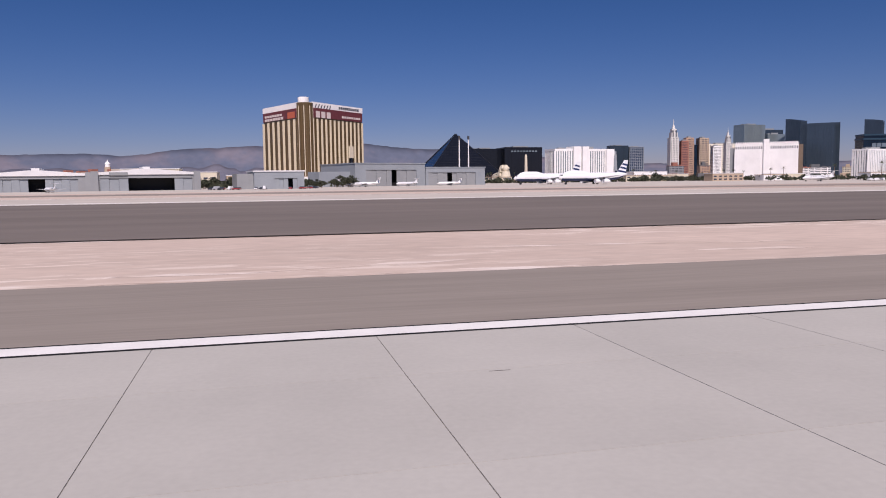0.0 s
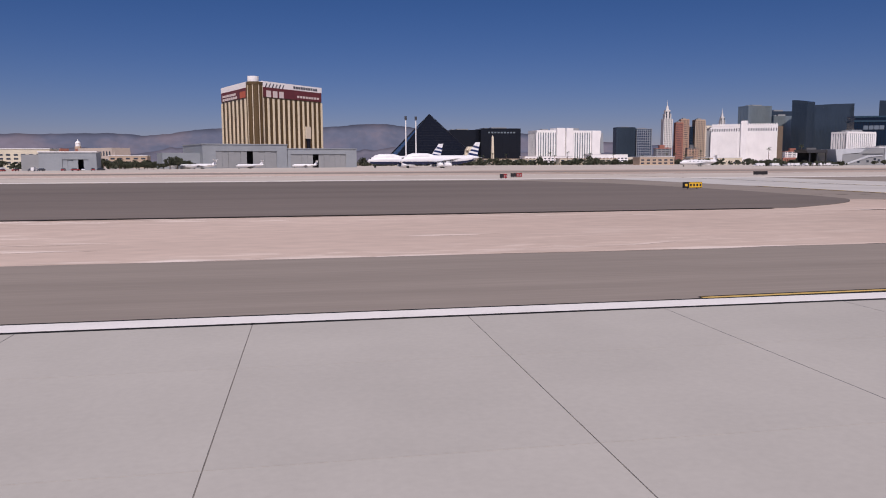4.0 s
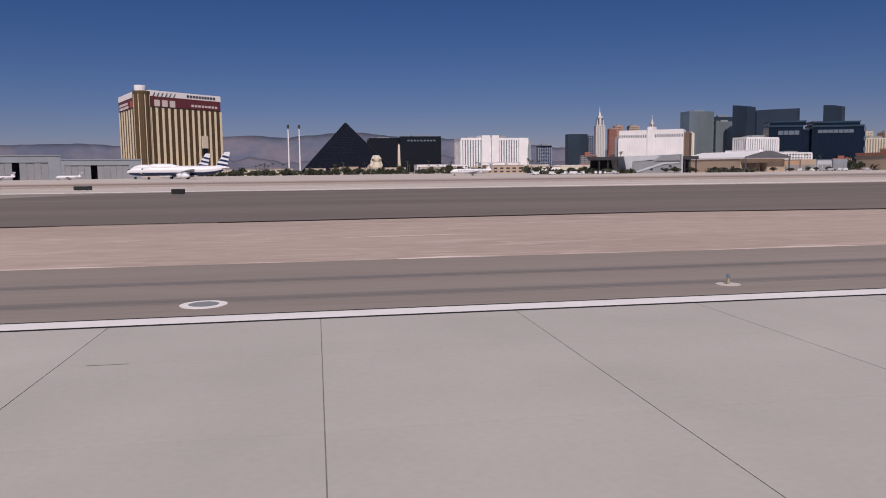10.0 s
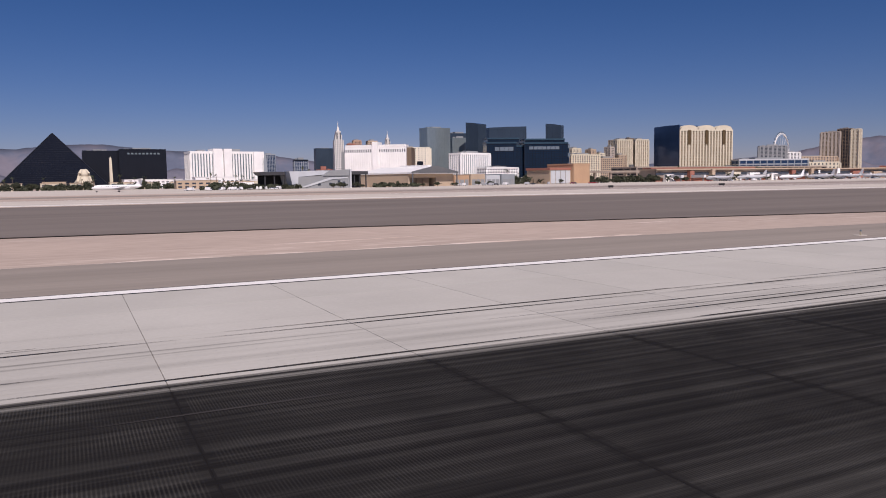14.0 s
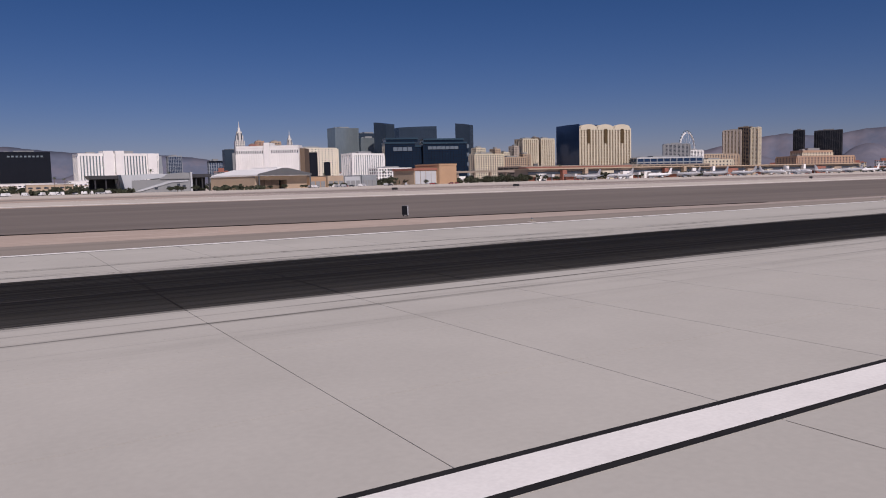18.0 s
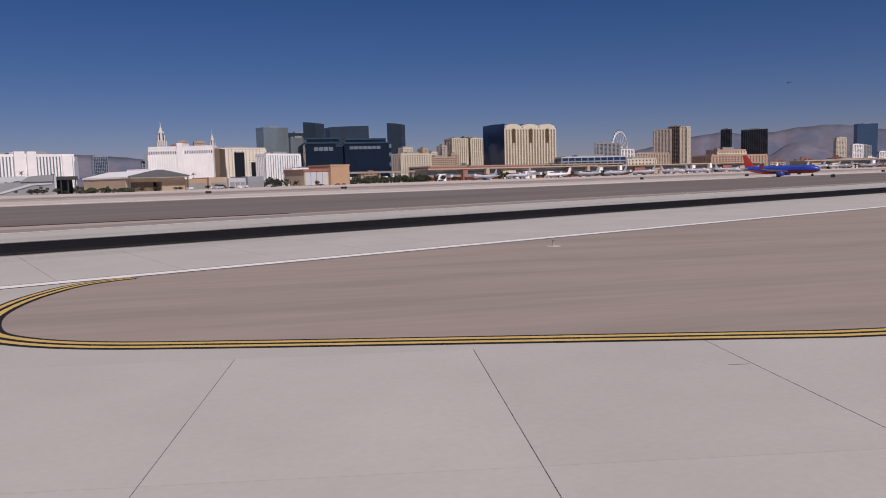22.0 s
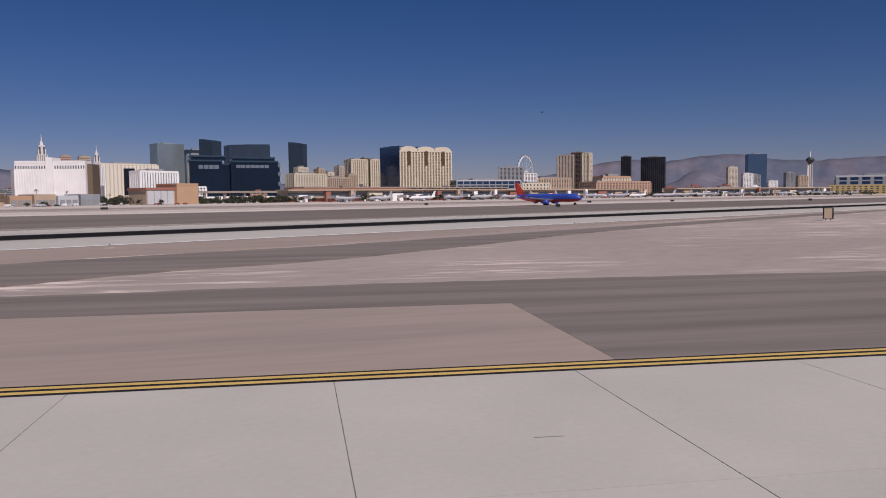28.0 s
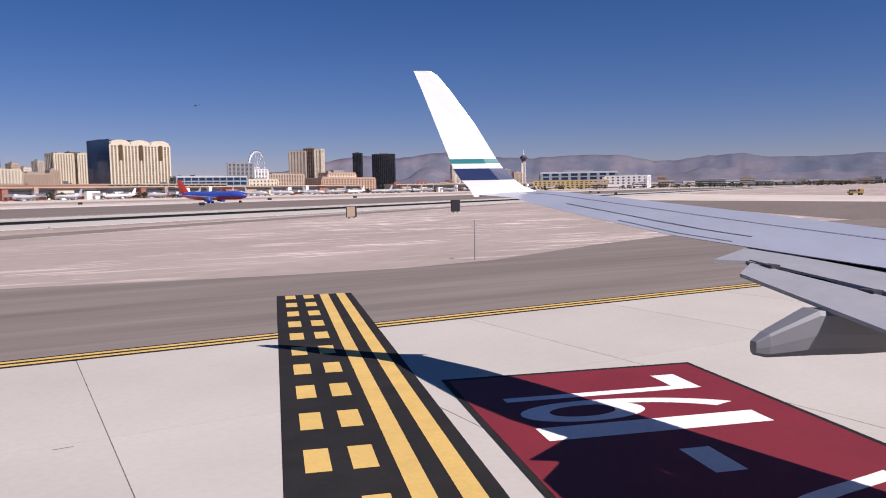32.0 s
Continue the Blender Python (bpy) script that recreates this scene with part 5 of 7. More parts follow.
tower("terracotta_hotel", (1785, 800), (1850, 786), 30, 40, CREAM_WALL, WINDOW, 10, 8, "tiered cream upper storeys of the low hotel", pier=0.5, band=0.4, proud=0.5, crown=4, roof=ORANGE_WALL)
tower("convention_hall", (1703, 1128), (1850, 1080), 60, 40, BLUE_GREY, BLUE_GLASS, 10, 4, "long blue grey convention hall with a dark glazed front", "hall", pier=0.12, band=0.3, proud=0.8, crown=3, roof=PALE_ROOF)
tower("convention_hall", (1860, 1085), (1925, 1062), 60, 33, CREAM_WALL, WINDOW, 8, 4, "cream exhibition hall beside the grey one", "hall", pier=0.6, band=0.5, proud=0.5, crown=3)


def observation_wheel():
    o = empty("observation_wheel", pose(2542, 1730, 0, 0, 0, 17), "large white observation wheel on slanted legs", "ferris wheel")
    R, zc = 58, 84
    bm = bmesh.new()
    n = 48
    for r, w in ((R, 1.6), (R - 4, 1.0)):
        for i in range(n):
            a, b = 2 * math.pi * i / n, 2 * math.pi * (i + 1) / n
            m = pose(r * math.cos((a + b) / 2), 0, zc + r * math.sin((a + b) / 2), 0, -math.degrees((a + b) / 2), 0)
            box(bm, -w / 2, w / 2, -1.2, 1.2, -R * math.pi / n * 1.02, R * math.pi / n * 1.02, m=m)
    part("rim", bm, WHITE_WALL, o)
    for i in range(14):
        a = 360 * i / 14
        bm = bmesh.new()
        box(bm, 2, R - 4, -0.25, 0.25, -0.25, 0.25, m=pose(0, 0, zc, 0, -a, 0))
        part("spoke", bm, WHITE_WALL, o)
    for i in range(28):
        a = 2 * math.pi * i / 28
        bm = bmesh.new()
        prism(bm, circle(2.4, 8), -2, 2, m=pose((R + 4) * math.cos(a), 0, zc + (R + 4) * math.sin(a)))
        part("cabin", bm, GREY_GLASS, o)
    for x in (-34, 34):
        for y in (-12, 12):
            bm = bmesh.new()
            a, b = Vector((x, y, -0.3)), Vector((0, y * 0.2, zc))
            box(bm, -1.5, 1.5, -1.5, 1.5, 0, (b - a).length, m=Matrix.Translation(a) @ (b - a).to_track_quat("Z", "Y").to_matrix().to_4x4())
            part("leg", bm, WHITE_WALL, o)
    bm = bmesh.new()
    prism(bm, circle(4, 12), -9, 9, m=pose(0, 0, zc, 90, 0, 0))
    part("hub", bm, WHITE_WALL, o)


observation_wheel()
GREY_DARK_POD = mat("pod_cladding", (0.07, 0.075, 0.085), 0.6, spots=0.1, scale=0.2)
ot = empty("observation_tower", pose(3678, 1272, 0), "slender observation tower with a wide pod on top", "tower")
bm = bmesh.new()
for a in range(3):
    box(bm, 3, 12, -2, 2, -0.3, 118, m=pose(0, 0, 0, 0, 0, 120 * a + 20), taper=0.6)
part("leg", bm, WHITE_WALL, ot)
bm = bmesh.new()
prism(bm, circle(5, 16), -0.3, 124)
part("shaft", bm, CREAM_WALL, ot)
bm = bmesh.new()
prism(bm, circle(5.5, 20), 118, 132, scale=2.9)
prism(bm, circle(15.8, 20), 132, 138)
prism(bm, circle(12, 20), 138, 144, scale=0.7)
part("pod", bm, GREY_DARK_POD, ot, "dark flared pod")
bm = bmesh.new()
prism(bm, circle(2.2, 10), 145, 168, scale=0.15)
part("mast", bm, WHITE_WALL, ot)


# ---- hangars and low airport buildings ----
WHITE_ROOF = mat("white_roof", (0.84, 0.83, 0.81), 0.6, spots=0.04, scale=0.1, fine=0.03, fscale=1.0)
GREY_DARK = mat("dark_grey_panel", (0.13, 0.135, 0.14), 0.6, spots=0.08, scale=0.1)
PALE_GREY = mat("pale_grey_panel", (0.52, 0.54, 0.56), 0.55, spots=0.06, scale=0.1)
SAND_WALL = mat("sand_stucco", (0.48, 0.31, 0.19), 0.85, spots=0.07, scale=0.06, fine=0.04, fscale=0.8)
def hangar(name, A, B, depth, h, wall, roof, label, opening=(0.25, 0.75), gable=0.0, panels=8, gap=(0.45, 0.62), door_h=0.72, door_wall=None, pylons=False, sign=None, over=0.8):
    """A hangar: side walls, a lintel, sliding door panels with a gap into a dark inside, and a roof."""
    m, w = frame_of(A, B)
    o = empty(name, m, label, "hangar", "hangars")
    x0, x1, dh = w * opening[0], w * opening[1], h * door_h
    bm = bmesh.new()
    box(bm, 0, x0, 0, depth, -0.3, h - 0.2)
    box(bm, x1, w, 0, depth, -0.3, h - 0.2)
    box(bm, x0, x1, 0, depth, dh, h - 0.2)
    box(bm, x0, x1, depth - 1, depth, -0.3, dh)
    part("wall", bm, wall, o)
    # a near-black sheet and floor paint the shade behind the doors
    bm = bmesh.new()
    box(bm, x0, x1, 8, 8.4, -0.3, dh)
    box(bm, x0, x1, 1, 8, -0.3, -0.02)
    part("inside", bm, SHADE_BLACK, o, "hangar inside, its shade painted near-black")
    pw = (x1 - x0) / panels
    for i in range(panels):
        f = (i + 0.5) / panels
        if gap[0] < f < gap[1]:
            continue
        bm = bmesh.new()
        box(bm, x0 + i * pw + 0.06, x0 + (i + 1) * pw - 0.06, 0.5 + 0.3 * (i % 2), 0.9 + 0.3 * (i % 2), -0.3, dh)
        part("door_panel", bm, door_wall or BLUE_GREY, o)
    if gable:
        bm = bmesh.new()
        ring = [(-0.6, h - 1.2), (w + 0.6, h - 1.2), (w + 0.6, h), (w / 2 + 3, h + gable), (w / 2 - 3, h + gable), (-0.6, h)]
        prism(bm, ring, -over, depth + 0.6, 0, 1.0, Matrix(((1, 0, 0, 0), (0, 0, 1, 0), (0, 1, 0, 0), (0, 0, 0, 1))))
        bmesh.ops.recalc_face_normals(bm, faces=bm.faces[:])
        part("roof", bm, roof, o)
        bm = bmesh.new()
        box(bm, w / 2 - 2.2, w / 2 + 2.2, 2, depth * 0.6, h + gable, h + gable + 1.3)
        part("ridge_vent", bm, roof, o)
    else:
        bm = bmesh.new()
        box(bm, -0.5, w + 0.5, -0.5, depth + 0.5, h - 0.25, h + 0.5)
        part("roof", bm, roof, o)
    if pylons:
        for x in (-2.5, w - 1.5):
            bm = bmesh.new()
            box(bm, x, x + 4, -1.6, 5, -0.3, h + 0.9)
            part("end_pylon", bm, GREY_WALL, o, "grey end pylon")
    if sign:
        bm = bmesh.new()
        box(bm, w * sign[0], w * sign[1], -1.0, -0.5, h - 1.6, h + 0.3)
        part("sign_board", bm, GREY_WALL, o, "grey sign board with its writing as a bar")
    return o


hangar("hangar", (-122, 470), (-66, 478), 45, 10.5, GREY_WALL, LIGHT_METAL, "grey hangar with a low white gabled roof", (0.12, 0.9), 2.2, 10, (0.38, 0.62), 0.72, pylons=True)
hangar("hangar", (-62, 478), (-5, 491), 45, 11.0, GREY_WALL, LIGHT_METAL, "grey hangar with white gabled roof and open dark doorway", (0.04, 0.96), 2.4, 10, (0.27, 0.80), 0.70, pylons=True, sign=(0.13, 0.31))
o = hangar("hangar", (31, 471), (62, 476), 30, 11.0, BLUE_GREY, LIGHT_METAL, "two-storey grey hangar office with a white roof fascia", (0.40, 0.86), 0, 5, (0.55, 0.75), 0.6)
bm = bmesh.new()
box(bm, -10, 0, 4, 26, -0.3, 9.6)
part("annex", bm, GREY_WALL, o, "dark grey annex")
hangar("hangar", (109, 593), (172, 619), 60, 18.5, BLUE_GREY, BLUE_GREY, "large blue grey hangar with part-open sliding doors", (0.15, 0.87), 0, 10, (0.5, 0.63), 0.72, door_wall=GREY_WALL)
hangar("hangar", (172.5, 618), (229, 632), 60, 15.2, BLUE_GREY, BLUE_GREY, "blue grey hangar annex with part-open sliding doors", (0.04, 0.84), 0, 10, (0.40, 0.52), 0.72, door_wall=GREY_WALL)
bm = bmesh.new()
box(bm, 0, 30, 0, 20, -0.3, 12)
tagged(part("plant_room", bm, BLUE_GREY, None, "", pose(80, 590, 0, 0, 0, 22)), "blue grey plant room beside the large hangar", "building")
gh = hangar("hangar", (688.6, 520.4), (736.9, 537.5), 58, 11.2, TAN_WALL, WHITE_ROOF, "tan hangar with a shallow white gabled roof and grey gable", (0.05, 0.60), 4.6, 8, (0.75, 1.0), 0.62, door_wall=BROWN_WALL, over=5)
bm = bmesh.new()
prism(bm, [(-0.9, 10.6), (52.2, 10.6), (52.2, 11.6), (28.6, 16.1), (22.6, 16.1), (-0.9, 11.6)], -5.4, -5.05, 0, 1.0, Matrix(((1, 0, 0, 0), (0, 0, 1, 0), (0, 1, 0, 0), (0, 0, 0, 1))))
bmesh.ops.recalc_face_normals(bm, faces=bm.faces[:])
part("gable_front", bm, GREY_DARK, gh, "dark grey gable front")
for x in (0.6, 51.0):
    bm = bmesh.new()
    box(bm, x - 0.4, x + 0.4, -5, -4.2, -0.3, 10.7)
    part("gable_post", bm, GREY_DARK, gh)
# grey facility with overlapping curved roof slabs and a leaning end wall
gm_, gw_ = frame_of((596, 519), (642, 524))
gf_ = empty("grey_facility", gm_, "grey panelled airport facility with stepped curved roofs", "building")
XZ = Matrix(((1, 0, 0, 0), (0, 0, 1, 0), (0, 1, 0, 0), (0, 0, 0, 1)))
for name, ring, y0, y1, mt, lb in (
        ("body", [(3, -0.3), (gw_, -0.3), (gw_, 9.0), (30, 9.4), (3, 8.4)], 0, 28, GREY_WALL, ""),
        ("end_fin", [(0.2, -0.3), (3.8, -0.3), (4.6, 12.6), (-2.6, 12.6)], -1.2, 26, PALE_GREY, "pale grey leaning end wall"),
        ("roof_slab", [(4, 8.4), (34, 10.6), (38, 11.0), (34, 12.6), (26, 13.2), (12, 12.9), (4, 12.2)], 3, 30, PALE_GREY, "pale curved roof slab"),
        ("roof_slab", [(24, 9.2), (gw_ - 1, 9.2), (gw_ - 1, 13.4), (40, 13.7), (30, 12.6)], -0.8, 24, GREY_WALL, ""),
        ("ramp_band", [(6, 0.8), (10, 0.8), (32, 6.6), (gw_ - 2, 7.2), (gw_ - 2, 8.2), (30, 7.8)], -0.5, 0.1, PALE_GREY, "pale sloping band"),
        ("side_wall", [(gw_ - 0.6, -0.3), (gw_ + 0.7, -0.3), (gw_ + 0.7, 13.9), (gw_ - 0.6, 13.9)], -1.6, 26, PALE_GREY, "")):
    bm = bmesh.new()
    prism(bm, ring, y0, y1, 0, 1.0, XZ)
    bmesh.ops.recalc_face_normals(bm, faces=bm.faces[:])
    part(name, bm, mt, gf_, lb)
for x, z in ((20, 2.0), (29, 2.4), (40, 3.2), (36, 4.2)):
    bm = bmesh.new()
    box(bm, x, x + 2.2, -0.25, 0.2, z, z + 1.5)
    part("window", bm, WINDOW, gf_)
for cx, cw_ in ((575, 20), (644.5, 13)):
    o = empty("canopy_hall", pose(cx, 525, 0, 0, 0, 4), "dark open canopy with a tapered roof beside the grey facility", "canopy", "canopies")
    bm = bmesh.new()
    prism(bm, [(0, 10), (cw_, 10), (cw_, 12.5), (-2, 12.5)], 0, 14, 0, 1.0, XZ)
    bmesh.ops.recalc_face_normals(bm, faces=bm.faces[:])
    part("roof", bm, DARK_METAL, o)
    for x in (0.15, 0.5, 0.9):
        bm = bmesh.new()
        box(bm, cw_ * x - 0.4, cw_ * x + 0.4, 1, 1.8, -0.3, 10)
        part("post", bm, DARK_METAL, o)
    # back wall coloured near-black for the shade under the canopy
    bm = bmesh.new()
    box(bm, 1, cw_ - 1, 12, 13, -0.3, 10)
    part("back_wall", bm, SHADE_BLACK, o)
m, w = frame_of((865, 564), (901, 570))
o = empty("cargo_building", m, "tan windowless cargo building with a white-panelled annex", "building")
bm = bmesh.new()
box(bm, 15, w, 0, 36, -0.3, 18.2)
part("body", bm, SAND_WALL, o)
bm = bmesh.new()
box(bm, 14.7, w + 0.3, -0.3, 36.3, 17.4, 18.8)
part("parapet", bm, SAND_WALL, o)
bm = bmesh.new()
box(bm, -12, 15, 4, 36, -0.3, 14.5)
ann = part("annex", bm, TAN_WALL, o)
for i in range(4):
    bm = bmesh.new()
    box(bm, -11.2 + i * 6.4, -5.4 + i * 6.4, 3.5, 3.9, 0.2, 12.2)
    part("panel", bm, PALE_GREY, ann, "pale blue grey wall panel")
bm = bmesh.new()
box(bm, -13, 15.2, 3.2, 36.5, 12.8, 14.9)
part("fascia", bm, BRICK_WALL, ann, "red brown fascia")
m, w = frame_of((742, 545), (818, 566))
o = empty("cargo_building", m, "low row of grey white cargo sheds with tan ends", "building")
for i in range(4):
    bm = bmesh.new()
    box(bm, i * 19, i * 19 + 17, 0, 25, -0.3, 8.5 + (i % 2))
    s = part("shed", bm, (SAND_WALL, TAN_WALL, PALE_GREY, BLUE_GREY)[i], o)
    for k in range(3):
        bm = bmesh.new()
        box(bm, i * 19 + 1.2 + k * 5.3, i * 19 + 5.4 + k * 5.3, -0.35, 0.2, -0.3, 5)
        part("roller_door", bm, GREY_WALL, s)


DUST_WALL = mat("dusty_concrete", (0.33, 0.27, 0.22), 0.9, spots=0.12, scale=0.05, fine=0.05, fscale=0.8)


def concourse(A, B, depth, h, n, label):
    m, w = frame_of(A, B)
    o = empty("concourse", m, label, "terminal", "terminal concourses")
    bm = bmesh.new()
    box(bm, 0, w, 0, depth, 4, h)
    part("hall", bm, DUST_WALL, o)
    bm = bmesh.new()
    box(bm, 0, w, -0.3, 0.4, h * 0.55, h * 0.78)
    part("window_band", bm, WINDOW, o)
    bm = bmesh.new()
    box(bm, 2, w - 2, 3, depth, -0.3, 4.1)
    part("undercroft", bm, BRICK_WALL, o, "dull red lower storey")
    bm = bmesh.new()
    box(bm, -1.5, w + 1.5, -3, depth + 1, h, h + 1.4)
    part("roof", bm, TAN_WALL, o)
    for i in range(n):
        x = (i + 0.5) * w / n
        bm = bmesh.new()
        hw, gh_ = ((3.0, -1.0), (7.5, -3.5), (2.2, 0.8), (5.0, -4.5), (9.0, -2.6))[(i * 7 + n) % 5]
        box(bm, x - hw, x + hw, -5, 0.5, -0.3, h + gh_)
        part("gate_block", bm, (WHITE_WALL, BRICK_WALL, CREAM_WALL, WHITE_WALL, TAN_WALL)[(i * 3 + n) % 5], o)
        bm = bmesh.new()
        box(bm, x - 1.6, x + 1.6, -24, -5, 3.6, 6.6)
        g = part("jet_bridge", bm, LIGHT_METAL, o)
        bm = bmesh.new()
        box(bm, x - 0.5, x + 0.5, -22, -21, -0.3, 3.7)
        part("bridge_leg", bm, GREY_WALL, g)


tower("terminal_block", (1035, 636), (1190, 630), 14, 15.5, BRICK_WALL, WINDOW, 24, 3, "long red brown terminal block behind the gates", "terminal", pier=0.5, band=0.5, proud=0.3, crown=2, plant=False)
concourse((1010, 600), (1250, 590), 26, 12, 8, "long cream terminal concourse with white gate blocks")
concourse((1290, 640), (1620, 600), 28, 12, 10, "long cream terminal concourse with dark window band")
concourse((1660, 560), (1990, 470), 28, 12, 9, "far terminal concourse with white gate blocks")
# raised guideway behind the concourses
o = empty("guideway", pose(930, 700, 0, 0, 0, 2), "raised concrete guideway on many piers behind the terminal", "bridge")
bm = bmesh.new()
box(bm, 0, 620, 0, 7, 11, 13.2)
part("deck", bm, DUST_WALL, o)
for i in range(26):
    bm = bmesh.new()
    box(bm, 8 + i * 24, 10.5 + i * 24, 2, 5, -0.3, 11.1)
    part("pier", bm, DUST_WALL, o)
tower("parking_garage", (1120, 760), (1500, 770), 50, 19, DUST_WALL, SHADE_BLACK, 30, 5, "tan open parking garage with dark storeys", "garage", pier=0.12, band=0.45, proud=0.4, crown=2, plant=False)
tower("low_hall", (2197, 561), (2255, 412), 60, 19, mat("ochre_stucco", (0.50, 0.38, 0.17), 0.85, spots=0.08, scale=0.05), WINDOW, 16, 4, "long ochre hall with rows of windows", "hall", pier=0.5, band=0.5, proud=0.4, plant=False)
tower("low_hall", (2262, 420), (2275, 330), 50, 27, WHITE_WALL, WINDOW, 8, 4, "white hall at the end of the ochre one", "hall", pier=0.6, band=0.5, proud=0.4)
tower("arena", (2420, 640), (2500, 470), 80, 42, BLUE_GREY, BLUE_GLASS, 8, 4, "blue grey arena with a dark overhanging roof", "arena", pier=0.3, band=0.3, proud=1.5, crown=4, roof=PALE_ROOF)


# ---- low buildings between airfield and strip ----
def low_house(x, y, w, d, h, rz, wall, label):
    o = empty("low_building", pose(x, y, 0, 0, 0, rz), label, "building", "low buildings")
    bm = bmesh.new()
    box(bm, -w / 2, w / 2, -d / 2, d / 2, -0.3, h)
    part("body", bm, wall, o)
    bm = bmesh.new()
    box(bm, -w / 2 - 0.4, w / 2 + 0.4, -d / 2 - 0.4, d / 2 + 0.4, h, h + 0.7)
    part("roof", bm, LIGHT_METAL if w > 30 else TAN_WALL, o)
    if label.startswith("distant"):
        for f in range(max(1, int(h / 4.5))):
            bm = bmesh.new()
            box(bm, -w / 2 + 1, w / 2 - 1, -d / 2 - 0.12, -d / 2 + 0.1, 1.2 + f * 4.2, 3.0 + f * 4.2)
            part("window_band", bm, WINDOW, o)
        bm = bmesh.new()
        box(bm, -w * 0.1, w * 0.22, -d * 0.2, d * 0.2, h + 0.6, h + 2.4)
        part("roof_box", bm, GREY_WALL, o)
        return
    n = max(2, int(w / 6))
    for f in range(max(1, int(h / 3.6))):
        for i in range(n):
            bm = bmesh.new()
            xx = -w / 2 + (i + 0.5) * w / n
            box(bm, xx - w / n * 0.28, xx + w / n * 0.28, -d / 2 - 0.12, -d / 2 + 0.1, 1.0 + f * 3.4, 2.6 + f * 3.4)
            part("window", bm, WINDOW, o)


rg = random.Random(4)
for i in range(9):
    low_house(300 + i * 33 + rg.uniform(-5, 5), 905 + rg.uniform(-25, 20), rg.uniform(18, 27), 14, 7.2, rg.uniform(-6, 6), CREAM_WALL, "two-storey cream apartment block among trees")
for i in range(8):
    low_house(560 + i * 42 + rg.uniform(-8, 8), 760 + rg.uniform(-60, 80), rg.uniform(16, 44), 18, rg.uniform(5, 9), rg.uniform(-10, 10), rg.choice([WHITE_WALL, TAN_WALL, CREAM_WALL]), "low flat-roofed commercial building")
for x, y, w, h, wl in ((-150, 700, 60, 13, CREAM_WALL), (-60, 720, 50, 17, CREAM_WALL), (-20, 735, 34, 14, CREAM_WALL), (70, 730, 26, 9, WHITE_WALL), (20, 760, 34, 11, TAN_WALL), (560, 1150, 80, 12, WHITE_WALL), (640, 1100, 60, 14, WHITE_WALL), (700, 1120, 40, 10, CREAM_WALL)):
    low_house(x, y, w, 24, h, rg.uniform(-5, 5), wl, "low pale building with a flat roof and small windows")
for i in range(96):
    a, r = radians(rg.uniform(-14, 33) if i < 46 else rg.uniform(-12, 22)), rg.uniform(1500, 3000)
    low_house(646 + r * math.cos(a), -136 + r * math.sin(a), rg.uniform(20, 60), 20, rg.uniform(6, 17), math.degrees(a) - 90, rg.choice([WHITE_WALL, TAN_WALL, CREAM_WALL, TAN_WALL, GREY_WALL]), "distant low building on the edge of the city")
low_house(646 + 2700 * math.cos(radians(15)), -136 + 2700 * math.sin(radians(15)), 30, 20, 38, -75, TAN_WALL, "distant brown office block above low roofs")

def mid_rise(x, y, w, d, h, rz, wall, trim, label):
    """A hotel or shop block of a few storeys: stepped body, window bands, cornice and roof boxes."""
    o = empty("strip_building", pose(x, y, 0, 0, 0, rz), label, "building", "strip buildings")
    bm = bmesh.new()
    box(bm, -w / 2, w / 2, -d / 2, d / 2, -0.3, h)
    part("body", bm, wall, o)
    bm = bmesh.new()
    box(bm, -w / 2 - 5, -w / 2 + w * 0.55, -d / 2 - 6, -d / 2 + 2, -0.3, h * 0.45)
    part("porch", bm, trim, o)
    n = max(2, int(h / 3.6))
    for k in range(n):
        bm = bmesh.new()
        z = 1.2 + k * h / n
        box(bm, -w / 2 + 0.8, w / 2 - 0.8, -d / 2 - 0.15, d / 2 - 1, z, z + h / n * 0.42)
        part("window_band", bm, WINDOW, o)
    for k in range(4):
        bm = bmesh.new()
        xx = -w / 2 + w * (k + 0.5) / 4
        box(bm, xx - 0.9, xx + 0.9, -d / 2 - 0.5, -d / 2 + 0.4, -0.3, h)
        part("pier", bm, wall, o)
    bm = bmesh.new()
    box(bm, -w / 2 - 0.5, w / 2 + 0.5, -d / 2 - 0.6, d / 2 + 0.5, h - 0.2, h + 1.0)
    part("cornice", bm, trim, o)
    bm = bmesh.new()
    box(bm, -w * 0.22, w * 0.12, -d * 0.2, d * 0.3, h + 0.9, h + h * 0.18 + 2.5)
    box(bm, w * 0.2, w * 0.36, -d * 0.3, d * 0.1, h + 0.9, h + 2.6)
    part("roof_box", bm, trim, o)




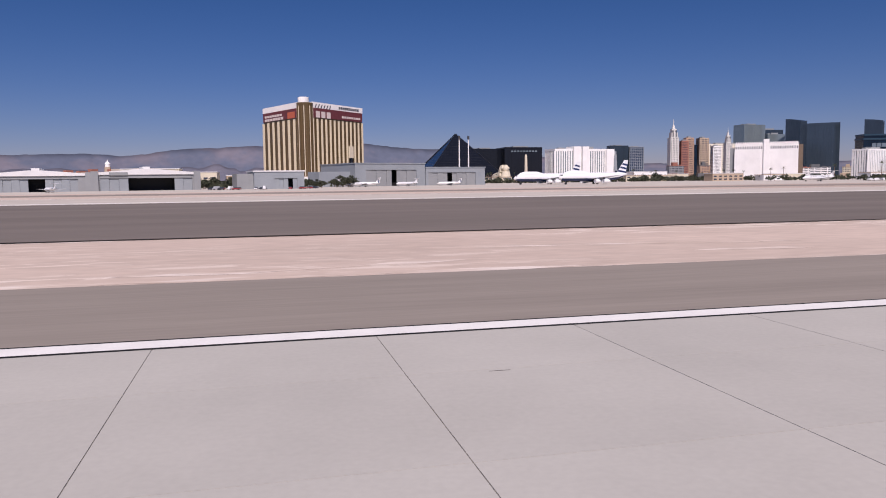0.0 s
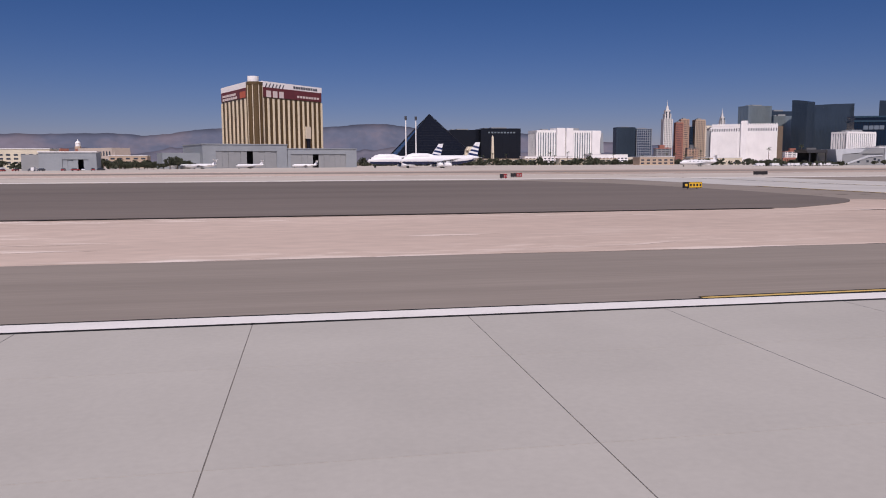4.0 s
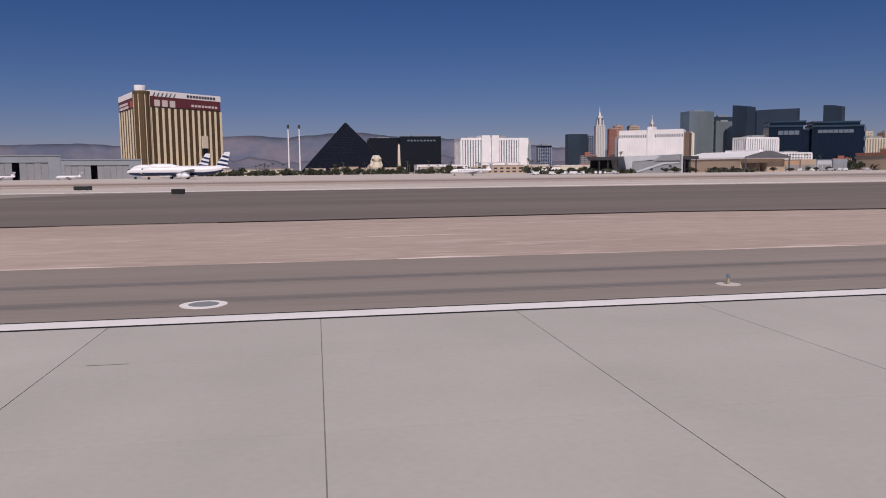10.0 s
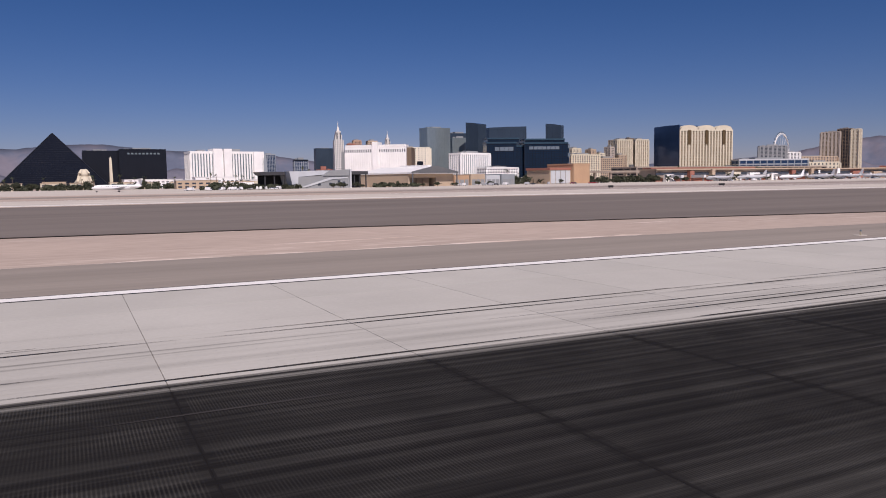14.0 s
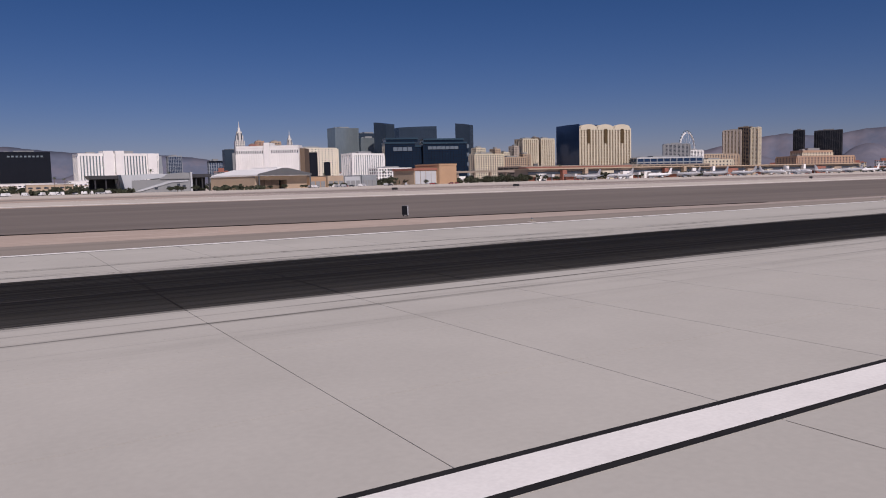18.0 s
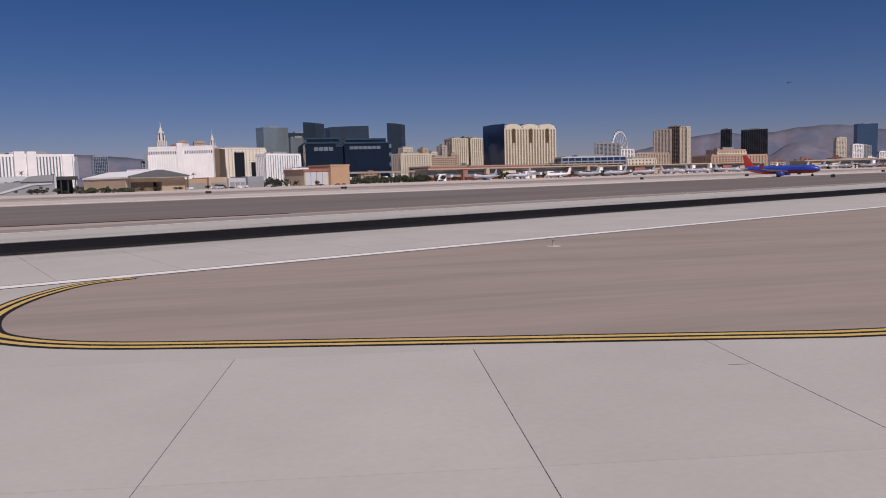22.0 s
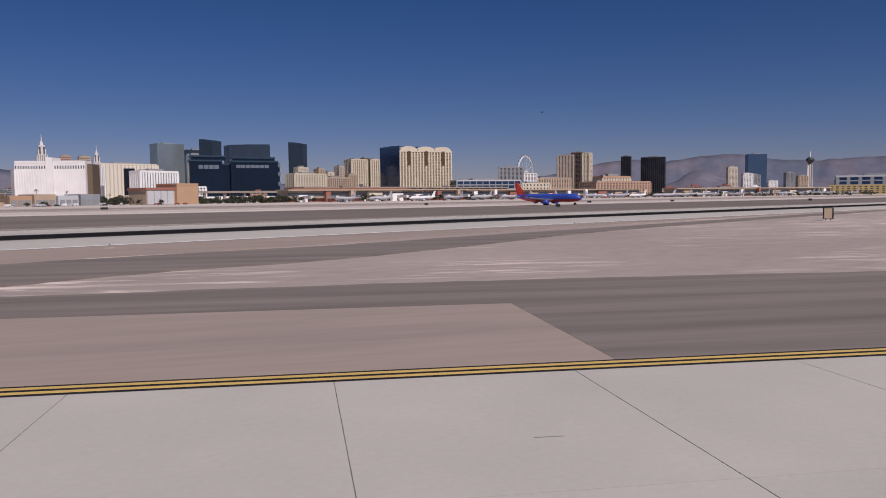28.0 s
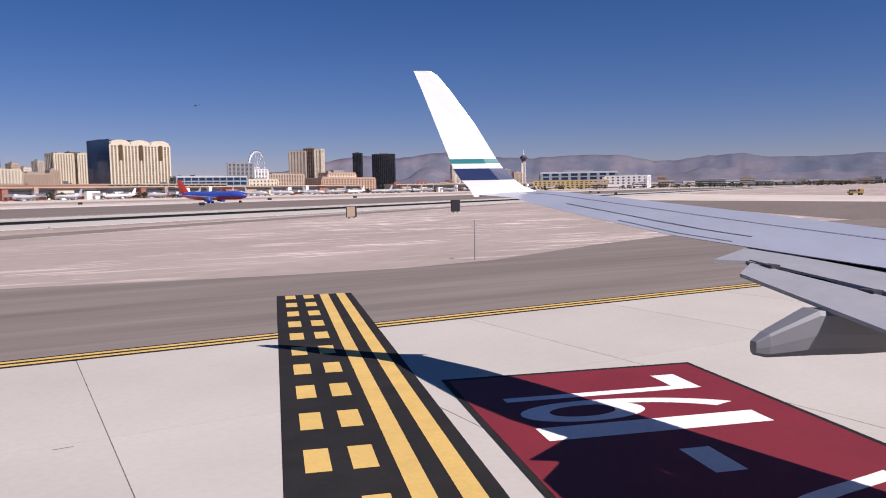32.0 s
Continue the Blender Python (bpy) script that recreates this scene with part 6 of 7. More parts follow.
def ornate_hotel():
    """A long beige hotel with arched windows, a taller end block and a domed cupola."""
    A, B = (-346, 1602), (-153, 1433)
    t, w = tower("ornate_hotel", A, B, 32, 27, GREIGE_WALL, WINDOW, 22, 6, "long beige hotel with a white domed cupola", pier=0.5, band=0.45, proud=0.7, crown=3, plant=False)
    bm = bmesh.new()
    box(bm, w * 0.62, w + 1, -4, 34, -0.3, 32)
    end = part("end_block", bm, GREIGE_WALL, t, "taller plain beige end block")
    bm0 = bmesh.new()
    prism(bm0, [(-2, 0), (2, 0)] + [(2 * math.cos(math.pi * k / 8), 6 + 2 * math.sin(math.pi * k / 8)) for k in range(9)], -4.3, -3.8, 0, 1.0, Matrix(((1, 0, 0, 0), (0, 0, 1, 0), (0, 1, 0, 0), (0, 0, 0, 1))))
    bmesh.ops.recalc_face_normals(bm0, faces=bm0.faces[:])
    pane = mesh_of("arched_window", bm0, WINDOW)
    for i in range(11):
        for z in (4, 18):
            part("arched_window", pane, None, end, "", pose(w * (0.65 + 0.033 * i), 0, z))
    bm = bmesh.new()
    prism(bm, circle(6, 8, w * 0.42, 30), -0.3, 37)
    shaft = part("cupola_shaft", bm, TAN_WALL, t)
    bm = bmesh.new()
    prism(bm, circle(4.6, 12, w * 0.42, 30), 37, 43)
    part("lantern", bm, WHITE_WALL, shaft, "white lantern storey")
    bm = bmesh.new()
    prism(bm, circle(5.2, 12, w * 0.42, 30), 43, 47, scale=0.45)
    prism(bm, circle(0.9, 8, w * 0.42, 30), 47, 51, scale=0.4)
    part("dome", bm, WHITE_WALL, shaft, "white dome with a finial")
    for x, z in ((0.05, 32), (0.2, 30), (0.33, 33), (0.54, 32)):
        bm = bmesh.new()
        box(bm, w * x, w * x + 9, 4, 20, 25, z)
        part("roof_pavilion", bm, BRICK_WALL, t)


ornate_hotel()
rm = random.Random(12)
WALLS = [WHITE_WALL, CREAM_WALL, TAN_WALL, CREAM_WALL, ORANGE_WALL, GREY_WALL, PALE_GREY]
for i in range(30):
    a = 12.0 + i * 1.75 + rm.uniform(-0.5, 0.5)
    r = 1500 + rm.uniform(-120, 260) + max(0, a - 35) * 22
    wl = rm.choice(WALLS)
    mid_rise(590 + r * math.sin(radians(a)), -90 + r * math.cos(radians(a)), rm.uniform(22, 52), rm.uniform(18, 30), rm.uniform(10, 30), -a + rm.uniform(-14, 14), wl, rm.choice([WHITE_WALL, TAN_WALL, GREY_DARK, BRICK_WALL]), "mid-rise building on the strip with banded windows")

# ---- trees ----
LEAF = mat("dusty_leaves", (0.042, 0.048, 0.026), 0.8, spots=0.3, scale=0.6, fine=0.2, fscale=3.0)
PALM_LEAF = mat("palm_fronds", (0.06, 0.08, 0.035), 0.7, spots=0.2, scale=0.8)
BARK = mat("bark", (0.16, 0.11, 0.075), 0.9, spots=0.2, scale=1.0)


def leaf_tree(seed, h, r, name="tree", label=""):
    g = random.Random(seed)
    o = empty(name, None, label or "dusty green broadleaf tree", "tree", "trees")
    bm = bmesh.new()
    prism(bm, circle(0.28, 7), -0.3, h * 0.45, scale=0.6)
    for k in range(5):
        a = k * 72 + g.uniform(-20, 20)
        prism(bm, circle(0.12, 5), 0, h * 0.42, scale=0.3, m=pose(0, 0, h * 0.34, 0, g.uniform(25, 50), a))
    part("trunk", bm, BARK, o)
    v, f = [], []
    for k in range(260):
        u = Vector((g.gauss(0, 1), g.gauss(0, 1), g.gauss(0, 0.8)))
        u = u.normalized() * (g.uniform(0.35, 1.0) ** 0.6)
        lump = 1 + 0.25 * math.sin(3 * math.atan2(u.y, u.x) + seed) + 0.15 * math.sin(5 * u.z + seed)
        c = Vector((u.x * r * lump, u.y * r * lump, h * 0.64 + u.z * h * 0.34))
        s = g.uniform(0.25, 0.55) * r * 0.32
        q = Euler((g.uniform(0, 6), g.uniform(0, 6), g.uniform(0, 6))).to_matrix()
        n0 = len(v)
        v += [tuple(c + q @ Vector(p) * s) for p in ((-1, -0.6, 0), (0.2, -0.9, 0.35), (1, 0.1, 0), (0.1, 0.9, 0.3), (-0.9, 0.5, -0.2))]
        f += [(n0, n0 + 1, n0 + 2), (n0, n0 + 2, n0 + 3), (n0, n0 + 3, n0 + 4)]
    me = bpy.data.meshes.new("crown")
    me.from_pydata(v, [], f)
    me.materials.append(LEAF)
    part("crown", me, None, o)
    return o


def palm(seed, h):
    g = random.Random(seed)
    o = empty("palm_tree", None, "tall palm tree with a drooping tuft of fronds", "tree", "palms")
    bm = bmesh.new()
    prism(bm, circle(0.28, 7), -0.3, h, scale=0.65)
    part("trunk", bm, BARK, o)
    v, f = [], []
    for k in range(22):
        a, el = g.uniform(0, 6.28), g.uniform(-0.5, 1.1)
        L = g.uniform(1.7, 2.5)
        pts = []
        for j in range(4):
            t = j / 3
            rr = L * t
            pts.append(Vector((math.cos(a) * rr, math.sin(a) * rr, h + math.sin(el) * rr - 0.55 * rr * rr * 0.4)))
        s = Vector((-math.sin(a), math.cos(a), 0))
        n0 = len(v)
        for j, p in enumerate(pts):
            wd = 0.32 * (1 - j / 3.4)
            v += [tuple(p + s * wd), tuple(p - s * wd + Vector((0, 0, 0.1)))]
        f += [(n0 + 2 * j, n0 + 2 * j + 1, n0 + 2 * j + 3, n0 + 2 * j + 2) for j in range(3)]
    me = bpy.data.meshes.new("crown")
    me.from_pydata(v, [], f)
    me.materials.append(PALM_LEAF)
    part("crown", me, None, o)
    return o


kinds = [leaf_tree(1, 6.5, 3.2), leaf_tree(2, 5.0, 3.4, label="low spreading dusty green tree"), leaf_tree(3, 8.0, 3.6, label="tall dusty green tree"), palm(5, 11), palm(6, 14)]
spots_ = []
for i in range(90):
    spots_.append((rg.uniform(250, 640), rg.uniform(835, 890), rg.choice([0, 1, 1, 2, 3])))
for i in range(40):
    spots_.append((rg.uniform(560, 960), rg.uniform(610, 760), rg.choice([0, 1, 2, 3, 4])))
for i in range(30):
    spots_.append((rg.uniform(-140, 100), rg.uniform(560, 700), rg.choice([0, 1, 1, 2])))
for i in range(34):
    spots_.append((rg.uniform(1100, 1460), rg.uniform(690, 1100), rg.choice([0, 2, 3, 4, 4])))
for i in range(20):
    a, r = radians(rg.uniform(-16, 40)), rg.uniform(1300, 2600)
    spots_.append((646 + r * math.cos(a), -136 + r * math.sin(a), rg.choice([0, 1, 2, 2, 4])))
for i in range(66):
    spots_.append((rg.uniform(900, 2050), rg.uniform(660, 1000), rg.choice([0, 0, 1, 2, 2, 3, 4])))
for i in range(40):
    spots_.append((rg.uniform(820, 1300), rg.uniform(560, 590), rg.choice([0, 1, 1])))
for i in range(46):
    spots_.append((rg.uniform(548, 770), rg.uniform(500, 515) if i % 2 else rg.uniform(545, 600), 1))
for i in range(30):
    spots_.append((rg.uniform(-10, 110), rg.uniform(500, 580), rg.choice([0, 1, 1])))
first = {}
for x, y, k in spots_:
    s = rg.uniform(0.8, 1.35) * (0.6 if y < 518 else 1)
    m = pose(x, y, 0, 0, 0, rg.uniform(0, 360)) @ Matrix.Diagonal((s, s, s * rg.uniform(0.85, 1.1), 1))
    if k not in first:
        first[k] = 1
        kinds[k].matrix_basis = m
    else:
        c = copy_thing(kinds[k], m)
        c.matrix_basis = m


# far belt of small trees along the city's edge
def far_clump(g, v, f, cx, cy, wd, ht):
    """A small ragged tree or bush far off."""
    for k in range(16):
        c = Vector((cx + g.gauss(0, wd * 0.5), cy + g.gauss(0, wd * 0.5), ht * g.uniform(0.12, 1.0)))
        q = Euler((g.uniform(0, 6), g.uniform(0, 6), g.uniform(0, 6))).to_matrix()
        s_ = g.uniform(0.8, 1.7)
        n0 = len(v)
        v += [tuple(c + q @ Vector(p) * s_) for p in ((-1, -0.6, 0), (1, -0.3, 0.3), (0.2, 1, 0), (-0.8, 0.6, -0.2))]
        f += [(n0, n0 + 1, n0 + 2), (n0, n0 + 2, n0 + 3)]


fw = random.Random(31)
fv, ff = [], []
for i in range(900):
    a, r = radians(fw.uniform(-16, 46)), fw.uniform(1150, 2700)
    cx, cy = 646 + r * math.cos(a), -136 + r * math.sin(a)
    wd, ht = fw.uniform(2, 6), fw.uniform(3, 8)
    far_clump(fw, fv, ff, cx, cy, wd, ht)
# denser belts of shrubs behind the aprons
for x0, x1, y0, y1, n_, hm in ((240, 660, 835, 890, 260, 5.5), (560, 960, 640, 760, 130, 6), (810, 1010, 572, 605, 90, 6), (1000, 1320, 612, 640, 60, 5), (-150, 110, 560, 700, 130, 5.5), (535, 600, 515, 530, 40, 3.2), (655, 690, 500, 512, 14, 3.0), (1300, 2000, 620, 900, 180, 6)):
    for i in range(n_):
        far_clump(fw, fv, ff, fw.uniform(x0, x1), fw.uniform(y0, y1), fw.uniform(2, 5), fw.uniform(0.45, 1.0) * hm)
fme = bpy.data.meshes.new("far_trees")
fme.from_pydata(fv, [], ff)
fme.materials.append(LEAF)
tagged(new("far_trees", fme), "far belt of small dusty green trees before the city", "trees", kind="stuff")


# ---- aircraft ----
AIR_WHITE = mat("aircraft_white", (0.80, 0.80, 0.80), 0.35, spots=0.03, scale=0.3)
AIR_BLUE = mat("aircraft_blue", (0.035, 0.075, 0.40), 0.35, spots=0.05, scale=0.3)
AIR_RED = mat("aircraft_red", (0.50, 0.045, 0.03), 0.35, spots=0.05, scale=0.3)
AIR_NAVY = mat("aircraft_navy", (0.01, 0.025, 0.10), 0.35)
AIR_GREY = mat("aircraft_grey", (0.50, 0.52, 0.55), 0.4, spots=0.04, scale=0.3)
TYRE = mat("tyre", (0.02, 0.02, 0.022), 0.85)


def hexa(bm, a, b, slot=0):
    """A solid between two quads of points."""
    v = [bm.verts.new(p) for p in (*a, *b)]
    for f in ((3, 2, 1, 0), (4, 5, 6, 7), (0, 1, 5, 4), (1, 2, 6, 5), (2, 3, 7, 6), (3, 0, 4, 7)):
        bm.faces.new([v[i] for i in f]).material_index = slot
    bmesh.ops.recalc_face_normals(bm, faces=bm.faces[:])


def chord(x0, x1, y, z, t):
    """A wing section as a quad: leading edge x0, trailing edge x1."""
    return [(x0, y, z), (x0 - (x0 - x1) * 0.35, y, z + t), (x1, y, z), (x0 - (x0 - x1) * 0.35, y, z - t)]


def airliner(name, L, body, belly, fin, label, m, span=1.0, hump=False, rear=False, stripes=None, group="", winglet=None):
    r = L * 0.056
    zc = r * 1.75
    o = empty(name, m, label, "aircraft", group)
    prof = [(0.5, 0.02, -0.25), (0.49, 0.30, -0.2), (0.47, 0.55, -0.12), (0.43, 0.82, -0.05), (0.38, 0.98, 0), (0.32, 1, 0), (-0.22, 1, 0), (-0.34, 0.82, 0.14), (-0.43, 0.5, 0.36), (-0.5, 0.14, 0.52)]
    bm = bmesh.new()
    lathe(bm, [(x * L, k * r, zc + dz * r) for x, k, dz in prof], 18)
    fus = part("fuselage", bm, body, o)
    bm = bmesh.new()
    n = 8
    loops = []
    for x, k, dz in prof[2:9]:
        loops.append([bm.verts.new((x * L, 1.015 * k * r * math.cos(a), zc + dz * r + 1.015 * k * r * math.sin(a))) for a in [math.pi + math.pi * (0.12 + 0.76 * i / n) for i in range(n + 1)]])
    for a, b in zip(loops, loops[1:]):
        for i in range(n):
            bm.faces.new((a[i], a[i + 1], b[i + 1], b[i])).smooth = True
    part("belly", bm, belly, fus)
    if hump:
        bm = bmesh.new()
        lathe(bm, [(0.44 * L, 0.1 * r, zc + 0.5 * r), (0.40 * L, 0.55 * r, zc + 0.62 * r), (0.34 * L, 0.78 * r, zc + 0.7 * r), (0.16 * L, 0.78 * r, zc + 0.7 * r), (0.04 * L, 0.3 * r, zc + 0.6 * r)], 14)
        part("upper_deck", bm, body, fus)
    bm = bmesh.new()
    box(bm, 0, 0.42, -0.04, 0.04, zc + 0.26 * r, zc + 0.5 * r)
    pane = mesh_of("window", bm, WINDOW)
    for s in (-1, 1):
        for i in range(int(L * 0.62 / 1.1)):
            if not (group and s > 0):
                part("window", pane, None, fus, "", pose(-0.26 * L + i * 1.1, s * r * 0.955, 0))
    bm = bmesh.new()
    box(bm, 0.452 * L, 0.474 * L, -r * 0.45, r * 0.45, zc + 0.30 * r, zc + 0.52 * r)
    part("cockpit_window", bm, BLACK_GLASS, fus)
    hs = L * 0.46 * span
    for s in (-1, 1):
        bm = bmesh.new()
        hexa(bm, chord(0.12 * L, -0.10 * L, s * r * 0.5, zc - 0.55 * r, 0.35), chord(-0.10 * L, -0.145 * L, s * hs, zc + 0.25 * r, 0.08))
        wing = part("wing", bm, AIR_GREY, o)
        if winglet:
            bm = bmesh.new()
            hexa(bm, chord(-0.10 * L, -0.145 * L, s * hs, zc + 0.25 * r, 0.06), chord(-0.135 * L, -0.155 * L, s * (hs + 0.5), zc + 0.25 * r + 2.3, 0.04))
            part("winglet", bm, winglet, wing)
        for k in ([0.34] if not hump else [0.40, 0.68]):
            if rear:
                continue
            bm = bmesh.new()
            ey, ex_ = s * hs * k, 0.10 * L - hs * k * 0.42
            lathe(bm, [(ex_ + L * 0.045, 0.75 * r * 0.5, 0), (ex_ + L * 0.05, 0.95 * r * 0.5, 0), (ex_, 0.95 * r * 0.5, 0), (ex_ - L * 0.05, 0.55 * r * 0.5, 0)], 14, pose(0, ey, zc - 1.05 * r))
            e = part("engine", bm, body, wing)
            bm = bmesh.new()
            box(bm, ex_ - L * 0.05, ex_ + L * 0.02, ey - 0.12, ey + 0.12, zc - 0.75 * r, zc - 0.3 * r)
            part("pylon", bm, AIR_GREY, wing)
        if rear:
            bm = bmesh.new()
            lathe(bm, [(-0.24 * L, 0.42 * r, 0), (-0.26 * L, 0.5 * r, 0), (-0.34 * L, 0.5 * r, 0), (-0.37 * L, 0.3 * r, 0)], 12, pose(0, s * r * 1.35, zc + 0.35 * r))
            part("engine", bm, body, o)
        hz = zc + 0.35 * r if not rear else zc + L * 0.165
        bm = bmesh.new()
        hexa(bm, chord(-0.40 * L, -0.485 * L, s * (r * 0.2 if not rear else 0.05), hz, 0.12), chord(-0.47 * L, -0.505 * L, s * L * 0.17, hz + 0.5, 0.05))
        part("tailplane", bm, AIR_GREY if not rear else body, o)
    bm = bmesh.new()
    zt = zc + 0.55 * r
    q = lambda x0, x1, z: [(x0, 0.0, z), (x0 - (x0 - x1) * 0.35, 0.16, z), (x1, 0.0, z), (x0 - (x0 - x1) * 0.35, -0.16, z)]
    ft = zc + L * 0.215 if not rear else zc + L * 0.17
    hexa(bm, q(-0.33 * L, -0.475 * L, zt), q(-0.455 * L, -0.515 * L, ft))
    tail = part("tail_fin", bm, fin, o)
    if stripes:
        for k in range(3):
            bm = bmesh.new()
            z0, z1 = zt + (ft - zt) * (0.18 + k * 0.25), zt + (ft - zt) * (0.30 + k * 0.25)
            xa = lambda z: -0.33 * L + (-0.455 + 0.33) * L * (z - zt) / (ft - zt)
            for s in (-1, 1):
                vs = [bm.verts.new(p) for p in ((xa(z0) - 0.2, s * 0.2, z0), (xa(z0) - 0.13 * L * (1 - 0.5 * k / 3), s * 0.2, z0 - 1.2), (xa(z0) - 0.13 * L * (1 - 0.5 * k / 3), s * 0.2, z1 - 1.2), (xa(z1) - 0.2, s * 0.2, z1))]
                bm.faces.new(vs)
            part("tail_stripe", bm, stripes, tail)
    for gx, gy in ((0.40 * L, 0), (-0.03 * L, r * 0.9), (-0.03 * L, -r * 0.9)):
        bm = bmesh.new()
        wr = r * 0.28
        prism(bm, circle(0.12, 6), wr, zc - 0.5 * r, m=pose(gx, gy, 0))
        gr = part("landing_gear", bm, AIR_GREY, o)
        for dy in (-0.28, 0.28):
            bm = bmesh.new()
            prism(bm, circle(wr, 12), -0.14, 0.14, m=pose(gx, gy + dy, wr - 0.10, 90, 0, 0))
            part("wheel", bm, TYRE, gr)
    return o


airliner("jumbo_jet", 58, AIR_WHITE, AIR_NAVY, AIR_WHITE, "white jumbo jet with blue belly and striped tail", pose(281, 519, -0.07, 0, 0, 184), 0.95, True, stripes=AIR_NAVY, group="jumbo jets")
airliner("jumbo_jet", 58, AIR_WHITE, AIR_NAVY, AIR_WHITE, "white jumbo jet with striped tail parked behind another", pose(262, 566, -0.07, 0, 0, 182), 0.95, True, stripes=AIR_NAVY, group="jumbo jets")
airliner("airliner", 31.5, AIR_BLUE, AIR_RED, AIR_RED, "blue and red twin-engine airliner waiting on the taxiway", pose(870, 110, -0.05, 0, 0, -72), 1.05, winglet=AIR_RED)
jets = [(-78, 440, 120, 18), (112, 560, 160, 24), (146, 566, -150, 22), (186, 590, 170, 20), (100, 552, 30, 22), (-110, 430, 10, 18)]
for x, y, rz, L in jets:
    airliner("business_jet", L, AIR_WHITE, AIR_WHITE, AIR_WHITE, "white business jet parked before the hangars", pose(x, y, -0.07, 0, 0, rz), 0.9, rear=True, group="business jets")
airliner("airliner", 31, AIR_WHITE, AIR_WHITE, AIR_WHITE, "white airliner with rear engines parked on the apron", pose(478, 516, -0.07, 0, 0, 182), 0.95, rear=True)
liner = airliner("airliner", 34, AIR_WHITE, AIR_GREY, AIR_WHITE, "white airliner parked at a terminal gate", pose(1045, 545, -0.07, 0, 0, 95), group="gate airliners")
for i in range(1, 14):
    c = copy_thing(liner, pose(1045 + i * 44 + rg.uniform(-5, 5), 545 - i * 4 + rg.uniform(-4, 4), -0.07, 0, 0, rg.choice([92, 88, 100, -85, 175])))
for i in range(7):
    copy_thing(liner, pose(1660 + i * 46, 500 - i * 14, -0.07, 0, 0, rg.choice([80, 70, 160, -100])))
h = empty("helicopter", pose(850, 95, 37.5, 0, 0, 160) @ Matrix.Diagonal((0.27, 0.27, 0.27, 1)), "small dark helicopter flying above the field", "helicopter")
bm = bmesh.new()
lathe(bm, [(2.2, 0.1, 0), (1.8, 0.6, 0), (0.6, 0.9, 0.05), (-1.0, 0.75, 0.15), (-2.0, 0.25, 0.35), (-5.5, 0.14, 0.55)], 12)
part("cabin", bm, DARK_METAL, h)
bm = bmesh.new()
box(bm, -5, 5, -0.13, 0.13, 1.5, 1.56)
box(bm, -0.1, 0.1, -0.1, 0.1, 0.7, 1.5)
part("rotor", bm, DARK_METAL, h)
bm = bmesh.new()
box(bm, -5.9, -5.3, -0.05, 0.05, 0.3, 1.7)
part("tail_fin", bm, DARK_METAL, h)
for s in (-0.8, 0.8):
    bm = bmesh.new()
    box(bm, -1.5, 1.8, s - 0.06, s + 0.06, -1.4, -1.28)
    part("skid", bm, DARK_METAL, h)

# ---- airfield signs, markers, lights ----
SIGN_YELLOW = mat("sign_yellow", (0.80, 0.47, 0.03), 0.5, spots=0.05, scale=2)
SIGN_BLACK = mat("sign_black", (0.015, 0.015, 0.016), 0.5)
SIGN_RED = mat("sign_red", (0.33, 0.02, 0.02), 0.5)


def airfield_sign(x, y, w, h, rz, faces, label, name="airfield_sign", legs=2):
    """A low sign box on legs; faces: rows of (from, to, material, bars, material of bars) across its width."""
    o = empty(name, pose(x, y, -0.1, 0, 0, rz), label, "sign", "airfield signs")
    bm = bmesh.new()
    box(bm, -w / 2, w / 2, -0.12, 0.12, 0.25, 0.25 + h)
    part("box", bm, SIGN_BLACK, o)
    for a, b, mt, n, bmt in faces:
        bm = bmesh.new()
        x0, x1 = -w / 2 + a * w + 0.04, -w / 2 + b * w - 0.04
        box(bm, x0, x1, -0.15, -0.11, 0.31, 0.19 + h)
        f = part("face", bm, mt, o)
        for k in range(n):
            p = (x1 - x0) / n
            bm = bmesh.new()
            box(bm, x0 + p * (k + 0.25), x0 + p * (k + 0.75), -0.17, -0.145, 0.25 + h * 0.3, 0.25 + h * 0.7)
            part("lettering", bm, bmt, f, "writing shown as bars")
    for k in range(legs):
        bm = bmesh.new()
        xx = -w / 2 + (k + 0.5) * w / legs
        box(bm, xx - 0.06, xx + 0.06, -0.06, 0.06, 0.02, 0.26)
        part("leg", bm, DARK_METAL, o)
    bm = bmesh.new()
    box(bm, -w / 2 - 0.5, w / 2 + 0.5, -0.6, 0.6, -0.05, 0.03)
    part("pad", bm, CONCRETE_FAR, o, "pale concrete pad")
    return o


def distance_board(x, y, w, h, rz, label):
    """A runway distance board: a pale box with a black panel on both faces, on a concrete pad."""
    o = empty("distance_board", pose(x, y, -0.1, 0, 0, rz), label, "sign", "distance boards")
    bm = bmesh.new()
    box(bm, -w / 2, w / 2, -0.06, 0.06, 0.2, 0.2 + h)
    part("box", bm, PALE_GREY, o)
    for s in (-1, 1):
        bm = bmesh.new()
        box(bm, -w / 2 + 0.03, w / 2 - 0.03, s * 0.075 - 0.02, s * 0.075 + 0.02, 0.23, 0.17 + h)
        part("face", bm, SIGN_BLACK, o)
    for k in (-0.35, 0.35):
        bm = bmesh.new()
        box(bm, k * w - 0.05, k * w + 0.05, -0.05, 0.05, 0.0, 0.21)
        part("leg", bm, DARK_METAL, o)
    bm = bmesh.new()
    box(bm, -w / 2 - 0.35, w / 2 + 0.35, -0.7, 0.7, -0.05, 0.03)
    part("pad", bm, CONCRETE_FAR, o, "pale concrete pad")
    return o


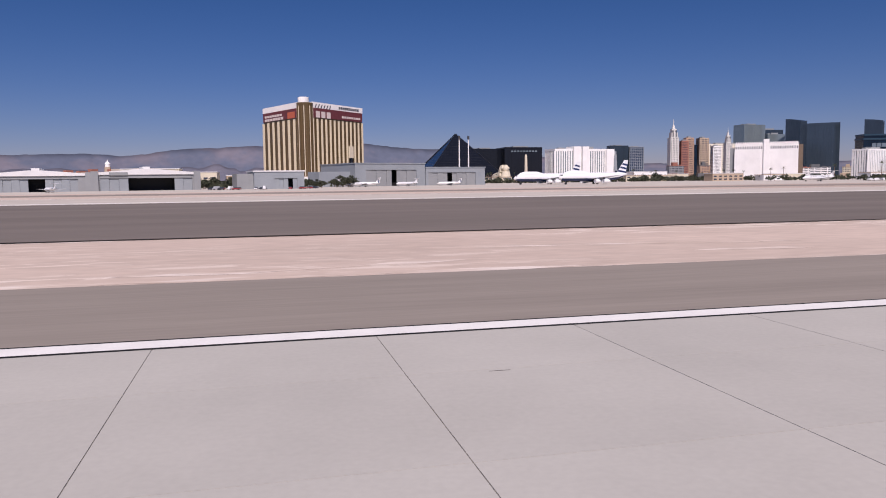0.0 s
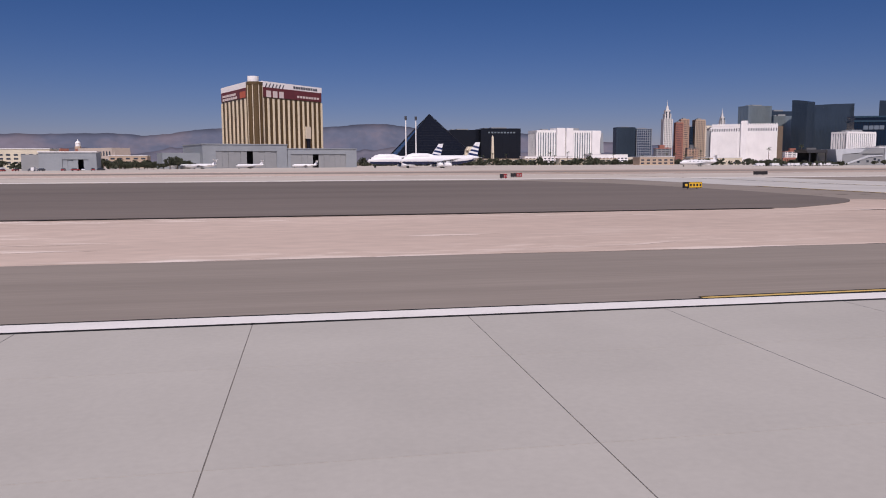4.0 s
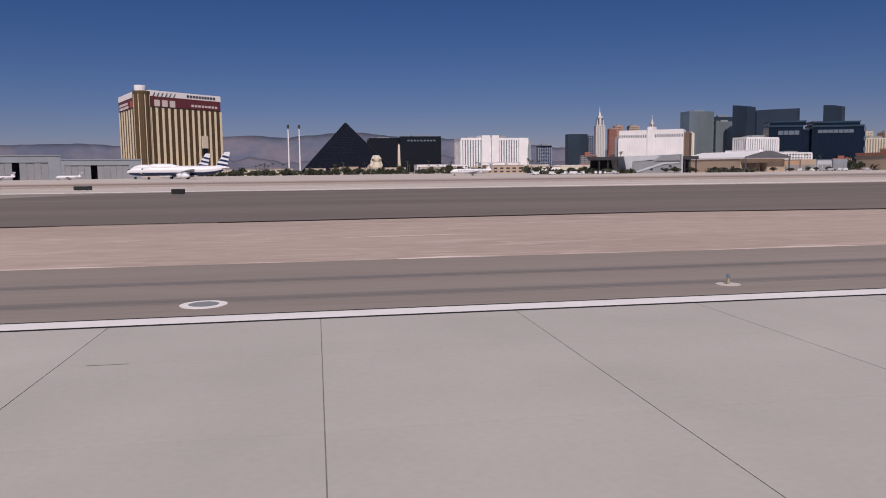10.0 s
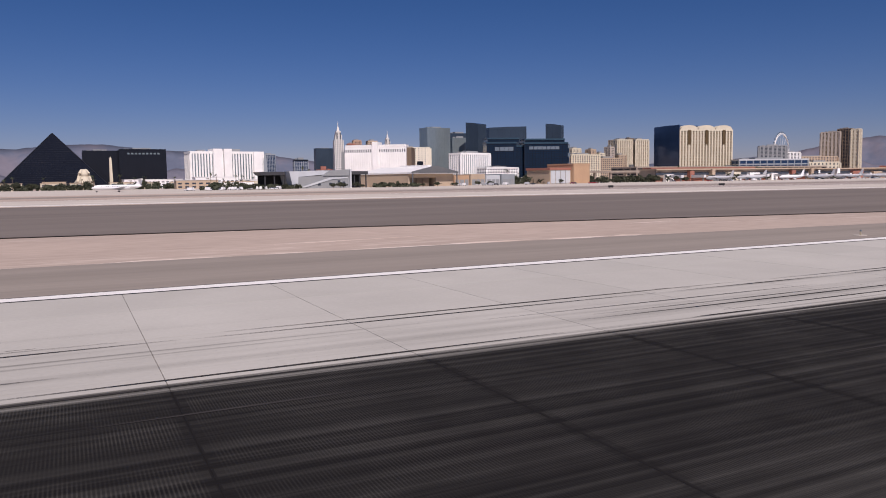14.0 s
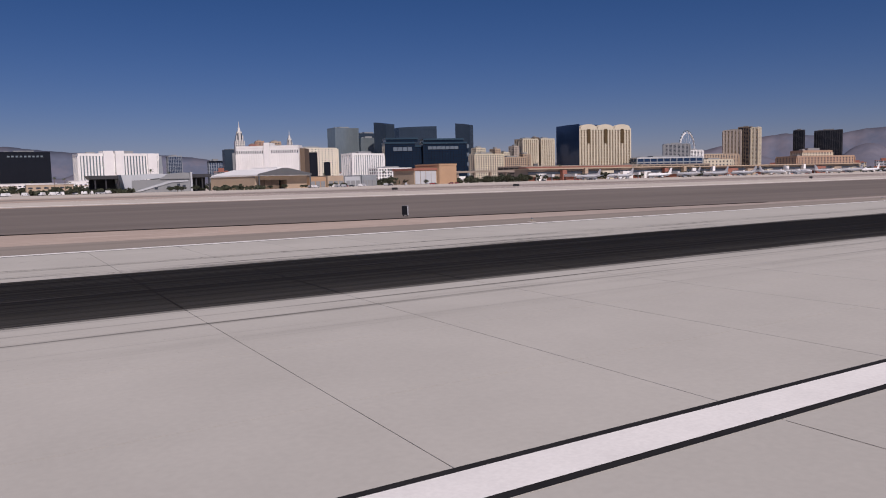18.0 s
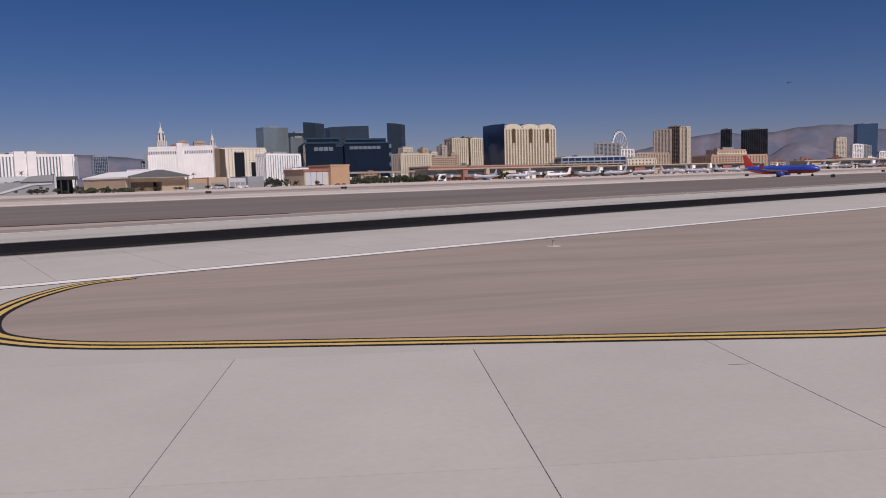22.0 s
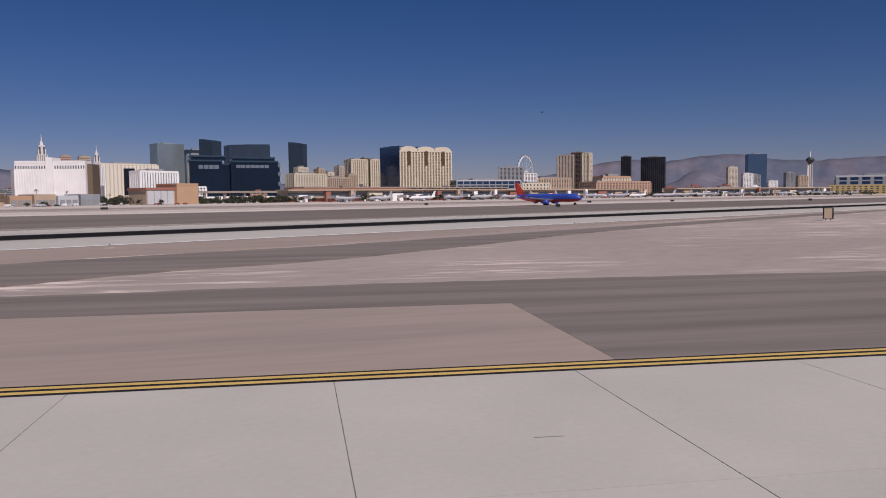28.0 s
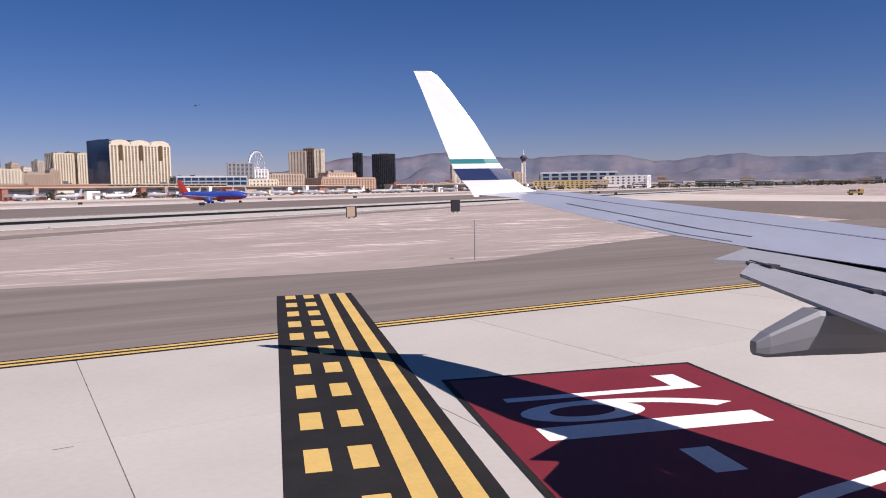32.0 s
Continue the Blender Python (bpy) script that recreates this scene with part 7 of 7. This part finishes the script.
yl = (SIGN_YELLOW, 4, SIGN_BLACK)
SIGN_LETTER = mat("sign_letter", (0.78, 0.62, 0.25), 0.6)
airfield_sign(243, 82.5, 2.9, 0.85, 0, [(0, 0.3, SIGN_BLACK, 1, SIGN_YELLOW), (0.3, 1, *yl)], "yellow taxiway sign with a black panel beside dark asphalt")
o = airfield_sign(307.3, 55.3, 2.85, 0.95, 0, [(0, 0.71, *yl), (0.71, 1, SIGN_BLACK, 0, SIGN_YELLOW)], "yellow taxiway sign with a black panel beside the fillet")
word("S", 0.42, 0.6, SIGN_LETTER, "letter", o, pose(0.8, -0.16, 0.42, 90, 0, 0), "pale letter on the black panel")
distance_board(242.6, 20.2, 1.5, 1.3, -90, "black upright distance board seen from its back")
distance_board(551.3, 23.2, 1.3, 1.05, -90, "dark upright distance board beside the runway")
airfield_sign(759.4, -70.9, 1.7, 2.0, -30, [], "black board sign on the desert strip")
airfield_sign(735.5, -67.0, 1.6, 1.6, -30, [(0.0, 0.85, mat("sign_tan", (0.36, 0.28, 0.20), 0.7), 0, SIGN_BLACK)], "small faded tan board sign beside the runway")
for x, y, w in ((241.5, 172, 5), (235, 160, 3), (312.5, 175, 7), (343, 125, 4), (660, 235, 4), (720, 230, 5), (905, 150, 4), (935, 140, 4), (980, 120, 4), (850, 170, 3), (1010, 60, 4), (1075, 15, 4), (1130, 40, 5), (820, 60, 3), (1000, -20, 4)):
    airfield_sign(x, y, w * 0.6, 0.95, -12 if x > 600 else 0, [(0.5, 1, SIGN_RED, 2, GREY_WALL)] if x < 300 else [], "low dark airfield sign on the far pavement edge")
for x, y in ((229, 15.1), (322.4, 14.8)):
    o = empty("marker_post", pose(x, y, -0.1), "narrow black and white marker board on a pale pad", "marker", "marker boards")
    bm = bmesh.new()
    box(bm, -0.16, 0.0, -0.22, 0.22, 0.05, 0.95)
    part("dark_half", bm, SIGN_BLACK, o)
    bm = bmesh.new()
    box(bm, 0.0, 0.16, -0.22, 0.22, 0.05, 0.95)
    part("white_half", bm, WHITE_PAINT, o)
    bm = bmesh.new()
    prism(bm, circle(0.8, 12), -0.05, 0.06)
    part("pad", bm, CONCRETE_FAR, o)
lamp_body = mat("light_fixture", (0.42, 0.36, 0.24), 0.5)


def edge_light(x, y, label="small runway edge light on a pale round plate", z=-0.05):
    o = empty("edge_light", pose(x, y, z), label, "runway light", "edge lights")
    bm = bmesh.new()
    prism(bm, circle(0.42, 16), -0.02, 0.015)
    part("plate", bm, CONCRETE_FAR, o)
    bm = bmesh.new()
    prism(bm, circle(0.05, 10), 0.01, 0.26, scale=0.9)
    part("stem", bm, lamp_body, o)
    bm = bmesh.new()
    prism(bm, circle(0.08, 10), 0.26, 0.36, scale=0.7)
    part("lens", bm, GREY_GLASS, o)
    return o


e0 = edge_light(381.9, 2.8)
for k in range(-3, 12):
    if k:
        x = 381.9 + k * 57.2
        if not 250 < x < 300:
            copy_thing(e0, pose(x, 2.8, -0.05))
for x, y in ((589.5, -49.3), (640, -49.0), (700, -49.0)):
    copy_thing(e0, pose(x, y, -0.012))
o = empty("drain_cover", pose(364.4, 2.73, -0.05), "round grey drain cover with a pale painted ring", "drain cover")
bm = bmesh.new()
prism(bm, circle(0.72, 24), 0, 0.02)
part("ring", bm, WHITE_PAINT, o, "pale ring")
bm = bmesh.new()
prism(bm, circle(0.46, 20), 0.01, 0.03)
part("lid", bm, GREY_WALL, o, "grey lid")
o = empty("drain_cover", pose(610.4, -75.2, -0.016, 0, 0, -31), "white rectangular drain frame with a grey grate", "drain cover")
bm = bmesh.new()
box(bm, -0.95, 0.95, -0.75, 0.75, 0.0, 0.03)
part("frame", bm, WHITE_PAINT, o)
bm = bmesh.new()
box(bm, -0.55, 0.55, -0.25, 0.25, 0.0, 0.04)
part("grate", bm, GREY_WALL, o)
o = empty("marker_post", pose(684.6, -115.4, -0.1), "thin grey post with a short crossbar", "post")
bm = bmesh.new()
prism(bm, circle(0.035, 8), -0.1, 2.3)
part("pole", bm, GREY_WALL, o)
bm = bmesh.new()
box(bm, -0.3, 0.3, -0.025, 0.025, 1.93, 1.99)
part("crossbar", bm, GREY_WALL, o)
tr = empty("airfield_truck", pose(919, -124, -0.1, 0, 0, -60) @ Matrix.Diagonal((0.68, 0.68, 0.68, 1)), "yellow airfield maintenance truck parked on the desert strip", "truck")
TRUCK_Y = mat("truck_yellow", (0.36, 0.22, 0.05), 0.5)
bm = bmesh.new()
box(bm, -3.2, 1.4, -1.2, 1.2, 0.9, 1.7)
part("bed", bm, TRUCK_Y, tr)
bm = bmesh.new()
box(bm, 1.4, 3.3, -1.15, 1.15, 0.8, 2.7, taper=0.12)
part("cab", bm, TRUCK_Y, tr)
bm = bmesh.new()
box(bm, -2.8, 0.2, -0.5, 0.5, 1.7, 2.6)
part("equipment", bm, DARK_METAL, tr)
for x in (-2.1, 2.2):
    for y in (-1.1, 1.1):
        bm = bmesh.new()
        prism(bm, circle(0.5, 14), -0.16, 0.16, m=pose(x, y, 0.5, 90, 0, 0))
        part("wheel", bm, TYRE, tr)

# cars and carts on the aprons
CAR_COL = [mat("car_white", (0.75, 0.75, 0.75), 0.3), mat("car_dark", (0.05, 0.05, 0.06), 0.3), mat("car_silver", (0.42, 0.43, 0.45), 0.3), mat("car_red", (0.3, 0.03, 0.03), 0.3)]


def car(col, van, label):
    o = empty("parked_van" if van else "parked_car", None, label, "van" if van else "car", "parked vehicles")
    bm = bmesh.new()
    box(bm, -2.3, 2.3, -0.9, 0.9, 0.35, 1.0)
    part("body", bm, col, o)
    bm = bmesh.new()
    box(bm, -2.2 if van else -1.7, 1.5 if van else 0.9, -0.85, 0.85, 1.0, 2.2 if van else 1.5, taper=0.12)
    part("cabin", bm, col if van else WINDOW, o)
    for x in (-1.4, 1.4):
        for y in (-0.85, 0.85):
            bm = bmesh.new()
            prism(bm, circle(0.34, 10), -0.11, 0.11, m=pose(x, y, 0.34, 90, 0, 0))
            part("wheel", bm, TYRE, o)
    return o


cars = [car(CAR_COL[0], True, "white service van parked on the apron"), car(CAR_COL[0], False, "white car parked on the apron"), car(CAR_COL[1], False, "dark car parked on the apron"), car(CAR_COL[2], True, "silver van parked on the apron"), car(CAR_COL[3], False, "dark red car parked on the apron")]
used = set()
for i in range(112):
    if i >= 90:
        x, y = rg.uniform(520, 592), rg.uniform(498, 512)
    elif i < 16:
        x, y = rg.uniform(0, 70), rg.uniform(440, 462)
    elif i < 40:
        x, y = rg.uniform(730, 870), rg.uniform(505, 540)
    else:
        x, y = rg.uniform(1000, 1600), rg.uniform(500, 570)
    k = rg.randrange(5) if i < 90 else rg.choice([0, 0, 1])
    m = pose(x, y, -0.07, 0, 0, rg.uniform(0, 360))
    if k in used:
        copy_thing(cars[k], m)
    else:
        used.add(k)
        cars[k].matrix_basis = m

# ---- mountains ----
# the air's haze is mixed into both base colours as blue grey
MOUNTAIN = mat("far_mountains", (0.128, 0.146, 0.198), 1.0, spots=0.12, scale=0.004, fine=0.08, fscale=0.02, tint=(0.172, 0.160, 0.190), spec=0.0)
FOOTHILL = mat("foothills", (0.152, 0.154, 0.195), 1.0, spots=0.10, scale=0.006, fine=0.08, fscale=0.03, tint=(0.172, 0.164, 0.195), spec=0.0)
# bearing from +y in degrees, height of the crest in metres
CREST = [(-62, 120), (-40, 135), (-25, 148), (-22, 151), (-19, 160), (-16.4, 147), (-14.8, 160), (-13.2, 182), (-11.5, 190), (-9.3, 198), (-7.4, 209), (-5, 192), (-3, 211), (-1.2, 223), (0.6, 221), (2.2, 205), (4, 190), (7, 184), (10, 172), (12.3, 155), (15, 125), (22, 90), (42, 85), (49, 120), (53, 184), (55, 206), (57, 184), (58.5, 192), (60, 210), (62, 218), (63.7, 203), (64.8, 184), (67, 172), (70.5, 182), (73.8, 181), (75, 160), (76.4, 141), (77.7, 139), (80, 159), (82.2, 168), (84, 146), (87, 140), (92, 152), (98, 120), (118, 90)]


def ridge(a0, a1, dist, scale, seed, material, label, steps):
    v, f = [], []
    for i in range(steps + 1):
        deg = a0 + (a1 - a0) * i / steps
        a = radians(deg)
        h = float(np.interp(deg, [c[0] for c in CREST], [c[1] for c in CREST])) * scale
        if scale < 1:
            h *= 0.75 + 0.55 * noise.fractal(Vector((a * 14 + seed, seed, 0)), 1.0, 2.0, 5)
        h = max(8.0, h + 5 * noise.fractal(Vector((a * 70 + seed, 3.3, seed)), 0.9, 2.1, 5))
        for k, (dd, hh) in enumerate(((-300, -2), (-210, 0.25), (-130, 0.52), (-60, 0.8), (0, 1.0), (60, -2))):
            j = noise.fractal(Vector((a * 55, k * 1.7, seed)), 0.9, 2.1, 3) if 0 < k < 4 else 0
            v.append((600 + (dist + dd + 45 * j) * math.sin(a), (dist + dd + 45 * j) * math.cos(a), hh if hh < 0 else h * (hh + 0.05 * j)))
        if i:
            b = (i - 1) * 6
            f += [(b + k, b + k + 1, b + k + 7, b + k + 6) for k in range(5)]
    me = bpy.data.meshes.new("mountain_range")
    me.from_pydata(v, [], f)
    me.materials.append(material)
    for p in me.polygons:
        p.use_smooth = True
    return tagged(new("mountain_range", me), label, "mountains", kind="structure")


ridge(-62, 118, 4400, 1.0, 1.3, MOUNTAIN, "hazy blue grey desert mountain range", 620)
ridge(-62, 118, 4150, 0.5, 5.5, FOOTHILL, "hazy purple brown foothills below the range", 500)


# ---- the wing of the airliner that carries the camera, as it comes to rest at the walk's end ----
WING_GREY = mat("wing_skin", (0.33, 0.36, 0.43), 0.4, 0.0, spots=0.05, scale=0.8, fine=0.03, fscale=6.0)
FLAP_GREY = mat("flap_skin", (0.30, 0.31, 0.33), 0.5, 0.0, spots=0.08, scale=1.2, fine=0.05, fscale=8.0)
FAIRING_GREY = mat("fairing_skin", (0.19, 0.20, 0.215), 0.5, 0.0, spots=0.06, scale=1.2)
TEAL = mat("teal_band", (0.0, 0.19, 0.20), 0.35)
SEAM = mat("panel_seam", (0.06, 0.065, 0.08), 0.7)
wing = empty("aircraft_wing", pose(645.99, -136.48, 0, 0, 0, -45.5), "grey airliner wing with white winglet, teal and navy bands", "aircraft wing")


def plate(name, pts, thick, material, parent, label="", drop=None):
    """A plate over an outline of x, y, z, with rounded-off thickness below."""
    bm = bmesh.new()
    top = [bm.verts.new(p) for p in pts]
    low = [bm.verts.new((x, y, z - thick)) for x, y, z in pts]
    n = len(pts)
    bm.faces.new(top)
    bm.faces.new(low[::-1])
    for i in range(n):
        bm.faces.new((top[i], low[i], low[(i + 1) % n], top[(i + 1) % n]))
    bmesh.ops.recalc_face_normals(bm, faces=bm.faces[:])
    return part(name, bm, material, parent, label)


# from tip to root: y, leading edge x and z, trailing edge x and z, thickness
SECT = [(15.3, 5.75, 3.93, 4.45, 3.87, 0.05), (14.6, 6.10, 3.91, 4.95, 3.81, 0.08), (13.45, 6.72, 3.80, 5.10, 3.67, 0.11), (11.56, 7.45, 3.63, 5.40, 3.47, 0.15), (10.03, 7.96, 3.50, 5.82, 3.28, 0.19), (9.1, 8.27, 3.41, 6.25, 3.18, 0.22), (7.4, 8.83, 3.27, 7.05, 3.00, 0.28), (4.6, 9.75, 3.03, 7.7, 2.66, 0.38), (1.9, 10.6, 2.80, 8.2, 2.36, 0.46)]
CAMBER = [(0.0, -0.30), (0.02, -0.08), (0.07, 0.02), (0.3, 0.10), (0.6, 0.08), (1.0, 0.0)]
bm = bmesh.new()
loops = []
for y, le, zl, te, zt, t in SECT:
    prof = CAMBER + [(0.995, -0.05), (0.62, -0.22), (0.3, -0.45), (0.05, -0.42)]
    loops.append([bm.verts.new((le + (te - le) * f, y, zl + (zt - zl) * f + t * h)) for f, h in prof])
for a, b in zip(loops, loops[1:]):
    for i in range(len(a)):
        f = bm.faces.new((a[i], a[(i + 1) % len(a)], b[(i + 1) % len(a)], b[i]))
        f.smooth = False
bm.faces.new(loops[0])
bm.faces.new(loops[-1][::-1])
bmesh.ops.recalc_face_normals(bm, faces=bm.faces[:])
panel = part("wing_panel", bm, WING_GREY, wing, "pale blue grey metal wing skin")
for (y0, f0), (y1, f1), wd in (((15.0, 0.40), (6.0, 0.40), 0.012), ((13.3, 0.74), (9.3, 0.76), 0.016), ((11.3, 0.93), (9.25, 0.94), 0.012)):
    bm = bmesh.new()
    prev = None
    for k in range(17):
        y = y0 + (y1 - y0) * k / 16
        fr = f0 + (f1 - f0) * k / 16
        le, zl, te, zt, t = (float(np.interp(-y, [-s[0] for s in SECT], [s[i] for s in SECT])) for i in range(1, 6))
        z = zl + (zt - zl) * fr + t * float(np.interp(fr, [c[0] for c in CAMBER], [c[1] for c in CAMBER])) + 0.006
        x = le + (te - le) * fr
        cur = (bm.verts.new((x - wd, y, z)), bm.verts.new((x + wd, y, z)))
        if prev:
            bm.faces.new((prev[0], prev[1], cur[1], cur[0]))
        prev = cur
    part("panel_seam", bm, SEAM, panel)


def winglet_piece(name, z0, z1, material, label="", out=0.0):
    """A slice of the winglet between two heights."""
    ks = [(3.83, 15.30, 4.35, 6.00), (4.02, 15.36, 4.25, 5.48), (4.18, 15.39, 4.10, 5.26), (4.42, 15.44, 3.95, 5.03), (4.62, 15.49, 3.88, 4.90), (5.36, 15.65, 3.63, 4.49), (6.10, 15.81, 3.38, 3.98), (6.40, 15.88, 3.27, 3.74), (6.48, 15.9, 3.24, 3.62)]
    zz = [k[0] for k in ks]
    hs = sorted({z0, z1, *[z for z in zz if z0 < z < z1]})
    bm = bmesh.new()
    loops = []
    for z in hs:
        y, te, le = (float(np.interp(z, zz, [k[i] for k in ks])) for i in (1, 2, 3))
        c, t = le - te, 0.035 + out
        loops.append([bm.verts.new(p) for p in ((le + out, y, z), (le - c * 0.3, y - t, z), (te - out, y - out, z), (te - out, y + out, z), (le - c * 0.3, y + t, z))])
    for a, b in zip(loops, loops[1:]):
        for i in range(5):
            bm.faces.new((a[i], a[(i + 1) % 5], b[(i + 1) % 5], b[i]))
    bm.faces.new(loops[0][::-1])
    bm.faces.new(loops[-1])
    bmesh.ops.recalc_face_normals(bm, faces=bm.faces[:])
    return part(name, bm, material, wing, label)


winglet_piece("winglet", 3.83, 6.48, AIR_WHITE, "white painted winglet")
winglet_piece("navy_band", 4.18, 4.42, AIR_NAVY, "dark navy band", 0.006)
winglet_piece("teal_stripe", 4.53, 4.62, TEAL, "teal stripe", 0.006)
# flaps, the shade of their slots put in as near-black plates, and the canoe-shaped fairing under the outer one
plate("flap_slot", [(6.62, 9.12, 3.15), (7.12, 7.44, 2.98), (8.1, 2.0, 2.38), (7.75, 2.0, 2.34), (6.95, 7.35, 2.93), (6.35, 9.05, 3.10)], 0.12, SHADE_BLACK, wing, "near-black plate put in for the flap slot's shade")
main_flap = plate("flap", [(6.42, 9.05, 3.15), (6.95, 7.3, 2.96), (7.8, 2.0, 2.36), (6.95, 2.0, 2.24), (6.06, 6.28, 2.90), (5.72, 8.1, 3.07), (5.36, 8.24, 3.09)], 0.045, FLAP_GREY, wing, "grey flap panel")
plate("flap_gap", [(5.78, 8.12, 3.08), (6.08, 6.28, 2.895), (7.0, 2.0, 2.235), (6.9, 2.0, 2.20), (5.98, 6.26, 2.86), (5.70, 8.06, 3.04)], 0.10, SHADE_BLACK, wing, "near-black plate put in for shade between the flap panels")
plate("flap", [(5.72, 8.02, 3.055), (5.98, 6.24, 2.868), (6.88, 2.0, 2.20), (5.6, 2.0, 2.02), (5.14, 5.35, 2.74), (5.22, 7.51, 3.0)], 0.04, FLAP_GREY, wing, "grey trailing flap panel")
for y, x in ((7.75, 5.78), (6.45, 5.98)):
    bm = bmesh.new()
    box(bm, x - 0.05, x + 0.07, y - 0.10, y + 0.10, -0.02, 0.035, m=pose(0, 0, 2.17 + 0.11 * y))
    part("hinge_bracket", bm, DARK_METAL, wing)
# the fairing is a blunt wedge with flat sides and a keel
bm = bmesh.new()
fair = [(4.46, 0.05, 2.53, 2.40), (4.58, 0.09, 2.60, 2.37), (5.08, 0.15, 2.80, 2.36), (5.6, 0.18, 2.76, 2.34), (6.4, 0.19, 2.72, 2.33), (7.6, 0.13, 2.66, 2.38), (8.3, 0.04, 2.62, 2.50)]
loops = []
for x, hw, zt, zb in fair:
    loops.append([bm.verts.new((x, 6.2 + a * hw, zb + (zt - zb) * b)) for a, b in ((-0.3, 0), (0.3, 0), (0.85, 0.18), (1, 0.5), (0.95, 0.9), (0.75, 1), (-0.75, 1), (-0.95, 0.9), (-1, 0.5), (-0.85, 0.18))])
for a, b in zip(loops, loops[1:]):
    for i in range(10):
        bm.faces.new((a[i], b[i], b[(i + 1) % 10], a[(i + 1) % 10]))
bm.faces.new(loops[0])
bm.faces.new(loops[-1][::-1])
bmesh.ops.recalc_face_normals(bm, faces=bm.faces[:])
part("track_fairing", bm, FAIRING_GREY, wing, "grey wedge-shaped flap track fairing")

# ---- concrete slabs, the nearest ones as pieces of their own ----
def slab_mesh(name, lx, ly, gap=0.02):
    bm = bmesh.new()
    box(bm, gap / 2, lx - gap / 2, gap / 2, ly - gap / 2, -0.12, 0.0)
    return mesh_of(name, bm, CONCRETE)


def many_boxes(name, rects, z0, z1, material, parent, label=""):
    v, f = [], []
    for x0, x1, y0, y1 in rects:
        k = len(v)
        v += [(x0, y0, z0), (x1, y0, z0), (x1, y1, z0), (x0, y1, z0), (x0, y0, z1), (x1, y0, z1), (x1, y1, z1), (x0, y1, z1)]
        f += [tuple(k + i for i in q) for q in ((4, 5, 6, 7), (0, 1, 5, 4), (1, 2, 6, 5), (2, 3, 7, 6), (3, 0, 4, 7))]
    me = bpy.data.meshes.new(name)
    me.from_pydata(v, [], f)
    me.materials.append(material)
    ob = new(name, me)
    ob.parent = parent
    return tagged(ob, label, kind="stuff")


G = 0.010
rest = []
row_mesh = [slab_mesh("slab", SX, ROWS[r] - ROWS[r + 1]) for r in range(9)]
for n in range(-200, 270):
    x = SX0 + SX * (n + (0.44 if n < -24 else 0.0))
    if n == -25:        # one short bay between two pours
        rest += [(x + G, SX0 - 24 * SX - G, ROWS[r + 1] + G, ROWS[r] - G) for r in range(9)]
        continue
    for r in range(9):
        if r < 3 and 25 < x < 545:
            part("slab", row_mesh[r], None, runway, "", pose(x, ROWS[r + 1], 0))
        else:
            rest.append((x + G, x + SX - G, ROWS[r + 1] + G, ROWS[r] - G))
many_boxes("slab_field", rest, -0.12, 0.0, CONCRETE, runway, "concrete slabs of the runway further off")
SKEW = 0.032         # the taxiway's cross joints lean along it


def taxi_slab(lx, gap=0.018):
    """A slab of the taxiway, its cross joints slightly askew; the origin is its corner nearest the runway."""
    bm = bmesh.new()
    box(bm, gap / 2, lx - gap / 2, gap / 2, 7.3 - gap / 2, -0.12, 0.0)
    for v in bm.verts:
        v.co.x -= SKEW * v.co.y
    return mesh_of("slab", bm, CONCRETE)


tx_mesh, tx_short = taxi_slab(5.47), taxi_slab(5.47 * 0.46)
s_ = -21.65
for k in range(36):
    short = k == 11
    for r in range(3):
        if s_ + 5.47 < 170:
            part("slab", tx_short if short else tx_mesh, None, taxi, "", pose(s_ + SKEW * 7.3 * (r + 1), -7.3 * (r + 1), 0))
    s_ += 5.47 * (0.46 if short else 1.0)
